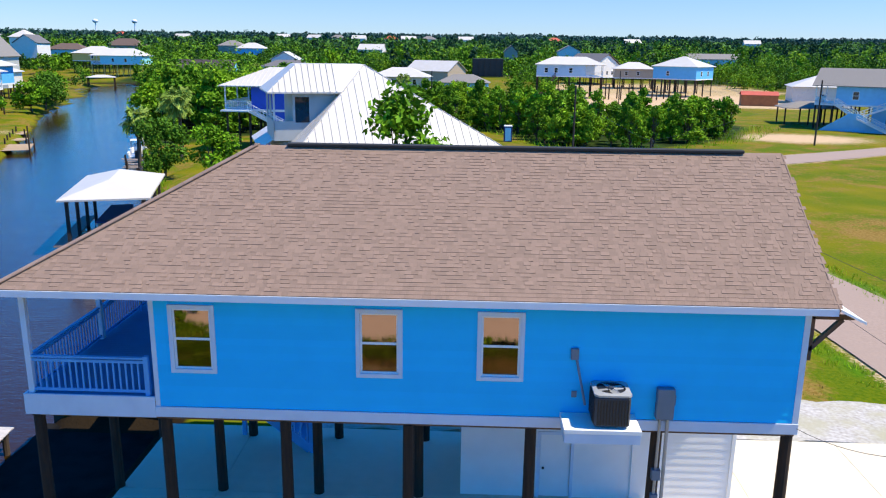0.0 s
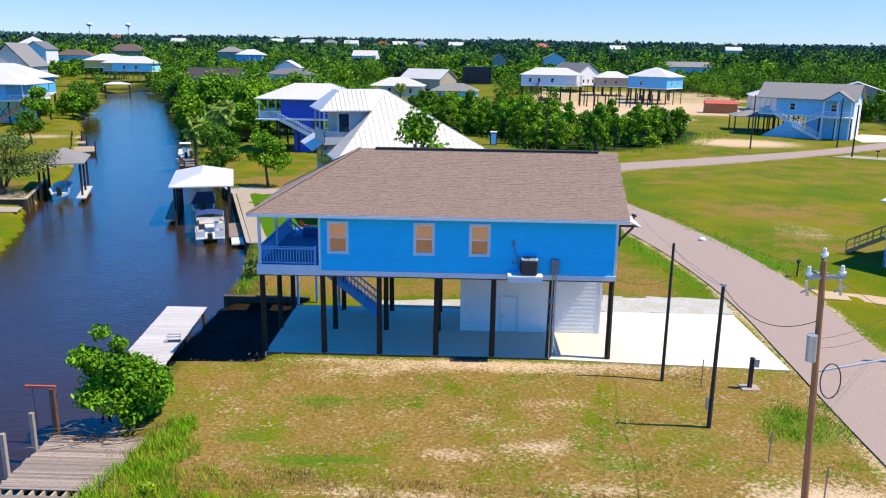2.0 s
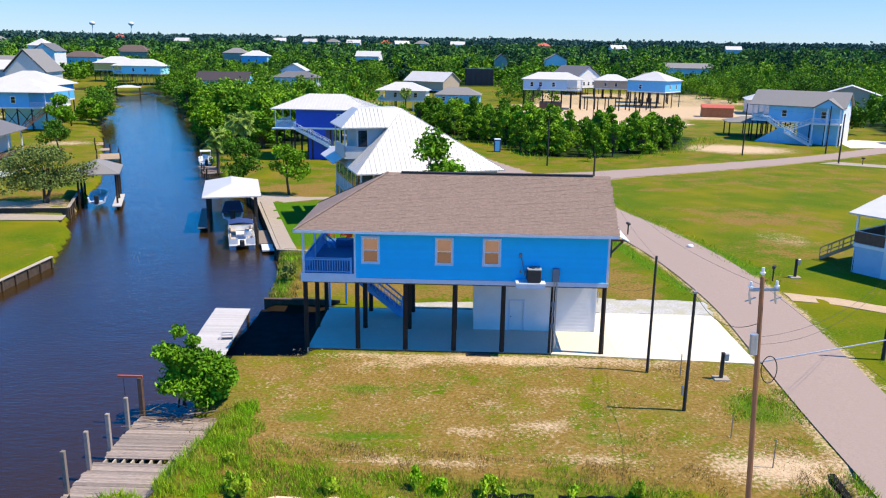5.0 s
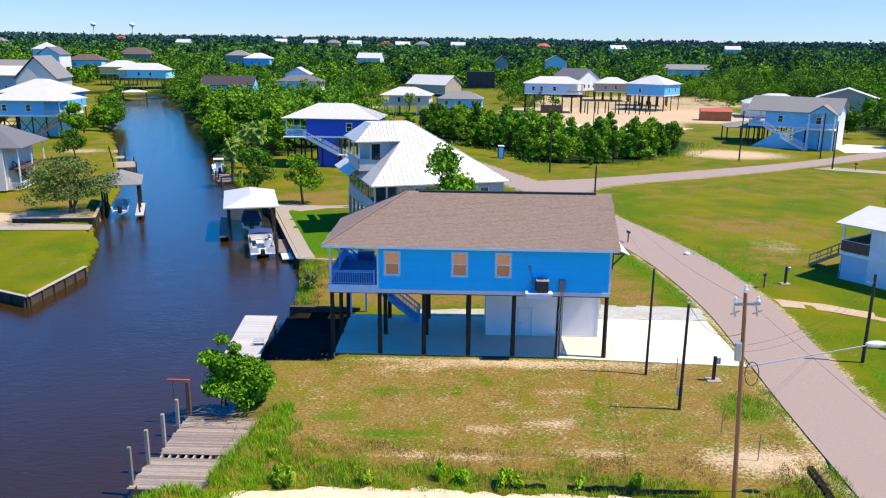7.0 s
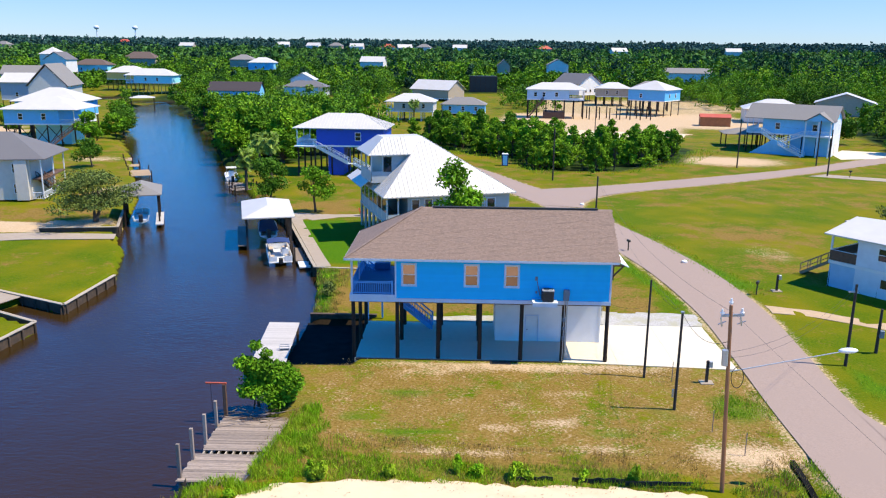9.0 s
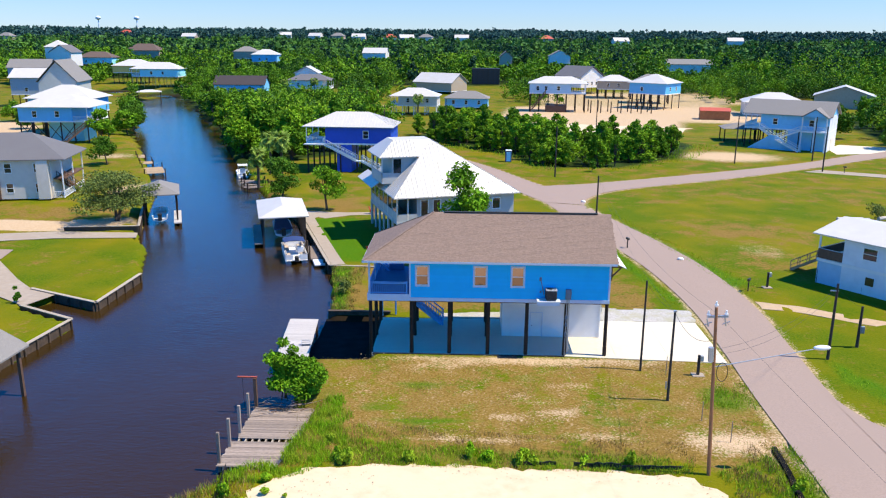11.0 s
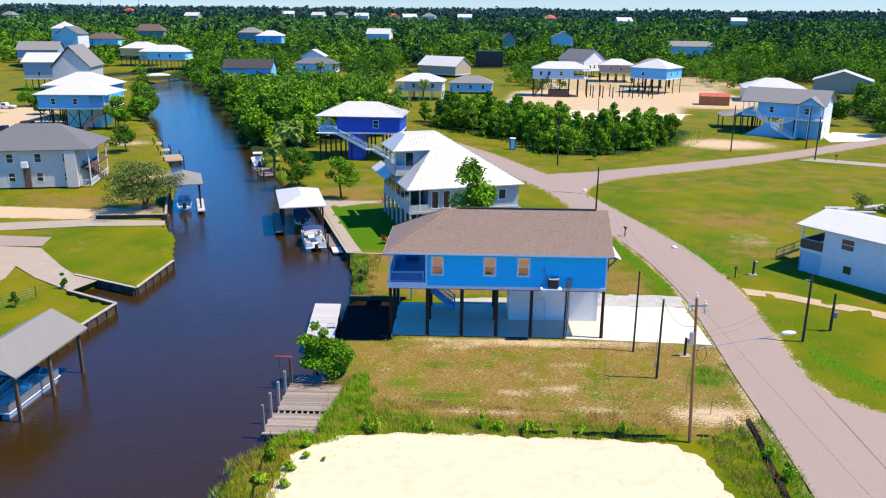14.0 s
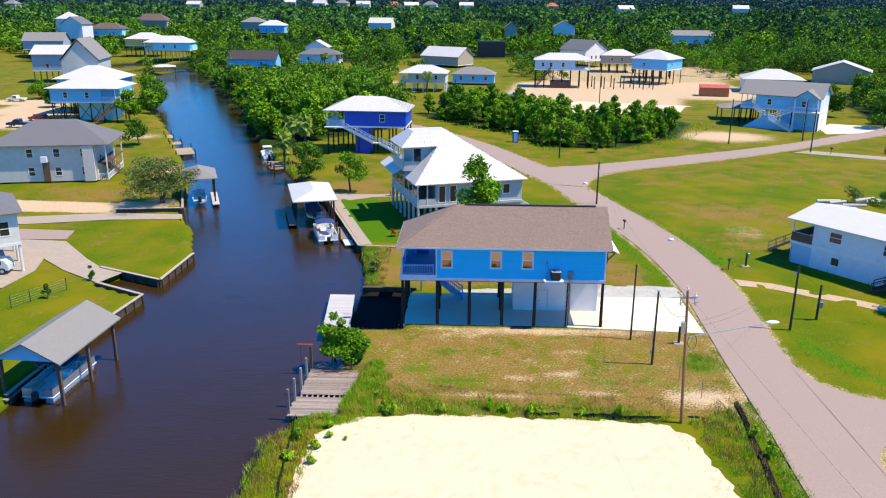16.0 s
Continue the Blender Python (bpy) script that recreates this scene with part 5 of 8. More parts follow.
# tan house with the steep white metal roof
def neighbour():
    h = thing("house", pose(-19.2, 30.9, 0, 0, 0, 19), "grey-green two-storey stilt house with steep white metal roof", "house", "houses along the canal")
    W, D, z1 = 15.6, 15.0, 6.1
    P_, Q_ = (6.1, 6.0, 12.0), (6.1, 9.0, 12.0)
    c = [(0, 0, z1), (W, 0, z1), (W, D, z1), (0, D, z1)]
    bm = bmesh.new()
    F = [[c[0], c[1], P_], [c[1], c[2], Q_, P_], [c[2], c[3], Q_], [c[3], c[0], P_, Q_]]
    for f in F:
        prism(bm, f, 0.12)
    bmesh.ops.recalc_face_normals(bm, faces=bm.faces)
    rf = part("roof", bm, metal_roof, h)
    bm = bmesh.new()
    def rib(a, b):
        beam(bm, Vector(a) + Vector((0, 0, 0.02)), Vector(b) + Vector((0, 0, 0.02)), 0.06, 0.06)
    for i in range(1, 30):
        u = W * i / 30
        k = u / P_[0] if u < P_[0] else (W - u) / (W - P_[0])
        rib((u, 0, z1), (u, P_[1] * k, z1 + (12.0 - z1) * k))
    for i in range(1, 29):
        v = D * i / 29
        k = v / P_[1] if v < P_[1] else 1 if v < Q_[1] else (D - v) / (D - Q_[1])
        rib((W, v, z1), (W - (W - P_[0]) * k, v, z1 + (12.0 - z1) * k))
        rib((0, v, z1), (P_[0] * k, v, z1 + (12.0 - z1) * k))
    for a in (c[0], c[1]):
        rib(a, P_)
    part("standing_seam", bm, metal_roof, rf)
    # main storey walls with windows, porch along the canal side
    hs = [(3.4, 4.2, 3.5, 5.6), (4.9, 5.7, 3.5, 5.6), (12.3, 13.2, 4.2, 5.4)]
    bm = bmesh.new()
    wall_grid(bm, 2.9, W - 0.6, 3.2, z1, hs, lambda a, b, e, f: box(bm, a, b, 0.6, 0.8, e, f))
    box(bm, W - 0.8, W - 0.6, 0.8, D - 0.6, 0, z1)
    box(bm, 2.9, 3.1, 0.8, D - 0.6, 3.2, z1)
    box(bm, 2.9, W - 0.6, D - 0.8, D - 0.6, 3.2, z1)
    box(bm, 6.5, W - 0.6, 0.62, 0.8, 0, 3.2)
    part("wall", bm, greige, h)
    for a, b, e, f in hs:
        bm = bmesh.new()
        for q in ((a - .1, a, e - .1, f + .1), (b, b + .1, e - .1, f + .1), (a, b, f, f + .1), (a, b, e - .1, e)):
            box(bm, q[0], q[1], 0.55, 0.66, q[2], q[3])
        w = part("window", bm, white_wall, h)
        part("pane", B(a, b, 0.66, 0.68, e, f), window_dark, w)
    part("porch_floor", B(0.4, W - 0.6, 0.4, D - 0.4, 2.9, 3.2), greige, h)
    for v in np.arange(0.6, D, 2.3):
        part("porch_post", B(0.45, 0.61, v - 0.08, v + 0.08, 3.2, z1 - 0.1), cream, h)
        bm = cone(bmesh.new(), (0.55, v, -0.2), (0.55, v, 2.9), 0.18, 0.17, 10)
        part("support_post", bm, greige, h)
    for v in (0.6, 3.2, 6.0):
        for u in (3.0, 6.0):
            bm = cone(bmesh.new(), (u, v, -0.2), (u, v, 2.9), 0.18, 0.17, 10)
            part("support_post", bm, greige, h)
    part("porch_post", B(1.7, 1.86, 0.45, 0.61, 3.2, z1 - 0.1), cream, h)
    part("porch_screen", B(0.5, 0.54, 0.6, D - 1, 4.25, z1 - 0.15), window_dark, h)
    part("porch_panel", B(0.48, 0.56, 0.6, D - 1, 3.2, 4.2), greige, h)
    part("porch_panel", B(0.6, 2.9, 0.48, 0.56, 3.2, 4.1), greige, h)
    # upper storey block
    u0, u1, v0, v1, za, zb = -0.3, 4.4, 4.8, 10.4, 7.2, 10.25
    hs = [(1.15, 2.1, 8.2, 9.9)]
    bm = bmesh.new()
    wall_grid(bm, u0 + 1.3, u1, za, zb, hs, lambda a, b, e, f: box(bm, a, b, v0, v0 + 0.15, e, f))
    box(bm, u0 + 1.3, u0 + 1.45, v0 + .15, v1, za, zb)
    box(bm, u0, u0 + 0.1, v0, v1, za, za + 1.1)
    box(bm, u0, u0 + 1.3, v0, v0 + 0.1, za, za + 1.1)
    box(bm, u0, u1, v0, v1, za - 0.2, za)
    part("upper_wall", bm, greige, h)
    part("upper_pane", B(1.15, 2.1, v0 + 0.05, v0 + 0.07, 8.2, 9.9), window_dark, h)
    for v in (v0 + 0.05, (v0 + v1) / 2, v1 - 0.1):
        part("upper_post", B(u0, u0 + 0.13, v, v + 0.13, za, zb), cream, h)
    bm = bmesh.new()
    a, b, e, f = u0 - 0.4, 4.30, v0 - 0.6, v1 + 0.6
    m1, m2 = (1.4, 6.0, 12.03), (6.1, 6.0, 12.03)
    n1, n2 = (1.4, 9.0, 12.03), (6.1, 9.0, 12.03)
    prism(bm, [(a, e, zb), (b, e, zb), m2, m1], 0.1)
    prism(bm, [(b, f, zb), (a, f, zb), n1, n2], 0.1)
    prism(bm, [(a, f, zb), (a, e, zb), m1, n1], 0.1)
    prism(bm, [m1, m2, n2, n1], 0.1)
    bmesh.ops.recalc_face_normals(bm, faces=bm.faces)
    up = part("upper_roof", bm, metal_roof, h)
    bm = bmesh.new()
    for i in range(1, 12):
        u = a + (b - a) * i / 12
        k = min(1, (u - a) / (m1[0] - a))
        beam(bm, (u, e, zb + .02), (u, e + (m1[1] - e) * k, zb + (12.05 - zb) * k + .02), 0.06, 0.06)
    part("standing_seam", bm, metal_roof, up)
    # lower skirt roof under the upper block
    bm = bmesh.new()
    prism(bm, [(-1.2, 6.5, 6.3), (-1.2, D, 6.3), (0.2, D, 7.2), (0.2, 6.5, 7.2)], 0.08)
    bmesh.ops.recalc_face_normals(bm, faces=bm.faces)
    part("skirt_roof", bm, metal_roof, h)
    stairs(h, (W + 0.2, 3.0, 1.6), (W + 2.4, 2.6, 0.1), 1.1, cream, 8)
neighbour()

hc = stilt_house(-32.3, 90.8, -3, 15.6, 9.5, 5.3, 3.0, "hip", 2.3, royal, metal_roof, "royal blue stilt house with white hip roof and porch", front=(0.62,), porch=3.6, nx=6, seam=True, pile=dark_pole)
stairs(hc, (-4.4, -5.2, 5.2), (1.6, -5.4, 2.2), 1.2, white_wall, 14)
stairs(hc, (2.6, -5.4, 2.2), (6.6, -5.6, 0.1), 1.2, white_wall, 10)
part("landing", B(1.4, 2.8, -6.0, -4.8, 2.1, 2.25), white_wall, hc)
part("lower_wall", B(-2.2, 0.6, -4.6, 2, 0, 5.0), royal, hc)
part("balcony", B(-8, -4.2, -6.0, -4.7, 5.0, 5.2), white_wall, hc)

hd = stilt_house(-81.5, 62.5, 11, 17.5, 11, 0, 6.0, "hip", 3.4, beige, shingle_grey, "two-storey beige house with dark grey hip roof and canal porch", front=(0.36, 0.62, 0.88), over=0.7, porch=1.6, porch_side=1, storeys=2, win=(0.9, 1.3), sill=1.0)
stairs(hd, (8.0, -4.0, 2.9), (8.6, 1.5, 0.1), 1.2, brown_wood, 12)
part("chimney_chase", B(5.2, 6.9, -6.1, -5.5, 0, 6.0), beige, hd)
part("gutter_frame", B(-1.2, -0.2, -5.75, -5.55, 0, 3.2), brown_wood, hd)
part("cooler", B(-1.3, -0.3, -6.2, -5.55, 3.2, 4.2, 0.04), white_wall, hd)
part("deck", B(7.2, 8.9, -5.0, 5.0, 2.8, 3.0), brown_wood, hd)

he = stilt_house(-106.0, 128, 3, 15.6, 12, 5.0, 3.2, "hip", 2.6, skyblue, metal_roof, "sky blue stilt house with white hip roof and braced piles", front=(0.3, 0.72), nx=6, ny=3, pile=pile_wood, over=0.9, porch=3.4, porch_side=1)
for i in range(4):
    bm = bmesh.new()
    beam(bm, (-7.8 + 3.2 * i, -5.9, 0.6), (-4.6 + 3.2 * i, -5.9, 4.4), 0.08, 0.14)
    beam(bm, (-4.6 + 3.2 * i, -5.85, 0.6), (-7.8 + 3.2 * i, -5.85, 4.4), 0.08, 0.14)
    part("cross_brace", bm, pile_wood, he)
part("lower_room", B(-3, 5, -2, 5, 0, 4.6), teal, he)
stairs(he, (8.4, -6.2, 4.6), (3.2, -8.4, 0.2), 1.1, brown_wood, 12)
stilt_house(-112, 143, 3, 15, 12, 5.4, 3.6, "hip", 3.0, skyblue, metal_roof, "sky blue rear wing with white hip roof", front=(0.3,), over=0.9)

FAR = "houses beyond the canal bend"
stilt_house(-139.3, 196, 12, 11, 18, 4.0, 6.2, "gable_y", 6.6, pale_greige, shingle_light, "tall grey gabled house with grey shingle roof", front=(0.5,), group=FAR)
stilt_house(-160.6, 222, 8, 17, 12, 4.4, 5.6, "gable_x", 3, slate, metal_roof, "slate grey house with white metal roof", front=(0.3, 0.7), group=FAR)
stilt_house(-130.0, 182, 8, 12, 9, 3.0, 3.6, "hip", 2, cream, metal_roof, "low cream house with white roof", group=FAR)
stilt_house(-227.0, 338, 10, 19, 12, 3.5, 4.0, "gable_x", 4, slate, shingle_light, "blue-grey house with weathered grey roof", group=FAR)
stilt_house(-259.5, 430, 0, 11, 12, 4, 10, "hip", 4, warm_white, metal_roof, "tall pale house with white hip roof", front=(0.3, 0.7), storeys=2, group=FAR)
stilt_house(-253.5, 426, 0, 13, 14, 3, 8, "gable_y", 4.5, warm_white, shingle_grey, "pale gabled house with grey roof", group=FAR)
stilt_house(-245.6, 452, 0, 22, 12, 3, 4, "hip", 3.5, teal, shingle_brown, "teal house with brown shingle roof", front=(0.25, 0.75), group=FAR)
stilt_house(-176.0, 340, 0, 18, 12, 5.5, 3.2, "hip", 3, yellow, metal_roof, "yellow stilt house with white hip roof", front=(0.5,), group=FAR)
stilt_house(-157.4, 322, 0, 22, 11, 5.0, 3.4, "hip", 3, teal, metal_roof, "pale teal stilt house with white hip roof and porch", front=(0.3, 0.6), porch=4, group=FAR, pile=yellow)
stilt_house(-260.2, 565, 0, 26, 14, 2, 5, "hip", 5, tanw, shingle_brown, "brown-roofed brick house among trees", group=FAR)
stilt_house(-147.0, 488, 0, 17, 12, 3.5, 4.5, "hip", 3.4, midblue, metal_roof, "blue house with pale roof among trees", front=(0.3, 0.6), group=FAR)
stilt_house(-166.0, 510, 0, 16, 12, 4.5, 4.5, "hip", 3.4, tanw, shingle_light, "tan house with grey roof among trees", group=FAR)
stilt_house(-102.7, 268, 2, 20, 10, 2.4, 3.2, "gable_x", 3.4, midblue, shingle_dark, "blue house with dark brown shingle roof among trees", front=(0.7,), group=FAR, over=0.5)
stilt_house(-78.4, 288, 0, 18, 10, 3.0, 3.4, "hip", 2.4, warm_white, shingle_grey, "white house with grey hip roof and porch", front=(0.3, 0.7), porch=3, porch_side=1, group=FAR)
stilt_house(-81.7, 300, 0, 10, 9, 3.5, 5.0, "gable_y", 3, warm_white, metal_roof, "white gabled house with pale roof", group=FAR)
stilt_house(-27.7, 204, -4, 15, 10, 3.2, 2.9, "hip", 2.4, beige, metal_roof, "beige house with pale hip roof on posts", front=(0.25, 0.75), porch=2.5, group=FAR, pile=white_wall)
stilt_house(-10.9, 228, -4, 15, 9, 0.9, 2.9, "hip", 2.4, midblue, shingle_light, "blue cottage with grey hip roof", front=(0.2, 0.5, 0.8), group=FAR)
stilt_house(-22.9, 306, -32, 20, 13, 1.0, 3.6, "gable_x", 4, tanw, metal_roof, "low tan building with white gable roof", group=FAR)
stilt_house(14.5, 480, 0, 8, 9, 3, 5, "gable_y", 4, tanw, shingle_light, "small tan gabled house among trees", group=FAR)
stilt_house(51.9, 500, 0, 14, 9, 3, 5, "gable_y", 4, warm_white, shingle_light, "small white house among trees", group=FAR)
hn = stilt_house(20.3, 221, -6, 19, 9.5, 6.4, 3.2, "hip", 2.2, paleblue, metal_roof, "pale blue house on tall braced piles with white roof", front=(0.2, 0.4, 0.7), porch=5, porch_side=1, nx=7, group=FAR)
stairs(hn, (-4, -5.4, 6.3), (-9, -5.6, 0.2), 1.2, brown_wood, 14)
part("under_deck", B(-4, 3, -5.6, 2, 0.1, 2.2), brown_wood, hn)
for i in range(14):
    px, py = 31 + (i % 7) * 3.4, 214 + (i // 7) * 6
    bm = cone(bmesh.new(), (px, py, 0), (px, py, 4.2 - 0.15 * (i % 3)), 0.2, 0.18, 7)
    tagged(new("bare_post", mesh_of(bm, "bare_post", pile_wood)), "bare timber pile standing in a cleared lot", "post", "bare posts")
stilt_house(39.9, 310, 38, 14, 16, 3.0, 4.5, "gable_y", 4.5, warm_white, shingle_grey, "white gabled house with grey roof", front=(0.3, 0.5, 0.7), group=FAR)
stilt_house(51.7, 287, -6, 14, 10, 4.0, 3.2, "hip", 2.4, tanw, metal_roof, "tan stilt house with white hip roof", front=(0.3, 0.6), group=FAR)
stilt_house(57.7, 238, -38, 14, 13, 5.5, 3.7, "hip", 3.0, skyblue, metal_roof, "bright blue house with white hip roof on dark piles", front=(0.35,), right=(0.3, 0.7), nx=6, group=FAR, pile=dark_pole)
stilt_house(61.5, 262, -10, 14, 10, 5.0, 3.2, "hip", 3, greige, shingle_light, "house with pale green-grey roof", group=FAR)
stilt_house(127.0, 448, -5, 30, 14, 1, 5, "gable_x", 3, warm_white, shingle_light, "long low pale building among trees", front=(0.2, 0.5, 0.8), group=FAR)
stilt_house(91.1, 212, -14, 19, 14, 0.4, 4.2, "hip", 3.0, cream, metal_roof, "low cream building with broad white hip roof", front=(0.4,), group=FAR)
stilt_house(130.9, 248, -25, 20, 15, 0.4, 4.2, "gable_y", 3.6, tanw, metal_roof, "tan garage building with white gable roof", group=FAR)
hs_ = thing("shed", pose(67.1, 196, 0, 0, 0, -12), "red-brown storage shed in the cleared lot", "shed")
part("wall", B(-4.5, 4.5, -2.4, 2.4, 0, 2.8), rust_wall, hs_)
part("roof", roof_mesh(9, 4.8, 2.8, 0.9, 0.15, "gable_x"), red_shed, hs_)
stilt_house(-82, 572, -8, 18, 12, 2, 4, "gable_x", 4, warm_white, metal_roof, "small house with white gable roof in the woods", group=FAR)
ct = thing("screen_tower", pose(-1.5, 354, 1.8), "large black boxy structure among trees", "structure")
part("body", B(-7, 7, -3, 3, 0, 8, 0.1), black_metal, ct)
for i in range(6):
    part("rib", B(-6.8 + i * 2.6, -6.5 + i * 2.6, -3.08, -3.0, 0.2, 7.8), dark_pole, ct)

# blue house across the field, with outside stairs
hl = stilt_house(64.6, 130, -33, 18, 10.5, 4.6, 3.2, "gable_x", 3.0, midblue, shingle_light, "blue stilt house with grey roof and outside stairs", front=(0.22, 0.75), right=(0.3, 0.7), porch=3.4, porch_side=-1, nx=7, group="houses along the side street")
part("lower_wall", B(0.5, 8.9, -5.1, 5.1, 0, 4.3), midblue, hl)
part("garage_wall", B(8.9, 9.02, -5.2, 5.2, 0, 7.8), whitep, hl, "sunlit white end wall")
part("garage_door", B(9.03, 9.08, -1.6, 1.6, 0, 2.6), cream, hl)
part("balcony", B(3.6, 9.0, -7.6, -5.2, 4.3, 4.6), white_wall, hl)
for u in (3.8, 6.4, 8.8):
    part("balcony_post", B(u - .12, u + .12, -7.55, -7.31, 0, 7.6), white_wall, hl)
bm = bmesh.new()
for i in range(24):
    u = 3.7 + i * 0.225
    box(bm, u - .03, u + .03, -7.55, -7.49, 4.6, 5.6)
beam(bm, (3.6, -7.52, 5.6), (9, -7.52, 5.6), 0.1, 0.1)
part("balcony_railing", bm, white_wall, hl)
bm = bmesh.new()
prism(bm, [(3.4, -8.0, 7.7), (6.3, -8.0, 9.6), (6.3, -2, 9.6), (3.4, -2, 7.7)], 0.12)
prism(bm, [(6.3, -8.0, 9.6), (9.2, -8.0, 7.7), (9.2, -2, 7.7), (6.3, -2, 9.6)], 0.12)
bmesh.ops.recalc_face_normals(bm, faces=bm.faces)
part("porch_roof", bm, shingle_light, hl)
bm = bmesh.new()
poly(bm, [(3.8, -7.7, 7.7), (8.8, -7.7, 7.7), (6.3, -7.7, 9.35)])
r = bmesh.ops.extrude_face_region(bm, geom=bm.faces[:])
bmesh.ops.translate(bm, vec=(0, 0.1, 0), verts=[v for v in r["geom"] if isinstance(v, bmesh.types.BMVert)])
bmesh.ops.recalc_face_normals(bm, faces=bm.faces)
part("porch_gable", bm, midblue, hl)
stairs(hl, (3.4, -6.8, 4.5), (-1.5, -6.9, 2.4), 1.3, white_wall, 10)
stairs(hl, (-5.4, -6.0, 4.6), (-1.7, -6.6, 2.4), 1.3, white_wall, 9)
stairs(hl, (-1.2, -7.9, 2.4), (4.2, -9.2, 0.1), 1.3, white_wall, 10)
bm = bmesh.new()
f = poly(bm, [(-7.5, -7.6, 0.0), (3.0, -7.6, 0.0), (-1.0, -7.6, 3.2), (-2.8, -7.6, 3.2)])
r = bmesh.ops.extrude_face_region(bm, geom=[f])
bmesh.ops.translate(bm, vec=(0, 0.122, 0), verts=[v for v in r["geom"] if isinstance(v, bmesh.types.BMVert)])
bmesh.ops.recalc_face_normals(bm, faces=bm.faces)
part("stair_skirt", bm, midblue, hl)
tagged(new("pavement_apron", mesh_of(sheet([(70, 117), (88, 121), (92, 128), (78, 134), (72, 126)], 0.05), "pavement_apron", concrete)), "pale concrete apron in front of the garage", "driveway", kind="structure")
tagged(new("dirt_mound", mesh_of(roof_mesh(5, 4, 0, 1.0, 0.2, "hip"), "dirt_mound", orange_dirt)), "low mound of orange earth on the grass", "dirt pile").matrix_basis = pose(94, 126, 0.1)
cs = thing("carport", pose(59, 141, 0, 0, 0, -8), "grey-roofed open boat carport on posts", "carport")
part("roof", roof_mesh(13, 7, 3.2, 1.2, 0.4, "hip"), shingle_light, cs)
for u in (-6.3, -2, 2, 6.3):
    for v in (-3.3, 3.3):
        part("post", B(u - .12, u + .12, v - .12, v + .12, -0.3, 3.2), pile_wood, cs)

# white house across the road
hk = stilt_house(34.4, 16.2, -54, 19, 10, 2.6, 2.6, "gable_x", 1.0, whitep, metal_roof, "white raised house with low white roof and timber porch", front=(0.16, 0.52, 0.8), porch=2.6, nx=5, over=0.5, group="houses along the side street", win=(1.3, 1.1))
part("lower_wall", B(-6.9, 4.6, -4.96, 4.9, 0, 2.3), whitep, hk)
part("lower_window", B(-4.4, -3.6, -5.02, -4.94, 1.0, 1.8), window_dark, hk)
part("porch_panel", B(-9.4, -6.9, -4.95, -4.85, 0, 2.3), paleblue, hk)
part("porch_rail_panel", B(-9.45, -6.9, -5.0, -4.9, 2.65, 3.6), brown_wood, hk)
part("porch_rail_panel", B(-9.48, -9.38, -5.0, 4.9, 2.65, 3.6), brown_wood, hk)
stairs(hk, (-9.6, -2.0, 2.5), (-13.4, -2.4, 0.1), 1.6, tan_wood, 9)
stairs(hk, (5.6, -5.6, 2.5), (1.4, -7.0, 0.1), 1.3, dark_pole, 9)
part("side_deck", B(4.8, 9.4, -7.0, -5.0, 2.3, 2.5), dark_pole, hk)
for u in (5.0, 7.2, 9.3):
    part("deck_post", B(u - .08, u + .08, -7.0, -6.84, 0, 3.6), dark_pole, hk)
hr_ = stilt_house(82.9, 92, -35, 12, 9, 3, 3, "gable_x", 2, tanw, shingle_brown, "brown house with timber porch stairs beside the field", front=(0.5,), group="houses along the side street")
stairs(hr_, (-5, -5, 3), (-10, -6, 0.1), 1.6, brown_wood, 9)

# cream house by the boat ramp
hw = stilt_house(-69.3, 12.9, 35, 14, 9, 3.2, 3.4, "hip", 2.6, cream, shingle_grey, "cream stilt house with grey roof beside the boat ramp", front=(0.25, 0.6, 0.9), right=(0.25, 0.7), nx=4, group="houses along the canal", pile=cream, win=(0.9, 1.5))

# cottages scattered in the far woods
for i, (x, y) in enumerate([(-210, 1010), (-184, 1030), (-150, 985), (-108, 960), (-86, 945), (-64, 985), (-18, 960), (86, 950), (160, 860), (480, 830), (-350, 930), (-520, 1150), (-262, 1060), (-560, 900), (300, 900)]):
    stilt_house(x, y, (i * 37) % 30 - 15, 17, 11, 5, 4, "hip" if i % 2 else "gable_x", 4, (cream, tanw, cream)[i % 3], (metal_roof, shingle_light, metal_roof, red_shed)[i % 4], "small pale house far off in the woods", group="far cottages", nx=2, ny=2)

def water_tower(x, y):
    t = thing("water_tower", pose(x, y, 0), "distant pale water tower above the treeline", "water tower", "water towers")
    bm = bmesh.new()
    bmesh.ops.create_uvsphere(bm, u_segments=16, v_segments=10, radius=1, matrix=Matrix.Translation((0, 0, 58)) @ Matrix.Diagonal((5, 5, 3.6, 1)))
    part("tank", bm, whitep, t)
    part("column", cone(bmesh.new(), (0, 0, 0), (0, 0, 56), 1.3, 0.9, 10), whitep, t)
water_tower(-694, 1440)
water_tower(-622, 1440)

# ---- boathouses and boats ----
def boathouse(x, y, rot, w, d, z, rise, kind, roofm, label, posts=3, post_mat=pile_wood):
    t = thing("boathouse", pose(x, y, 0, 0, 0, rot), label, "boathouse", "boathouses on the canal")
    part("roof", roof_mesh(w, d, z, rise, 0.3, kind), roofm, t)
    for s in (-1, 1):
        for i in range(posts):
            v = -d / 2 + 0.3 + (d - 0.6) * i / (posts - 1)
            part("post", B(s * (w / 2 - .2) - .11, s * (w / 2 - .2) + .11, v - .11, v + .11, -2, z - 0.1), post_mat, t)
        bm = bmesh.new()
        beam(bm, (s * (w / 2 - .2), -d / 2, z - 0.2), (s * (w / 2 - .2), d / 2, z - 0.2), 0.12, 0.25)
        part("beam", bm, post_mat, t)
    return t
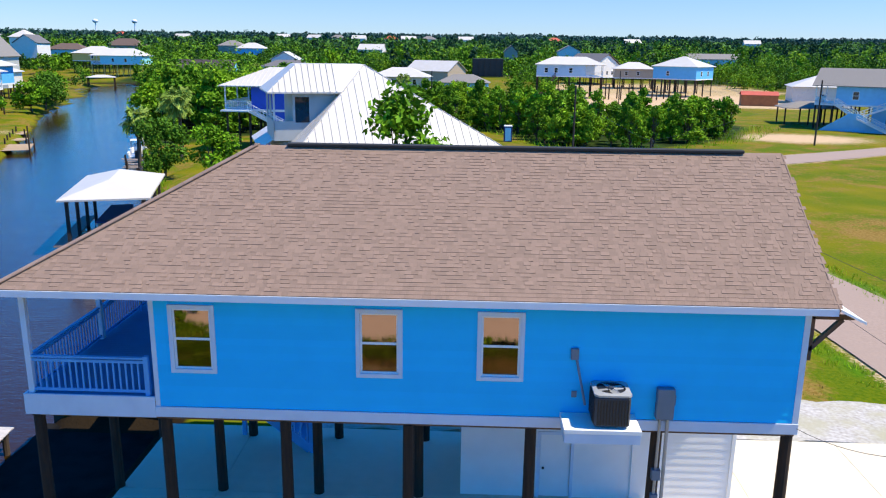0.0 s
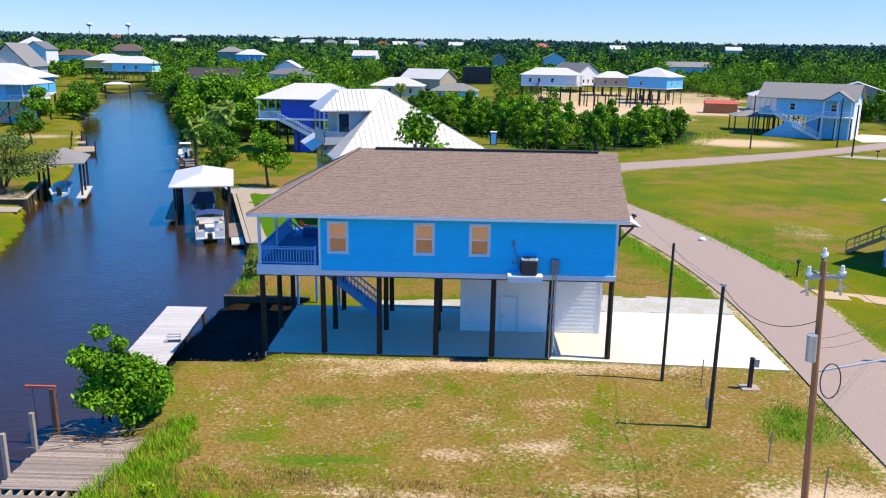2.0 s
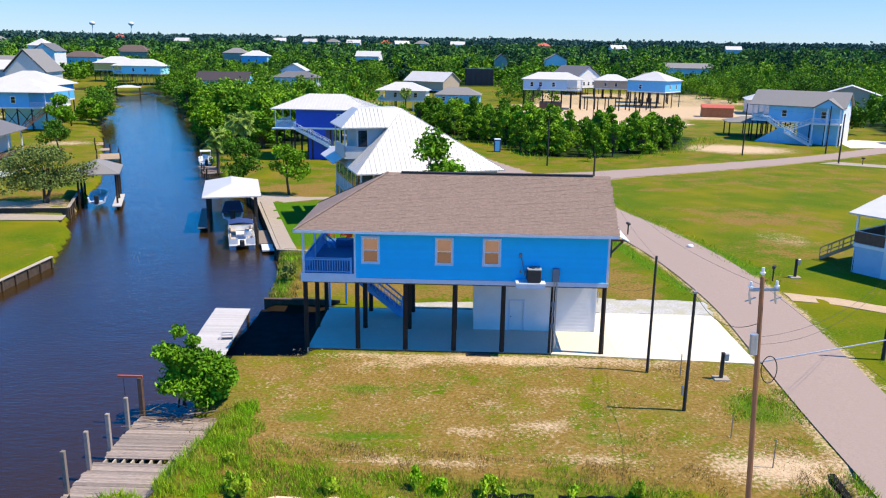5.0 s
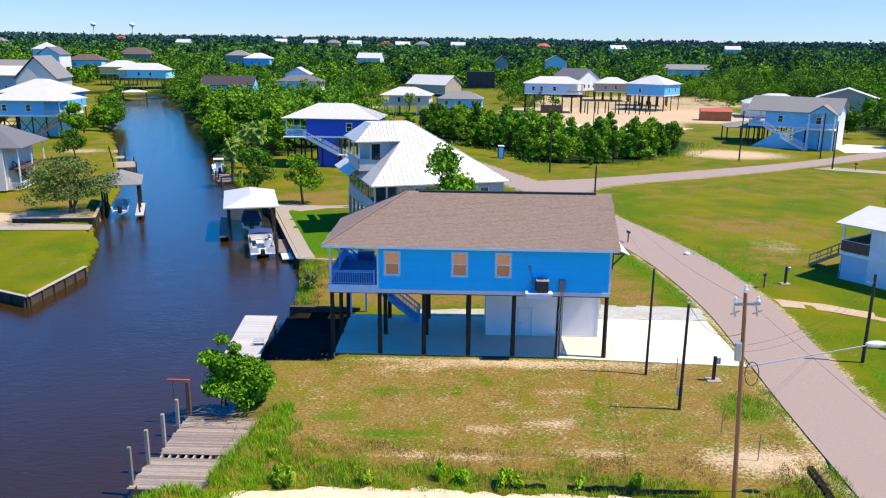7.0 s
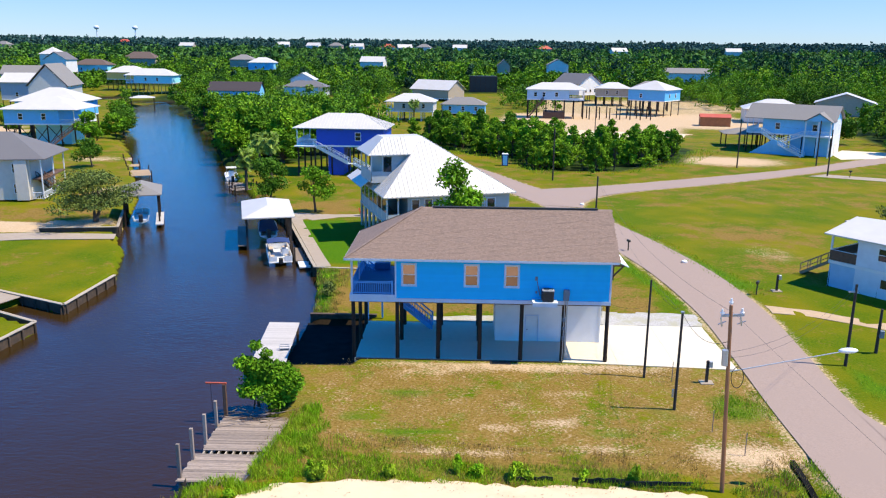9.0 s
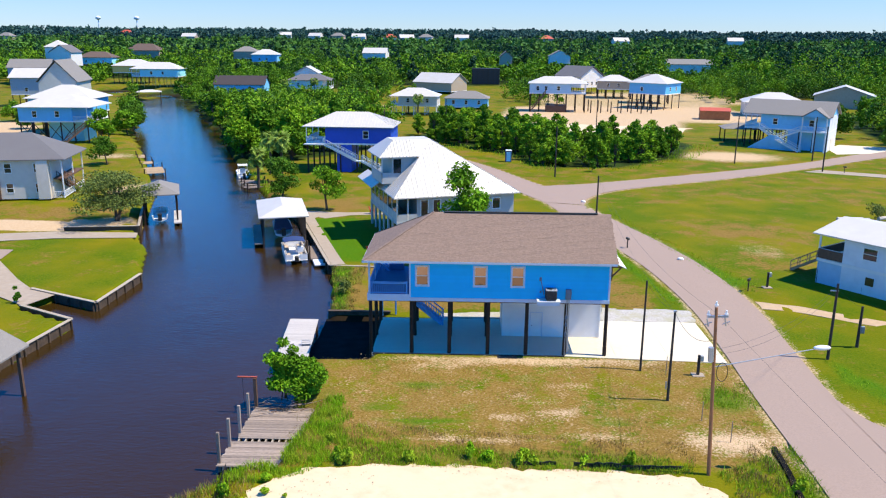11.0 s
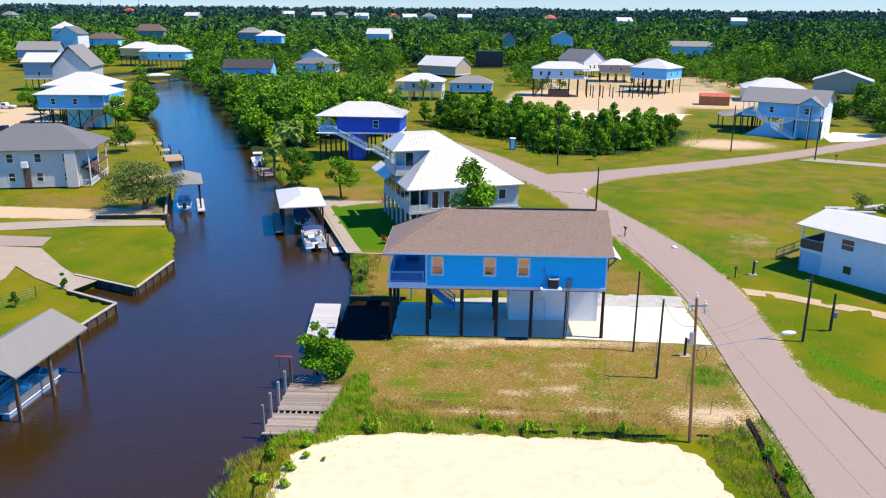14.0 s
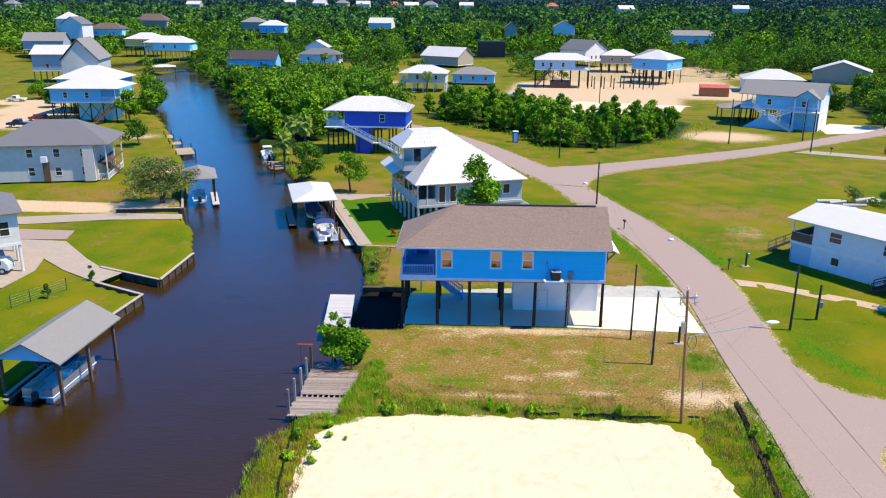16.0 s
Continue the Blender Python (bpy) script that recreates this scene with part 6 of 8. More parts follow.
bh = boathouse(-34.4, 40.2, 16, 5.4, 10.6, 2.9, 0.9, "hip", metal_roof, "boathouse with pale metal roof on dark timber posts", 4, dark_pole)
part("side_deck", B(-3.6, -2.6, -5, 5.5, -0.5, -0.38), grey_wood, bh)
gb = boathouse(-44.8, -10.6, -4, 5.0, 8.6, 2.7, 1.5, "gable_y", shingle_light, "grey-shingled boat shelter with blue gable over the canal", 3, brown_wood)
for yy in (-4.25, 4.15):
    bm = bmesh.new()
    f = poly(bm, [(-2.5, yy, 2.7), (2.5, yy, 2.7), (0, yy, 4.08)])
    r = bmesh.ops.extrude_face_region(bm, geom=[f])
    bmesh.ops.translate(bm, vec=(0, 0.1, 0), verts=[v for v in r["geom"] if isinstance(v, bmesh.types.BMVert)])
    bmesh.ops.recalc_face_normals(bm, faces=bm.faces)
    part("gable", bm, midblue, gb, "blue gable end")
part("deck", B(-3.6, -1.7, -4.8, 4, -0.5, -0.38), grey_wood, gb)
boathouse(-139, 262, 20, 9, 6, 2.6, 0.8, "hip", metal_roof, "low white-roofed boathouse at the canal bend", 3)
jb = boathouse(-53.6, 49.6, 20, 4.6, 7.4, 3.2, 1.2, "hip", shingle_light, "grey-shingled boathouse on timber posts", 3)
part("dock", B(1.6, 2.6, -5.2, 3, -0.6, -0.45), pale_wood, jb)
for px, py, w_, d_, rr in ((-69.5, 87.5, 3.6, 7.5, 25), (-74.5, 96.5, 2.4, 3.6, 25), (-79.0, 105, 1.6, 5, 25)):
    t = thing("canal_dock", pose(px, py, 0, 0, 0, rr), "small plank dock on the canal edge", "dock", "small docks")
    for i in range(int(d_ / 0.3)):
        part("plank", B(-w_ / 2, w_ / 2, -d_ / 2 + i * 0.3, -d_ / 2 + i * 0.3 + 0.28, -0.4, -0.34), tan_wood, t)
    for sx in (-1, 1):
        for sy in (-1, 1):
            part("support_post", cone(bmesh.new(), (sx * w_ / 2, sy * d_ / 2, -2), (sx * w_ / 2, sy * d_ / 2, 0.5), 0.12, 0.11, 7), pile_wood, t)
t = thing("old_pier", pose(-47.3, 76, 0, 0, 0, 25), "broken old timber pier with leaning boards", "pier")
for i in range(16):
    r = random.Random(i)
    bm = box(bmesh.new(), -2.2, 2.0, -0.13, 0.13, -0.03, 0.03, pose(r.uniform(-.4, .4), -4 + i * 0.5, -0.5 + r.uniform(-.15, .1), r.uniform(-6, 6), r.uniform(-4, 4), r.uniform(-8, 8)))
    part("plank", bm, grey_wood, t)
for i in range(6):
    part("support_post", cone(bmesh.new(), (-2 + (i % 2) * 4, -4 + 3 * (i // 2), -2), (-2 + (i % 2) * 4, -4 + 3 * (i // 2), 0.3), 0.13, 0.12, 7), pile_wood, t)

def hull(bm, L, W, H, bow=0.35):
    """A boat hull: sections from stern to bow, with the deck inset."""
    rows = []
    n = 9
    for i in range(n):
        t = i / (n - 1)
        k = 1 if t < 1 - bow else math.sqrt(max(0.0, 1 - ((t - (1 - bow)) / bow) ** 2))
        w = W / 2 * max(k, 0.03)
        y = -L / 2 + L * t
        z = 0.25 * H * max(0, t - 0.5)
        rows.append([bm.verts.new(p) for p in ((-w, y, H + z), (-w * 0.85, y, 0.35 * H), (0, y, 0.0), (w * 0.85, y, 0.35 * H), (w, y, H + z), (w * 0.85, y, H + z - 0.02), (w * 0.75, y, 0.5 * H), (-w * 0.75, y, 0.5 * H), (-w * 0.85, y, H + z - 0.02))])
    for a, b in zip(rows, rows[1:]):
        for i in range(9):
            j = (i + 1) % 9
            bm.faces.new((a[i], a[j], b[j], b[i]))
    bm.faces.new(rows[0])
    bmesh.ops.recalc_face_normals(bm, faces=bm.faces)
    return bm

def pontoon(m, canvas, label, fence=alu):
    t = thing("pontoon_boat", m, label, "boat", "moored boats")
    for s in (-1, 1):
        bm = cone(bmesh.new(), (s * 0.9, -3.2, 0.05), (s * 0.9, 2.6, 0.05), 0.32, 0.32, 14)
        cone(bm, (s * 0.9, 2.6, 0.05), (s * 0.9, 3.4, 0.25), 0.32, 0.06, 14)
        part("tube", bm, alu, t)
    part("deck", B(-1.25, 1.25, -3.3, 3.1, 0.36, 0.46, 0.02), hull_white, t)
    for a, b in (((-1.22, -3.2), (-1.22, 2.9)), ((1.22, -3.2), (1.22, 2.9)), ((-1.22, 2.9), (1.22, 2.9)), ((-1.22, -3.2), (-0.4, -3.2)), ((0.4, -3.2), (1.22, -3.2))):
        bm = bmesh.new()
        beam(bm, (*a, 0.78), (*b, 0.78), 0.04, 0.5)
        beam(bm, (*a, 1.08), (*b, 1.08), 0.05, 0.05)
        part("fence_panel", bm, fence, t)
    for x0, x1, y0, y1 in ((-1.15, -0.55, -2.9, -1.2), (0.55, 1.15, -2.9, -1.2), (-1.15, -0.5, 1.0, 2.7), (0.5, 1.15, 1.0, 2.7)):
        bm = box(bmesh.new(), x0, x1, y0, y1, 0.46, 0.82, None, 0.05)
        s = part("bench", bm, seat_tan, t)
        xb = x0 if x0 < 0 else x1 - 0.15
        part("back_cushion", box(bmesh.new(), xb, xb + 0.15, y0, y1, 0.8, 1.2, None, 0.05), seat_tan, s)
    part("console", box(bmesh.new(), 0.35, 1.1, -0.6, 0.0, 0.46, 1.3, None, 0.06), hull_white, t)
    bm = bmesh.new()
    for i in range(6):
        a, b = -1.2 + 0.4 * i, -0.8 + 0.4 * i
        za, zb = 2.25 - 0.12 * a * a, 2.25 - 0.12 * b * b
        prism(bm, [(a, -1.2, za), (b, -1.2, zb), (b, 1.0, zb), (a, 1.0, za)], 0.03)
    bmesh.ops.remove_doubles(bm, verts=bm.verts, dist=0.001)
    part("bimini", bm, canvas, t, "dark canvas sun top")
    bm = bmesh.new()
    for s in (-1, 1):
        cone(bm, (s * 1.2, -1.2, 2.08), (s * 1.2, 0, 1.05), 0.025, 0.025, 6)
        cone(bm, (s * 1.2, 1.0, 2.08), (s * 1.2, 0, 1.05), 0.025, 0.025, 6)
    part("bimini_frame", bm, alu, t)
    bm = box(bmesh.new(), -0.22, 0.22, -3.75, -3.3, 0.3, 1.0, None, 0.08)
    part("outboard", bm, black_metal, t)
pontoon(pose(-31.0, 31.2, -1.02, 0, 0, 17), navy_canvas, "pontoon boat with white fence, tan seats and navy sun top", hull_white)
pontoon(pose(-44.7, -11.2, -0.95, 0, 0, -4), navy_canvas, "silver pontoon boat under the grey boat shelter")
def motorboat(m, L, W, label, canvas=None, cabin=True):
    t = thing("motorboat", m, label, "boat", "moored boats")
    part("hull", hull(bmesh.new(), L, W, 1.0), hull_white, t)
    if cabin:
        part("console", box(bmesh.new(), -0.5, 0.5, -0.7, 0.3, 0.5, 1.7, None, 0.08), hull_white, t)
        part("hardtop", box(bmesh.new(), -0.9, 0.9, -1.3, 0.7, 2.3, 2.4, None, 0.04), hull_white, t)
        bm = bmesh.new()
        for sx in (-.8, .8):
            for sy in (-1.1, .5):
                cone(bm, (sx, sy, 0.9), (sx, sy, 2.3), 0.03, 0.03, 6)
        part("frame", bm, alu, t)
        part("windscreen", box(bmesh.new(), -0.5, 0.5, 0.32, 0.36, 1.2, 1.8), window_dark, t)
    if canvas:
        bm = bmesh.new()
        prism(bm, [(-W / 2, -L / 2, 1.1), (W / 2, -L / 2, 1.1), (W * 0.35, L * 0.3, 1.35), (-W * 0.35, L * 0.3, 1.35)], 0.1)
        bmesh.ops.recalc_face_normals(bm, faces=bm.faces)
        part("cover", bm, canvas, t, "dark boat cover")
    part("outboard", box(bmesh.new(), -0.25, 0.25, -L / 2 - 0.5, -L / 2, 0.3, 1.3, None, 0.08), black_metal, t)
motorboat(pose(-52.4, 86.5, -1.3, 0, 0, 20), 6.5, 2.4, "white centre-console motorboat moored at the bank")
motorboat(pose(-34.5, 40.5, -0.3, 0, 0, 16), 6.6, 2.3, "motorboat on a lift under the boathouse", navy_canvas, False)
motorboat(pose(-53.4, 48.6, -0.6, 0, 0, 20), 5.5, 2.1, "white motorboat under the grey boathouse", None, False)

# floating docks along the neighbour's bulkhead
t = thing("floating_dock", pose(-28.6, 31.5, 0, 0, 0, 17), "grey floating dock beside the pontoon boat", "dock", "small docks")
part("deck", B(-0.75, 0.75, -2.6, 3.2, -0.75, -0.55, 0.03), grey_wood, t)
for sy in (-2.4, 0.3, 3.0):
    part("support_post", cone(bmesh.new(), (-0.85, sy, -2), (-0.85, sy, 0.9), 0.11, 0.1, 8), bulk, t)
part("gangway", B(-0.6, 0.6, -5.0, -2.7, -0.8, -0.62, 0.02), hull_white, t, "white floating platform")
tagged(new("bulkhead_walk", mesh_of(sheet([(-25.5, 24.6), (-24.0, 24.7), (-25.2, 28), (-31.3, 46.3), (-27, 49.3), (-20, 50.5), (-20, 52), (-28, 51), (-36, 52), (-33.0, 47)], 0.035, 0.1), "bulkhead_walk", old_concrete)), "concrete walk along the neighbour's bulkhead", "path", kind="structure")

# ---- vehicles and yard things ----
def vehicle(m, body_mat, label, kind="pickup", category="truck"):
    t = thing("car" if kind == "car" else "pickup_truck", m, label, category, "parked vehicles")
    if kind == "pickup":
        prof = [(-2.7, 0.45), (-2.7, 1.0), (-0.6, 1.02), (-0.5, 1.75), (0.75, 1.75), (1.35, 1.08), (2.6, 0.95), (2.7, 0.45)]
    else:
        prof = [(-2.3, 0.4), (-2.3, 1.0), (-1.9, 1.6), (0.3, 1.65), (1.1, 1.05), (2.2, 0.9), (2.3, 0.4)]
    bm = bmesh.new()
    f = poly(bm, [(-0.9, y, z) for y, z in prof])
    r = bmesh.ops.extrude_face_region(bm, geom=[f])
    bmesh.ops.translate(bm, vec=(1.8, 0, 0), verts=[v for v in r["geom"] if isinstance(v, bmesh.types.BMVert)])
    bmesh.ops.recalc_face_normals(bm, faces=bm.faces)
    bmesh.ops.bevel(bm, geom=bm.edges[:], offset=0.06, segments=1, affect="EDGES")
    part("body", bm, body_mat, t)
    part("side_glass", B(-0.92, 0.92, -0.4 if kind == "pickup" else -1.6, 0.6, 1.12, 1.6), window_dark, t)
    for sx in (-0.85, 0.85):
        for sy in (-1.6, 1.6):
            wh = part("wheel", cone(bmesh.new(), (sx - 0.1, sy, 0.36), (sx + 0.1, sy, 0.36), 0.36, 0.36, 14), tyre, t)
            part("rim", cone(bmesh.new(), (sx * 1.13 - 0.01, sy, 0.36), (sx * 1.13 + 0.02, sy, 0.36), 0.2, 0.2, 10), galv, wh)
navy_paint, white_paint2 = paint("navy_car", (0.02, 0.03, 0.09), 0.25), paint("white_car", (0.75, 0.75, 0.75), 0.25)
vehicle(pose(-118.5, 124.0, 0.02, 0, 0, 80), red_paint, "red car parked on bare earth", "car", "car")
vehicle(pose(-113.8, 121.5, 0.02, 0, 0, 100), paint("black_car", (0.02, 0.02, 0.022), 0.25), "black car parked on bare earth", "car", "car")
vehicle(pose(-118, 114.5, 0.02, 0, 0, 95), navy_paint, "navy pickup parked on bare earth")
vehicle(pose(-145, 161.6, 0.02, 0, 0, 92), white_paint2, "white pickup parked beside the road")
vehicle(pose(-64.5, 12.5, -0.14, 0, 0, 100), paint("pale_jeep", (0.55, 0.62, 0.60), 0.3), "pale jeep parked under the cream house", "car", "car")
vehicle(pose(2, 186, 0.02, 0, 0, 70), white_paint2, "white car parked beside the thicket", "car", "car")

def adirondack(m):
    t = thing("garden_chair", m, "red slatted garden chair on the lawn", "chair", "red garden chairs")
    part("seat", box(bmesh.new(), -0.3, 0.3, -0.3, 0.3, -0.02, 0.02, pose(0, 0, 0.38, 8)), red_paint, t)
    for i in range(5):
        part("back_slat", box(bmesh.new(), -0.05, 0.05, -0.015, 0.015, 0, 0.75, pose(-0.24 + 0.12 * i, 0.3, 0.36, -20)), red_paint, t)
    for sx in (-.32, .32):
        part("arm", B(sx - .06, sx + .06, -0.35, 0.3, 0.58, 0.61), red_paint, t)
        for sy in (-.3, .28):
            part("leg", B(sx - .03, sx + .03, sy - .03, sy + .03, 0, 0.58), red_paint, t)
for x, y, r in ((-21.6, 28.6, 140), (-20.3, 29.3, 190), (-19.8, 28.2, 220), (-24.0, 50.4, 90)):
    adirondack(pose(x, y, 0.05, 0, 0, r))
t = thing("chair", pose(1.0, 10.4, 0.06, 0, 0, 30), "grey slatted folding chair lying on the gravel", "chair")
part("seat", box(bmesh.new(), -.3, .3, -.3, .3, 0.3, 0.33), galv, t)
for i in range(5):
    part("slat", box(bmesh.new(), -.3, .3, 0, 0.03, 0.4 + .13 * i, 0.48 + .13 * i, pose(0, 0.28, 0, -20)), dark_pole, t)
for sx in (-.27, .27):
    part("leg", B(sx - .02, sx + .02, -.28, -.24, 0, 0.8), galv, t)
    part("leg", B(sx - .02, sx + .02, .24, .28, 0, 0.8), galv, t)
for x, y, c in ((6.9, 60.6, white_wall), (13.2, 28.5, hull_white)):
    bm = bmesh.new()
    bmesh.ops.create_icosphere(bm, subdivisions=2, radius=0.3, matrix=Matrix.Diagonal((1.2, 0.8, 0.7, 1)))
    for v in bm.verts:
        v.co *= 1 + 0.25 * noise.noise(v.co * 4)
    ob = new("bag", mesh_of(bm, "bag", c))
    ob.location = (x, y, 0.15)
    tagged(ob, "white bag lying on the grass", "bag", "bags")
t = thing("portable_toilet", pose(-2.5, 101, 0), "blue portable toilet at the edge of the thicket", "toilet")
part("body", box(bmesh.new(), -.6, .6, -.6, .6, 0, 2.2, None, 0.04), navy_canvas, t)
part("roof", box(bmesh.new(), -.62, .62, -.62, .62, 2.2, 2.4, None, 0.08), whitep, t)
part("door", B(-.42, .42, -.63, -.6, 0.15, 2.05), midblue, t)
# black silt fence along the sand lot
t = thing("silt_fence", pose(0, 0, 0), "low sagging black silt fence along the sand lot", "fence")
rr = random.Random(4)
for a, b, yy in ((-7.5, -5.6, -16.4), (-4.6, -1.9, -16.45), (-1.9, 1.6, -16.6)):
    part("fabric", ribbon(bmesh.new(), [(a + (b - a) * i / 10, yy + rr.uniform(-.07, .07), rr.uniform(-.08, 0.0)) for i in range(11)], 0.3), black_metal, t)
part("fabric", ribbon(bmesh.new(), [(-24.4 + 0.09 * i + rr.uniform(-.08, .08), -17.5 - i * 1.0, -0.35) for i in range(18)], 0.7, 0.05), black_metal, t)
t = thing("wire_fence", pose(-56.5, 2.5, -0.2, 0, 0, 62), "low green wire fence on the lawn", "fence")
for i in range(4):
    part("post", B(i * 2 - .03, i * 2 + .03, -.03, .03, 0, 1.3), dark_pole, t)
bm = bmesh.new()
for k in range(5):
    beam(bm, (0, 0, 0.2 + 0.25 * k), (6, 0, 0.2 + 0.25 * k), 0.012, 0.012)
part("wire", bm, galv, t)
t = thing("log_heap", pose(44, 48, 0, 0, 0, 10), "pile of pale cut logs and brush in the field", "log pile")
for i in range(9):
    r = random.Random(i)
    p = (r.uniform(-6, 6), r.uniform(-2, 2), 0.25 + 0.3 * (i % 2))
    part("log", cone(bmesh.new(), p, (p[0] + r.uniform(2, 4), p[1] + r.uniform(-.8, .8), p[2] + r.uniform(-.1, .2)), 0.28, 0.22, 9), pale_wood, t)

# ---- trees ----
def tree_thing(name, m, label, height, radius, nleaf, leaf_size, mat, seed, trunk_h=0.35, lobes=9, group="", flat=0.75, stems=1, trunk_r=None, lobe=(0.28, 0.5)):
    """A tree: tapered trunk and limbs, and a crown of many leaves in uneven lobes."""
    rng = np.random.default_rng(seed)
    t = thing(name, m, label, name, group)
    bm = bmesh.new()
    th = height * trunk_h
    tr = trunk_r or height * 0.022 + 0.04
    C = []
    for s in range(stems):
        base = Vector((rng.uniform(-.25, .25) * (stems > 1), rng.uniform(-.25, .25) * (stems > 1), -0.15))
        top = Vector((rng.uniform(-.12, .12) * radius, rng.uniform(-.12, .12) * radius, th))
        cone(bm, base, top, tr, tr * 0.7, 8)
        for k in range(max(3, lobes // stems)):
            a = rng.uniform(0, 2 * math.pi)
            rad = radius * rng.uniform(0.15, 0.72)
            hh = th + (height - th) * rng.uniform(0.12, 0.82)
            if hh > height * 0.7:
                rad *= 0.6
            c = Vector((math.cos(a) * rad, math.sin(a) * rad, hh))
            mid = top.lerp(c, 0.5) + Vector((0, 0, -0.06 * radius))
            cone(bm, top, mid, tr * 0.5, tr * 0.32, 6)
            cone(bm, mid, c, tr * 0.32, tr * 0.12, 5)
            C.append((c, radius * rng.uniform(*lobe)))
    part("trunk", bm, bark, t)
    C.append((Vector((0, 0, height * 0.88)), radius * 0.3))
    w = np.array([r ** 2 for _, r in C])
    pick = rng.choice(len(C), nleaf, p=w / w.sum())
    d = rng.normal(size=(nleaf, 3))
    d /= np.linalg.norm(d, axis=1)[:, None]
    rr = rng.uniform(0.35, 1.0, nleaf) ** 0.5 * rng.choice([0.8, 1.0, 1.12], nleaf)
    cen = np.array([tuple(c) for c, _ in C])[pick]
    rad = np.array([r for _, r in C])[pick]
    p = cen + d * (rad * rr)[:, None] * (1, 1, flat)
    p[:, 2] = np.maximum(p[:, 2], 0.12)
    crown = new("crown", leaves("crown", p, leaf_size, mat, rng, out=d))
    crown.parent = t
    return t

tree_thing("tree", pose(-11.5, 24.0, 0), "leafy broad young oak tree between the two houses", 12.2, 3.5, 4600, 0.20, leaf, 11, 0.3, 18, trunk_r=0.2)
tree_thing("tree", pose(-30.8, 52.6, 0), "small leafy tree with a slim trunk on the lawn", 6.6, 2.7, 2600, 0.17, leaf, 12, 0.35, 9)
tree_thing("tree", pose(-39.5, 62.5, 0), "dense dark green bushy tree by the canal", 6.2, 3.0, 4200, 0.18, leaf_dark, 13, 0.15, 12)
tree_thing("tree", pose(-57.0, 43.0, 0.2), "wide spreading olive green live oak on the bank", 6.6, 7.0, 9000, 0.15, leaf_olive, 14, 0.3, 34, flat=0.42, stems=4, trunk_r=0.2, lobe=(0.16, 0.34))
tree_thing("tree", pose(-80.5, 92.5, 0), "small round tree on the lawn by the canal", 5.4, 3.2, 2600, 0.2, leaf_dark, 15, 0.3, 9)
for i, (x, y, h, r) in enumerate([(-95.5, 124, 8, 3.4), (-99, 150, 7, 4.5), (-97, 141, 6, 3.5), (-103, 160, 7, 4.5), (-108, 171, 7, 5), (-128, 150, 6, 4), (-141, 168, 6, 4)]):
    tree_thing("tree", pose(x, y, 0), "leafy green tree on the canal bank", h, r, 2200, 0.3, (leaf, leaf_dark)[i % 2], 30 + i, 0.2, 9, "trees on the far bank")
# added beyond the view's edge for the shadow it throws on the grass
tree_thing("tree", pose(32.5, 4.6, 0), "full green tree mostly out of view, added for its shadow", 8.0, 3.0, 3600, 0.18, leaf_dark, 16, 0.3, 12)
for i, (x, y, h, r) in enumerate([(88, 127, 9, 5), (95, 134, 9, 5), (101, 140, 10, 5), (83, 148, 9, 4.5), (110, 146, 9, 5)]):
    tree_thing("tree", pose(x, y, 0), "full round green tree beside the blue house", h, r, 2400, 0.34, leaf_dark, 50 + i, 0.2, 10, "trees beside the field")
tree_thing("bush", pose(-23.3, -7.6, -0.3), "slender bright leafy bush beside the old dock", 4.6, 1.5, 4600, 0.12, leaf, 17, 0.12, 20, stems=3, trunk_r=0.06)
tree_thing("bush", pose(-22.4, -7.9, -0.3), "broad leafy bush beside the old dock", 3.0, 2.2, 6600, 0.12, leaf, 19, 0.1, 22, stems=4, trunk_r=0.06)
tree_thing("bush", pose(-21.7, -7.4, -0.1), "low leafy bush on the lawn edge", 2.0, 1.5, 2600, 0.12, leaf, 18, 0.1, 8, stems=3, trunk_r=0.05)
for i, (x, y, h, r, mt) in enumerate([(-52.5, 10.8, 1.7, 0.5, leaf_dark), (-54.5, 5.5, 1.5, 0.5, leaf_dark), (45.5, 50.5, 2.2, 2.2, leaf_olive), (49, 48.5, 2.0, 2.2, leaf_dark), (52, 50, 2.4, 2.4, leaf_dark), (12.6, 90, 2.0, 0.9, leaf_dark), (-22.6, 14.5, 1.4, 0.9, leaf_olive)]):
    tree_thing("shrub", pose(x, y, -0.2 if x < -30 else 0), "small green shrub growing in the grass", h, r, 700, 0.13, mt, 70 + i, 0.15, 6, "garden shrubs", trunk_r=0.03)
base_w = tree_thing("weed", pose(-9.4, -16.0, 0), "rank green weed clump beside the sand lot", 0.6, 0.6, 420, 0.10, grass_blade, 90, 0.1, 6, "weed clumps", trunk_r=0.012)
rw = random.Random(8)
for x, y in [(-7.6, -16.0), (-6.9, -16.2), (-14.2, -16.3), (-3.9, -16.1), (-1.2, -16.2), (-10.6, -15.6), (7.6, -18.5), (7.9, -20.5), (-19, -14.0), (-23.6, -20.5), (-24.0, -22.8), (-18.3, -16.3), (-17.6, -16.6), (-7.3, -15.4)]:
    copy_thing(base_w, pose(x, y, 0, 0, 0, rw.uniform(0, 360)) @ Matrix.Diagonal((rw.uniform(0.5, 1.4), rw.uniform(0.5, 1.2), rw.uniform(0.6, 1.5), 1)))

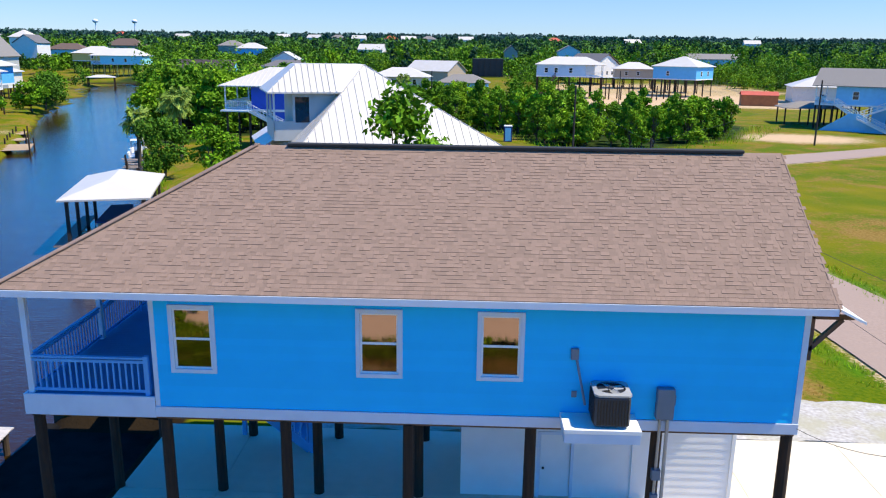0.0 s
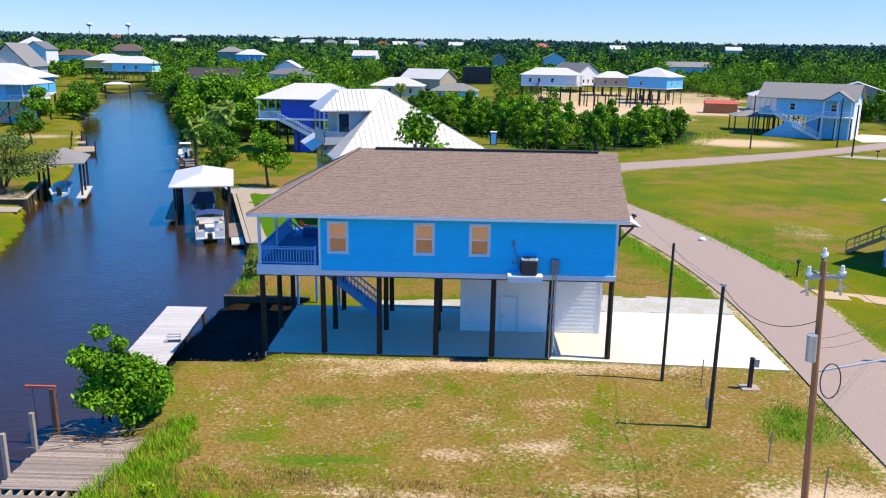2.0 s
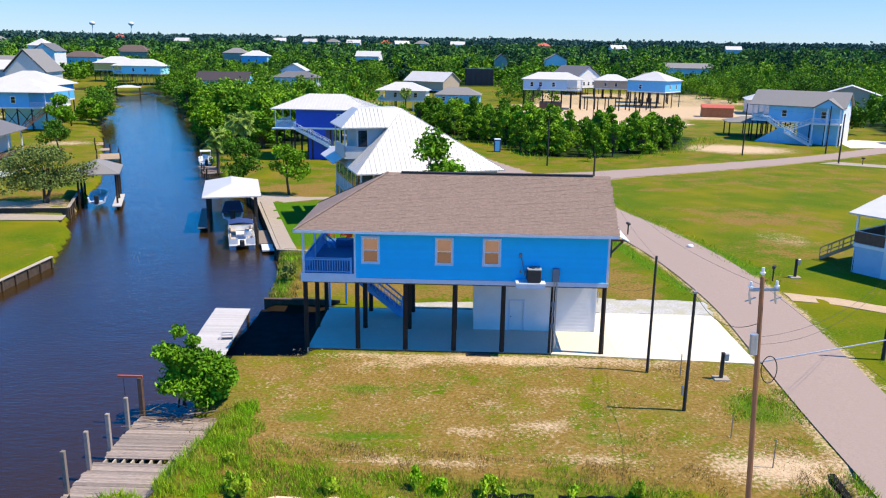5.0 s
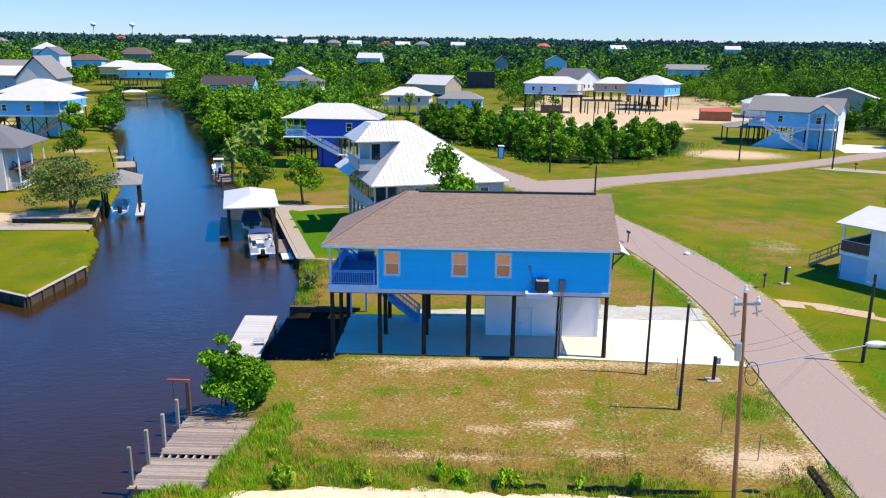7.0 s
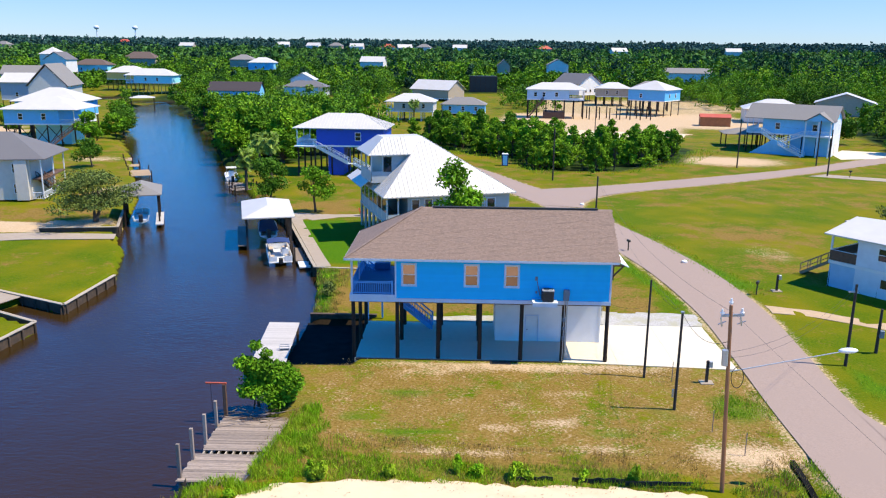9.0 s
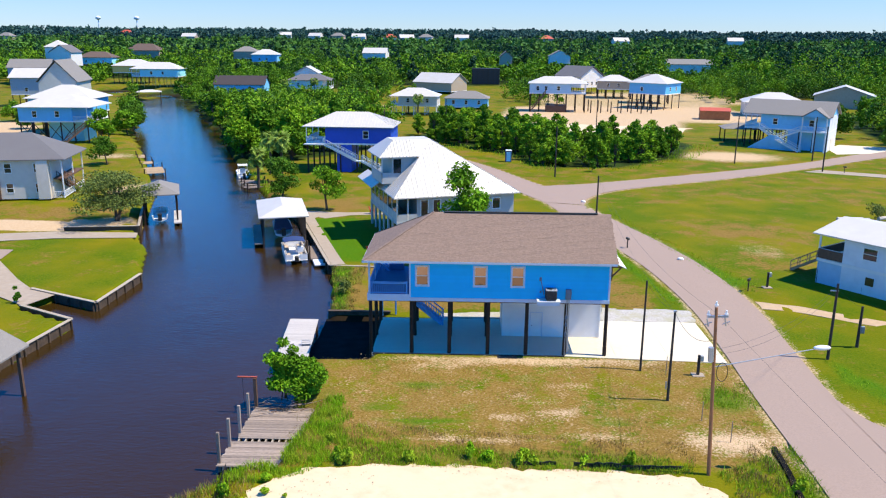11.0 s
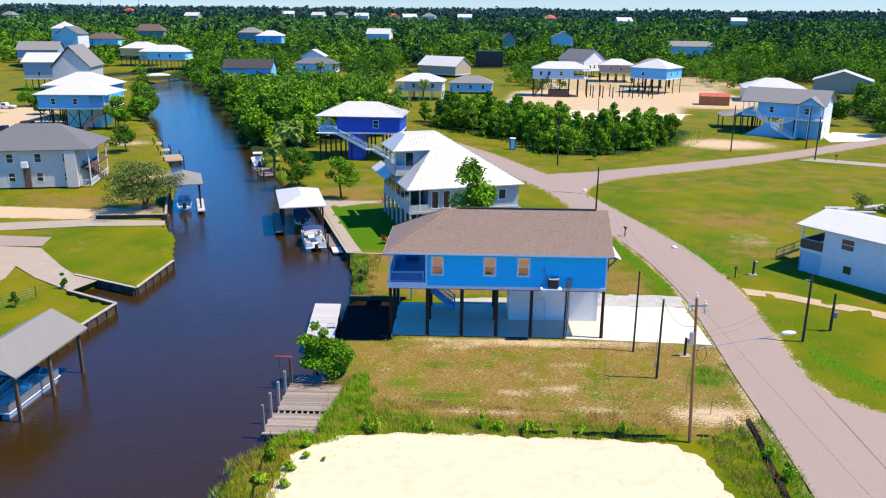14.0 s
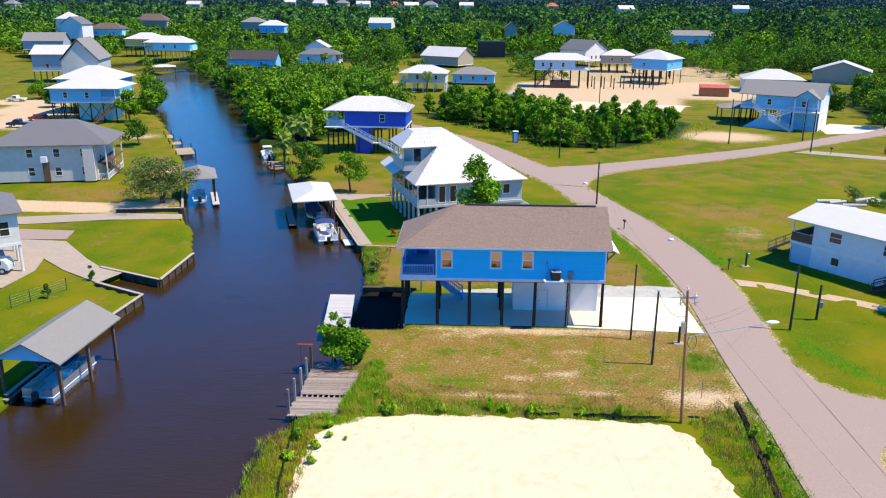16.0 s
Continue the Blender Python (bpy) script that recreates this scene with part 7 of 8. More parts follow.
def brush_heap(m, seed):
    r = random.Random(seed)
    t = thing("brush_heap", m, "heap of dead brown branches on the old dock", "branches")
    for i in range(34):
        a, L = r.uniform(-0.7, 0.7) + (math.pi if i % 2 else 0), r.uniform(0.7, 1.7)
        p = Vector((r.uniform(-1.5, 1.5), r.uniform(-0.7, 0.7), r.uniform(0.03, 0.4)))
        q = p + Vector((math.cos(a) * L, math.sin(a) * L * 0.6, r.uniform(-0.02, 0.25)))
        part("branch", cone(bmesh.new(), p, q, r.uniform(0.015, 0.04), 0.008, 5), (bark, brown_wood, grey_wood)[i % 3], t)
brush_heap(pose(-23.0, -9.3, -0.42, 0, 0, 10), 3)
for x, y, s_ in ((-21.6, -20.2, 0.6), (-20.4, -20.4, 0.35), (-22.3, -23.4, 0.7), (-21.9, -18.9, 0.7), (-22.4, -21.6, 0.8)):
    copy_thing(base_w, pose(x, y, 0.1, 0, 0, 70 * x) @ Matrix.Diagonal((s_, s_, s_, 1)))

dead_frond = foliage("dead_frond", (0.26, 0.17, 0.08), (0.16, 0.10, 0.05), 0.8)
def palm(m, h, seed):
    rng = np.random.default_rng(seed)
    t = thing("palm_tree", m, "shaggy fan palm with drooping dry fronds", "palm tree", "palms by the canal")
    part("trunk", cone(bmesh.new(), (0, 0, -0.1), (0.1, 0, h), 0.24, 0.18, 9), bark, t)
    V, F = [], []
    for k in range(80):
        a, el = rng.uniform(0, 2 * math.pi), rng.uniform(-0.9, 1.3)
        L = rng.uniform(1.4, 2.3)
        d = np.array((math.cos(a) * math.cos(el), math.sin(a) * math.cos(el), math.sin(el)))
        s = np.array((-math.sin(a), math.cos(a), 0))
        o = np.array((0.1, 0, h))
        tip = o + d * L + (0, 0, -0.35 * L)
        tw = rng.uniform(-1.2, 1.2)
        s = s * math.cos(tw) + np.array((0, 0, 1.0)) * math.sin(tw)
        for j in range(7):
            f = (j - 3) / 3
            q = tip + s * f * 0.75 - d * abs(f) * 0.45
            b = o + d * L * 0.45
            i0 = len(V)
            V += [b - s * 0.03, b + s * 0.03, q + s * 0.09, q - s * 0.09]
            F.append((i0, i0 + 1, i0 + 2, i0 + 3))
    c = new("crown", from_arrays("crown", np.array(V), np.array(F), palm_leaf))
    c.parent = t
    k = 150
    a, z = rng.uniform(0, 2 * math.pi, k), rng.uniform(0, 1, k)
    r = 0.25 + 0.75 * z
    q = np.column_stack([0.1 + np.cos(a) * r, np.sin(a) * r, h - 2.3 + 2.2 * z])
    b = np.column_stack([np.full(k, 0.1), np.zeros(k), np.full(k, h)])
    s = np.column_stack([-np.sin(a), np.cos(a), np.zeros(k)]) * 0.14
    V = np.stack([b - s * 0.3, b + s * 0.3, q + s, q - s], 1).reshape(-1, 3)
    sk = new("dead_frond_skirt", from_arrays("dead_frond_skirt", V, np.arange(4 * k).reshape(-1, 4), dead_frond))
    sk.parent = t
    tagged(sk, "brown skirt of dead fronds")
for i, (x, y, h) in enumerate([(-42.6, 76, 7.2), (-45.0, 69.5, 5.4), (-46.5, 84, 6.5), (-26.5, 196, 6), (-30, 203, 6.5), (58, 283, 5), (63, 279, 5), (-84, 262, 7), (-74, 272, 7)]):
    palm(pose(x, y, 0), h, i)

# woods of single trees beside the canal and in the thicket
variants = []
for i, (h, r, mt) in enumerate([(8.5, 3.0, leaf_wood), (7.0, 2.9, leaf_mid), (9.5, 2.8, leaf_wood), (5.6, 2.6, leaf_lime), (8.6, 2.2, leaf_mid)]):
    variants.append(tree_thing("tree", pose(-60 - 6 * i, 118 + 13 * i, 0), "leafy green tree in a dense thicket", h, r, 1800, 0.29, mt, 200 + i, 0.07, 24, "thicket trees", lobe=(0.2, 0.42)))

def scatter(pts, spacing, seed, keep=None):
    """Scattered spots inside an outline, about one a square of the spacing."""
    rng = np.random.default_rng(seed)
    q = np.array(pts, float)
    lo, hi = q.min(0), q.max(0)
    n = int((hi[0] - lo[0]) * (hi[1] - lo[1]) / spacing ** 2)
    g = rng.uniform(lo, hi, (n, 2))
    g = g[signed(g, q) > 0.3]
    return g[keep(g)] if keep is not None and len(g) else g

HOUSES = [(o.location.x, o.location.y) for o in scene.objects if o.parent is None and str(o.get("category", "")) in ("house", "shed", "carport", "structure")]
ROADS = [np.array(RL[::2] + RR[::-2]), np.array(EL + EU[::-1]), np.array(XL + XU[::-1]), np.array(KL + KU[::-1])]
GLADES = [[(-74, 236), (-52, 221), (-27, 216), (-24, 240), (-40, 252), (-50, 262), (-76, 268)], [(-48, 280), (-34, 272), (-30, 300), (-44, 312)]]
def clear(g, r=9.0, front=42.0):
    """Spots off roads, water and houses, and off corridors from houses toward the camera."""
    ok = signed(g, CANAL) < -1.0
    for gl in GLADES:
        ok &= signed(g, gl) < 0
    for rd in ROADS:
        ok &= signed(g, rd) < -2.0
    x, y = g[:, 0], g[:, 1]
    for px, py in ((-42.6, 76), (-45, 69.5), (-46.5, 84)):
        ok &= (x - px) ** 2 + (y - py) ** 2 > 25
    for hx_, hy_ in HOUSES:
        ok &= (hx_ - x) ** 2 + (hy_ - y) ** 2 >= r * r
        # lane along the camera's sight line kept clear in front of the house
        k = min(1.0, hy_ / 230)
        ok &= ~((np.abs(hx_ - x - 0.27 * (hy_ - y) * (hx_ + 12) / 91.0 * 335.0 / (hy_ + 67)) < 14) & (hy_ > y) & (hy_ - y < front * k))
    return ok

rt = random.Random(77)
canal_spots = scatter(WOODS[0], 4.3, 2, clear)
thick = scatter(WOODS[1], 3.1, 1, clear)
near_spots = np.concatenate([thick, canal_spots[np.argsort(canal_spots[:, 1])]])[:285]
used = len(near_spots) - len(thick)
rest = canal_spots[np.argsort(canal_spots[:, 1])][used:]
for x, y in near_spots:
    s = rt.uniform(0.62, 1.25) * (0.64 if x > 8 else 0.74 if x > -25 else 1.05)
    copy_thing(variants[rt.randrange(5)], pose(x, y, 0, 0, 0, rt.uniform(0, 360)) @ Matrix.Diagonal((s * rt.uniform(0.8, 1.3), s * rt.uniform(0.8, 1.3), s * rt.uniform(0.8, 1.2), 1)))

def woods(name, spots, heights, n, size, mat, seed, label, conic=0.0, lobes=6):
    """A mass of trees in one mesh: each crown is a cluster of leafy lobes, uneven and gapped."""
    rng = np.random.default_rng(seed)
    S, H = np.array(spots), np.array(heights)
    k = len(S)
    R = H * rng.uniform(0.26, 0.42, k)
    a, h = rng.uniform(0, 2 * math.pi, (k, lobes)), rng.uniform(0.12, 0.88, (k, lobes))
    spread = rng.uniform(0.35, 0.8, (k, lobes)) * (1 - conic * h) * np.sqrt(1 - (2 * h - 0.9).clip(-0.9, 0.95) ** 2)
    LC = np.stack([S[:, :1] + np.cos(a) * spread * R[:, None], S[:, 1:] + np.sin(a) * spread * R[:, None], rise_at(S[:, 1])[:, None] + H[:, None] * (0.06 + 0.86 * h)], -1)
    LR = R[:, None] * rng.uniform(0.34, 0.62, (k, lobes)) * (1 - 0.6 * conic * h)
    LC, LR = LC.reshape(-1, 3), LR.ravel()
    m = max(1, n // lobes)
    d = rng.normal(size=(len(LC) * m, 3))
    d /= np.linalg.norm(d, axis=1)[:, None]
    p = np.repeat(LC, m, 0) + d * (np.repeat(LR, m) * rng.uniform(0.55, 1.1, len(d)))[:, None] * (1, 1, 0.9)
    p[:, 2] = np.maximum(p[:, 2], rise_at(p[:, 1]) + 0.2)
    ob = new(name, leaves(name, p, size, mat, rng, 0.9, 0.65, d))
    tagged(ob, label, "woods", kind="stuff")

rngW = np.random.default_rng(5)
def inwedge(g):
    return np.abs(g[:, 0] + 12) < 0.72 * (g[:, 1] + 75) + 25
def band(lo, hi, r=9.0, front=45.0):
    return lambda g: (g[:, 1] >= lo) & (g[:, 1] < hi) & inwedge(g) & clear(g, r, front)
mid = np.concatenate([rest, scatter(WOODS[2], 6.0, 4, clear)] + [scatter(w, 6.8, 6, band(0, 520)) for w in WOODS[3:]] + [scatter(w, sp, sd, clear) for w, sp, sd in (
    ([(-80, 330), (-60, 290), (-42, 240), (-30, 215), (-26, 260), (-25, 300), (-60, 345)], 7, 7),
    ([(12, 240), (25, 245), (24, 300), (45, 330), (30, 350), (6, 320), (5, 260)], 9, 8),
    ([(85, 245), (130, 275), (180, 270), (150, 320), (80, 330), (75, 300)], 7, 9),
    ([(-170, 160), (-135, 135), (-150, 180), (-200, 240), (-260, 330), (-300, 330), (-230, 210)], 14, 10),
    ([(-130, 222), (-150, 275), (-180, 305), (-260, 345), (-300, 420), (-220, 420), (-190, 350), (-160, 290)], 8, 11),
    ([(-260, 380), (-200, 370), (-160, 400), (-120, 420), (-150, 520), (-280, 560), (-420, 560), (-420, 430)], 9, 12))])
hm = [6.5 + 4 * noise.noise((x * 0.02, y * 0.02, 0)) + 9 * rngW.random() ** 3 for x, y in mid]
hm = [h * (0.5 if min(math.hypot(x + 102, (y - 250) / 1.6), math.hypot(x + 78, (y - 268) / 1.6)) < 20 else 1.0) for h, (x, y) in zip(hm, mid)]
# tree heights capped along the camera's sight lines to the far houses
def sight_cap(h, x, y):
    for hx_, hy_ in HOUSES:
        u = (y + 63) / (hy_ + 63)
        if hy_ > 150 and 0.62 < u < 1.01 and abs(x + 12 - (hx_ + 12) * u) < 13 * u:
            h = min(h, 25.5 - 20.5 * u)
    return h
hm = [sight_cap(h, x, y) for h, (x, y) in zip(hm, mid)]
mid, hm = np.array(mid), np.array(hm)
kind_of = rngW.random(len(mid)) + 0.35 * np.array([noise.noise((x * 0.03, y * 0.03, 5)) for x, y in mid])
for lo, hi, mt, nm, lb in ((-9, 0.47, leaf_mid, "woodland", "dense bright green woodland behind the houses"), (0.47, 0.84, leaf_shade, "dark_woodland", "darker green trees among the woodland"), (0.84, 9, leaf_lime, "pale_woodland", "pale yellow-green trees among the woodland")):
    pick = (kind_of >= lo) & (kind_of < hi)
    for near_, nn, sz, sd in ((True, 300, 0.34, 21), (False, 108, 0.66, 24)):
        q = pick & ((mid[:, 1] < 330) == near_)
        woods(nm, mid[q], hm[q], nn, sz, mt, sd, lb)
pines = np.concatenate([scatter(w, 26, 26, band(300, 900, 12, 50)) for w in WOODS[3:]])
hp_ = [sight_cap(11 + 8 * rngW.random(), x, y) for x, y in pines]
woods("pine_trees", pines, hp_, 90, 0.8, leaf_blue_pine, 25, "tall dark pines standing among the woodland", 0.75, 9)
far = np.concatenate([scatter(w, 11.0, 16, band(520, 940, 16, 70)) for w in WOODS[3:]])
hf_ = [8.5 + 5 * noise.noise((x * 0.01, y * 0.01, 3)) + 6 * rngW.random() ** 3 for x, y in far]
woods("far_woodland", far, hf_, 42, 1.6, leaf_far, 22, "far green woodland on the raised far ground")
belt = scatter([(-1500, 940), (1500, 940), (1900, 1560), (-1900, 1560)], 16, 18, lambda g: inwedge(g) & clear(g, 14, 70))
hb = [13 + 4 * noise.noise((x * 0.006, y * 0.006, 7)) + rngW.uniform(-2, 2) + 4 * rngW.random() ** 5 for x, y in belt]
woods("pine_belt", belt, hb, 36, 2.0, leaf_haze_pine, 23, "pine woods along the horizon, haze blue put into their colour", 0.4)

# ---- grass and weeds ----
def blades(name, regions, mat, seed, label):
    """Grass blades: (outline, how many, height, spread) for each region."""
    rng = np.random.default_rng(seed)
    V = []
    for pts, n, h, wd in regions:
        q = np.array(pts, float)
        lo, hi = q.min(0), q.max(0)
        g = rng.uniform(lo, hi, (int(n * 1.8), 2))
        clump = np.array([noise.noise((x * 0.9, y * 0.9, seed)) for x, y in g])
        ok = (signed(g, q) > 0) & (clump > rng.uniform(-0.4, 0.45, len(g))) & (signed(g, CANAL) < -0.1)
        g = g[ok][:n]
        k = len(g)
        hh = h * rng.uniform(0.4, 1.3, k)
        a = rng.uniform(0, 2 * math.pi, k)
        side = np.column_stack([np.cos(a), np.sin(a), np.zeros(k)]) * wd
        b = np.column_stack([g, np.full(k, -0.06)])
        tip = b + np.column_stack([rng.normal(0, 0.35, k) * hh, rng.normal(0, 0.35, k) * hh, hh])
        V.append(np.stack([b - side, b + side, tip], 1))
    V = np.concatenate(V).reshape(-1, 3)
    tagged(new(name, from_arrays(name, V, np.arange(len(V)).reshape(-1, 3), mat)), label, "grass", kind="stuff")
dry_blade = foliage("dry_blade", (0.30, 0.22, 0.07), (0.18, 0.20, 0.03), 0.3, 0.3)
blades("tall_grass", [
    ([(-21.8, -17.2), (-18.4, -16.6), (-17.9, -11.5), (-19.4, -7.5), (-20.7, -8.7), (-20.9, -11.0), (-21.4, -14)], 9500, 0.42, 0.02),
    ([(-24.8, -18.8), (-23.2, -16.8), (-19, -16.9), (-20, -18.0), (-22.4, -19)], 4200, 0.36, 0.022),
    ([(-18.6, -16.8), (2.0, -17.2), (2.5, -15.6), (-8, -14.8), (-18.4, -14.0)], 9500, 0.34, 0.022),
    ([(-20.6, -11.6), (-19.0, -11.0), (-15.8, -12.9), (-12.3, -16.7), (-20, -16.5)], 4200, 0.34, 0.022),
    ([(-26.2, -20.4), (-22.2, -17.2), (-22.8, -34), (-26.6, -34)], 5200, 0.42, 0.024),
    ([(3.4, -17.0), (7.2, -14.8), (7.0, -19), (6.2, -27), (5.6, -34), (4.2, -22)], 6500, 0.42, 0.022),
    ([(-23.3, 9.6), (-21.4, 9.6), (-22, 23.6), (-25.4, 23.6)], 1500, 0.3, 0.03),
    ([(8.0, 13.0), (9.6, 13.0), (6.6, 34), (4.8, 34)], 3500, 0.25, 0.025),
    ([(15.8, 16), (18.6, 18), (14, 38), (9.4, 56), (10.5, 44), (13.5, 30)], 6000, 0.28, 0.03),
    ([(-33.5, 50), (-36.2, 52.5), (-43.2, 66), (-51, 85), (-49.5, 86), (-41.5, 66), (-34.5, 52)], 3500, 0.7, 0.05),
    ([(5.0, -8.8), (9.0, -8.8), (9.2, -4.5), (6.2, -4.5)], 2200, 0.22, 0.024),
    ([(16.3, -5), (19.5, -12), (26, -18), (27, -16), (18.5, -4), (17, 2)], 3500, 0.22, 0.025),
    ([(2, 92), (20, 92), (36, 107), (48, 128), (44, 132), (20, 95)], 5000, 0.7, 0.06),
    ([(-20, 128), (-3, 108), (3, 90), (8, 92), (-2, 114), (-17, 134)], 3500, 0.8, 0.06),
], grass_blade, 31, "tall green grass and weeds along the edges")
straw_blade = foliage("straw_blade", (0.33, 0.235, 0.10), (0.19, 0.13, 0.045), 0.6, 0.4)
brush_blade = foliage("brush_blade", (0.34, 0.21, 0.085), (0.19, 0.14, 0.045), 0.5, 0.4)
blades("lawn_grass", [
    ([(-22, -14.4), (8.6, -15.6), (9.2, -1.4), (-22, -1.0)], 32000, 0.09, 0.016),
    ([(-23.6, 9.8), (-21.0, 9.8), (-21.5, 23.6), (-25.2, 23.6)], 3500, 0.38, 0.025),
    ([(-22.8, 9.8), (6.8, 11.8), (4.8, 30), (-22.8, 23.5)], 8000, 0.14, 0.022),
], dry_blade, 32, "short patchy dry lawn grass")
blades("straw", [
    ([(-22, -13.6), (8.6, -14.8), (9.2, -0.9), (-19, -0.3)], 26000, 0.05, 0.022),
    ([(-19, -2.2), (9.2, -2.4), (9.2, -0.9), (-19, -0.2)], 9000, 0.05, 0.03),
], straw_blade, 33, "pale dry straw scattered over the lawn")
blades("dead_brush", [
    ([(-20.8, -16.9), (2.4, -17.2), (3.0, -13.4), (-6, -13.0), (-19.4, -11.4)], 15000, 0.24, 0.016),
    ([(-26.2, -20.0), (-22.4, -17.4), (-22.6, -34), (-26.6, -34)], 5500, 0.46, 0.02),
    ([(3.6, -17.6), (6.6, -13.4), (7.6, -17), (6.6, -30), (5.6, -30), (4.4, -22)], 5200, 0.4, 0.02),
], brush_blade, 34, "brown dead brush and stalks beside the sand lot")
blades("lawn_tufts", [
    ([(-21, -13.2), (8.4, -14.4), (9.0, -2.2), (-19, -2.2)], 15000, 0.11, 0.02),
    ([(8.5, -13.4), (9.1, -13.6), (8.8, -24), (8.2, -32), (6.9, -30), (7.5, -22)], 6000, 0.26, 0.022),
], grass_blade, 35, "green grass tufts in the dry lawn")

def litter(name, regions, mat, seed, label):
    """Small flat chips lying on the ground: (outline, how many, size) for each region."""
    rng = np.random.default_rng(seed)
    V = []
    for pts, n, sz in regions:
        q = np.array(pts, float)
        g = rng.uniform(q.min(0), q.max(0), (n * 3, 2))
        g = g[signed(g, q) > 0][:n]
        k = len(g)
        a, r = rng.uniform(0, 6.28, k), sz * rng.uniform(0.4, 1.5, k)
        c = np.column_stack([g, rng.uniform(0.05, 0.09, k)])
        u = np.column_stack([np.cos(a), np.sin(a), rng.normal(0, 0.2, k)]) * r[:, None]
        w = np.column_stack([-np.sin(a), np.cos(a), rng.normal(0, 0.2, k)]) * (r * 0.45)[:, None]
        V.append(np.stack([c - u - w, c + u - w * 0.6, c + u * 0.8 + w, c - u * 0.7 + w], 1))
    V = np.concatenate(V).reshape(-1, 3)
    tagged(new(name, from_arrays(name, V, np.arange(len(V)).reshape(-1, 4), mat)), label, "litter", kind="stuff")
chip = M("pale_chip", (0.52, 0.42, 0.28), (0.40, 0.30, 0.18), rough=0.9, scale=3, island=0.3)
litter("litter", [
    ([(-19, -1.6), (4, -2.0), (4, -0.25), (-19, -0.25)], 620, 0.032),
    ([(-19, -12), (8, -12), (8, -1), (-19, -1)], 300, 0.026),
    ([(-7, -12), (-1, -12), (-1, -8), (-7, -8)], 160, 0.03),
], chip, 36, "pale chips and debris on the lawn")
twig = M("dark_debris", (0.34, 0.24, 0.14), (0.20, 0.14, 0.08), rough=0.9, scale=3, island=0.3)
litter("sand_debris", [
    ([(-22.6, -19.2), (-18, -17.6), (-15, -17.4), (-16, -19), (-20, -21), (-22.4, -24)], 90, 0.035),
    ([(-12, -17.2), (3, -17.4), (3, -18.4), (-12, -18.0)], 90, 0.035),
    ([(2.2, -18), (3.4, -19), (5.2, -30), (3.6, -30), (2.4, -22)], 160, 0.04),
    ([(-16, -28), (2, -28), (2, -19), (-16, -19)], 20, 0.03),
], twig, 37, "dark twigs and debris on the sand")

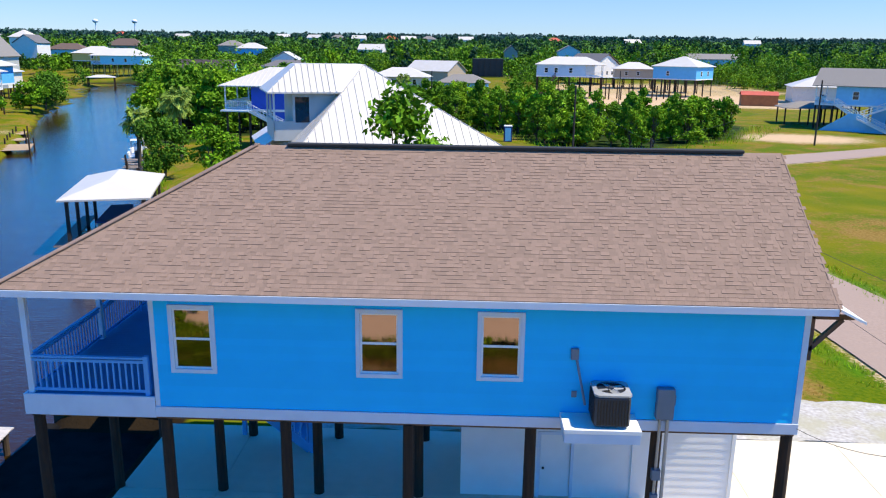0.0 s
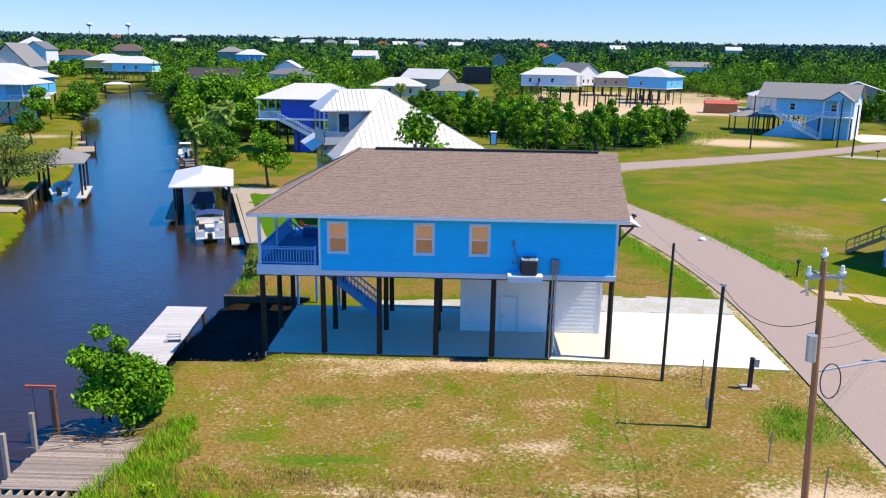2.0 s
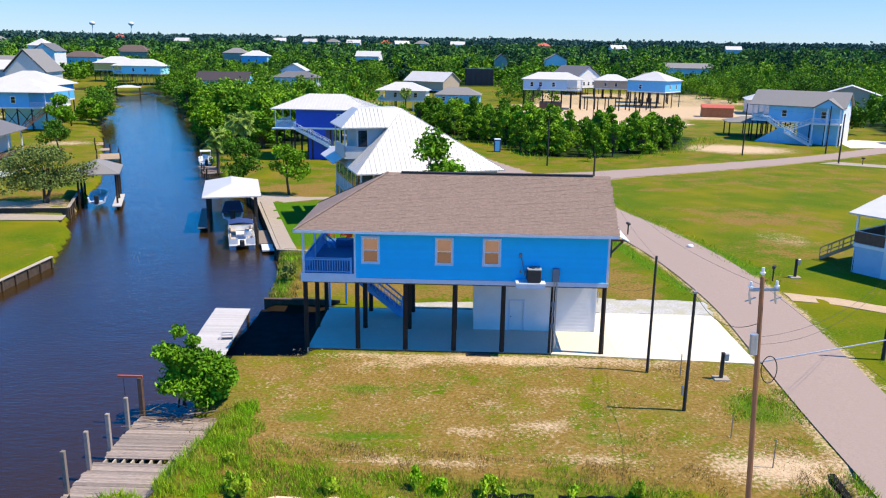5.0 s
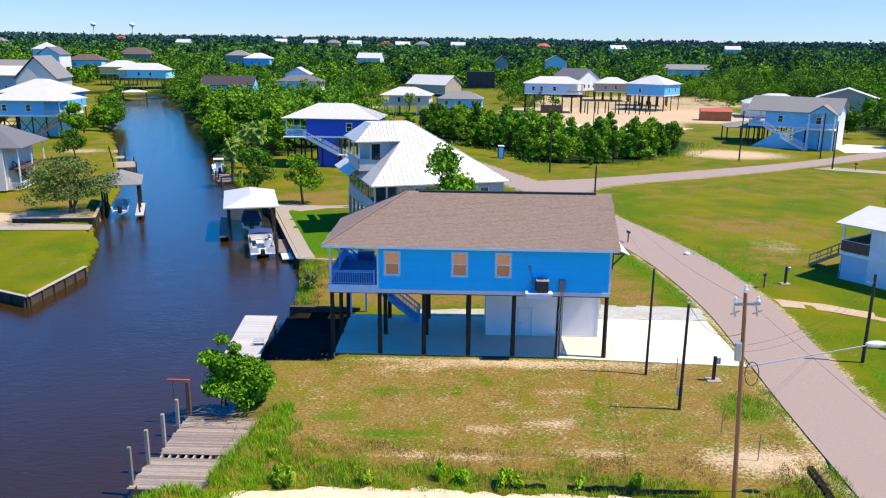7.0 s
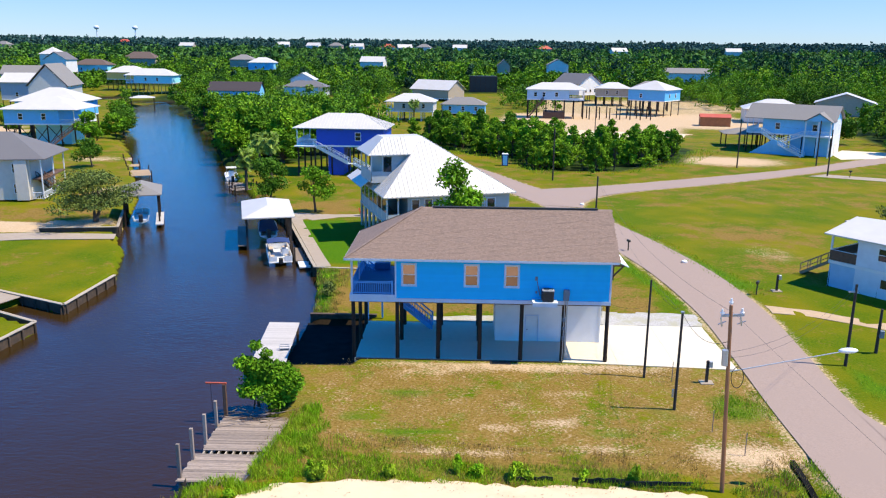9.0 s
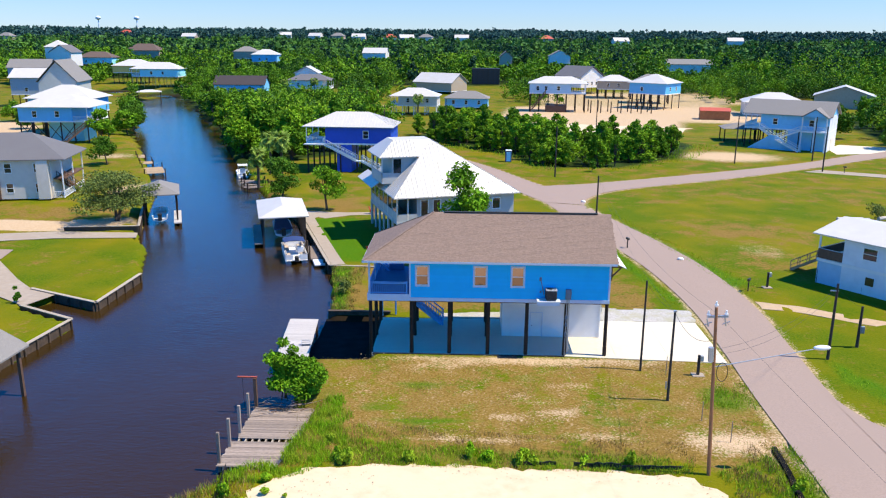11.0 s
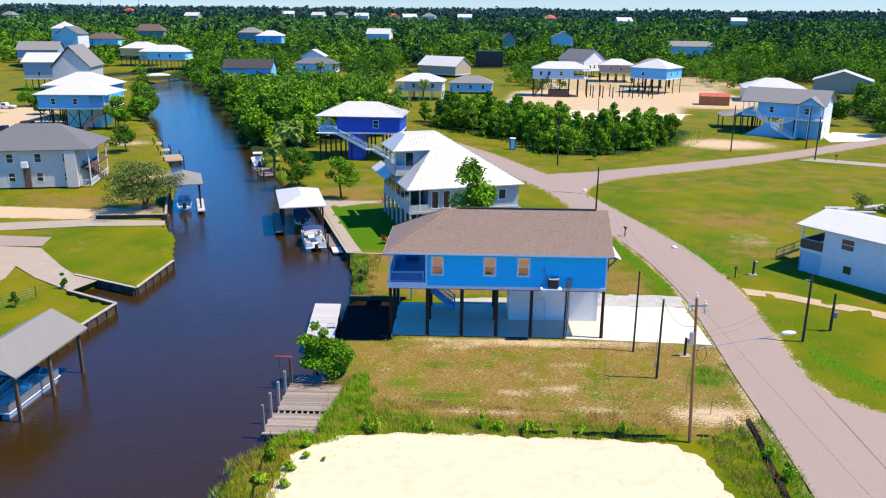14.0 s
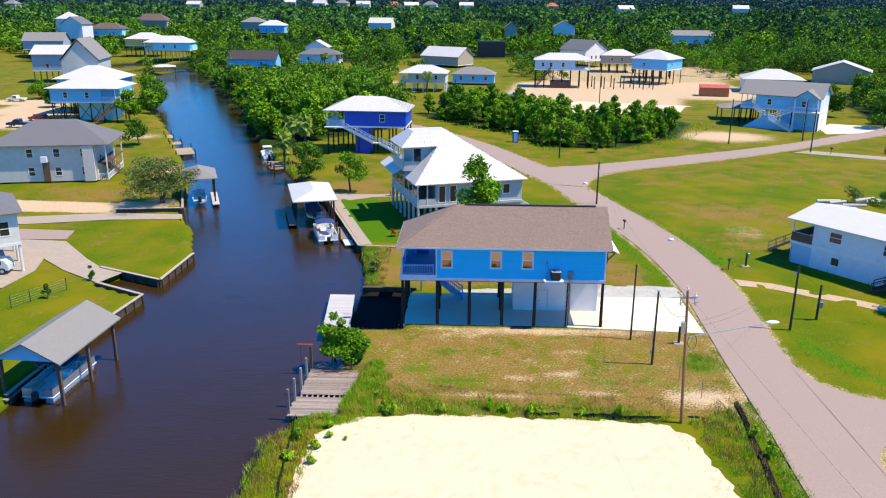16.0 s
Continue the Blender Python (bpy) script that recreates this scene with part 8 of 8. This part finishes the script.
# ---- roof shingles ----
def shingles():
    S = math.hypot(ry - ey0, rz0 - ez)
    ca, sa = (ry - ey0) / S, (rz0 - ez) / S
    exposure = 0.118
    rows = int(S / exposure)
    rng = random.Random(41)
    slab_meshes = {}
    def slab(wd):
        if wd not in slab_meshes:
            bm = bmesh.new()
            v = [bm.verts.new(p) for p in ((0, 0, 0), (wd - 0.003, 0, 0), (wd - 0.003, 0.122, 0), (0, 0.122, 0), (0, 0, 0.010), (wd - 0.003, 0, 0.010), (wd - 0.003, 0.122, 0.003), (0, 0.122, 0.003))]
            for f in ((4, 5, 6, 7), (0, 1, 5, 4), (1, 2, 6, 5), (3, 0, 4, 7), (2, 3, 7, 6)):
                bm.faces.new([v[i] for i in f])
            slab_meshes[wd] = mesh_of(bm, "shingle", shingle)
        return slab_meshes[wd]
    V, F = [], []
    count = 0
    turn_front = Matrix(((1, 0, 0, 0), (0, ca, -sa, 0), (0, sa, ca, 0), (0, 0, 0, 1)))
    for i in range(rows):
        s0 = i * exposure
        x = ex0 + (hx - ex0) * (s0 + 0.15) / S + rng.uniform(0.0, 0.05)
        while x < ex1 - 0.05:
            wd = rng.choice((0.08, 0.10, 0.13, 0.16, 0.20))
            m = Matrix.Translation((x, ey0 + s0 * ca, ez + s0 * sa + 0.004)) @ turn_front
            if x + wd > ex1:
                wd = 0.17
            if i < 8 and count < 300 and -11.5 < x < 0.2:
                ob = new("shingle", slab(wd))
                ob.parent = roof
                ob.matrix_basis = m
                count += 1
            else:
                lift = rng.choice((0.003, 0.004, 0.012, 0.015))
                b = len(V)
                for p in ((0, 0, 0), (wd - 0.003, 0, 0), (wd - 0.003, 0.122, 0), (0, 0.122, 0), (0, 0, lift), (wd - 0.003, 0, lift), (wd - 0.003, 0.122, 0.003), (0, 0.122, 0.003)):
                    V.append(tuple(m @ Vector(p)))
                F += [[b + j for j in f] for f in ((4, 5, 6, 7), (0, 1, 5, 4), (1, 2, 6, 5), (3, 0, 4, 7))]
            x += wd
    # the hipped end over the porch
    SH = math.hypot(hx - ex0, rz0 - ez)
    cb, sb = (hx - ex0) / SH, (rz0 - ez) / SH
    for i in range(int(SH / exposure)):
        s0 = i * exposure
        k = min(1.0, (s0 + 0.15) / SH)
        y, y_end = ey0 + (ry - ey0) * k, ey1 - (ey1 - ry) * k
        while y < y_end - 0.1:
            wd = rng.choice((0.22, 0.28, 0.33, 0.40))
            wd = min(wd, y_end - y)
            o = Vector((ex0 + s0 * cb, y, ez + s0 * sb + 0.004))
            b = len(V)
            for u, s, n in ((0, 0, 0), (wd - .008, 0, 0), (wd - .008, .15, 0), (0, .15, 0), (0, 0, .010), (wd - .008, 0, .010), (wd - .008, .15, .003), (0, .15, .003)):
                V.append(tuple(o + Vector((s * cb - n * sb, u, s * sb + n * cb))))
            F += [[b + j for j in f] for f in ((7, 6, 5, 4), (4, 5, 1, 0), (5, 6, 2, 1), (7, 4, 0, 3))]
            y += wd
    for yy in (ey0, ey1):
        bm = bmesh.new()
        n = 26
        a, b = Vector((ex0, yy, ez + 0.02)), Vector((hx, ry, rz0 + 0.02))
        for i in range(n):
            beam(bm, a.lerp(b, i / n), a.lerp(b, (i + 1.05) / n), 0.2, 0.025)
        tagged(part("hip_cap", bm, shingle, roof), kind="stuff")
    me = from_arrays("shingle_field", np.array(V), np.array(F), shingle)
    ob = new("shingle_field", me)
    ob.parent = roof
    tagged(ob, kind="stuff")
shingles()
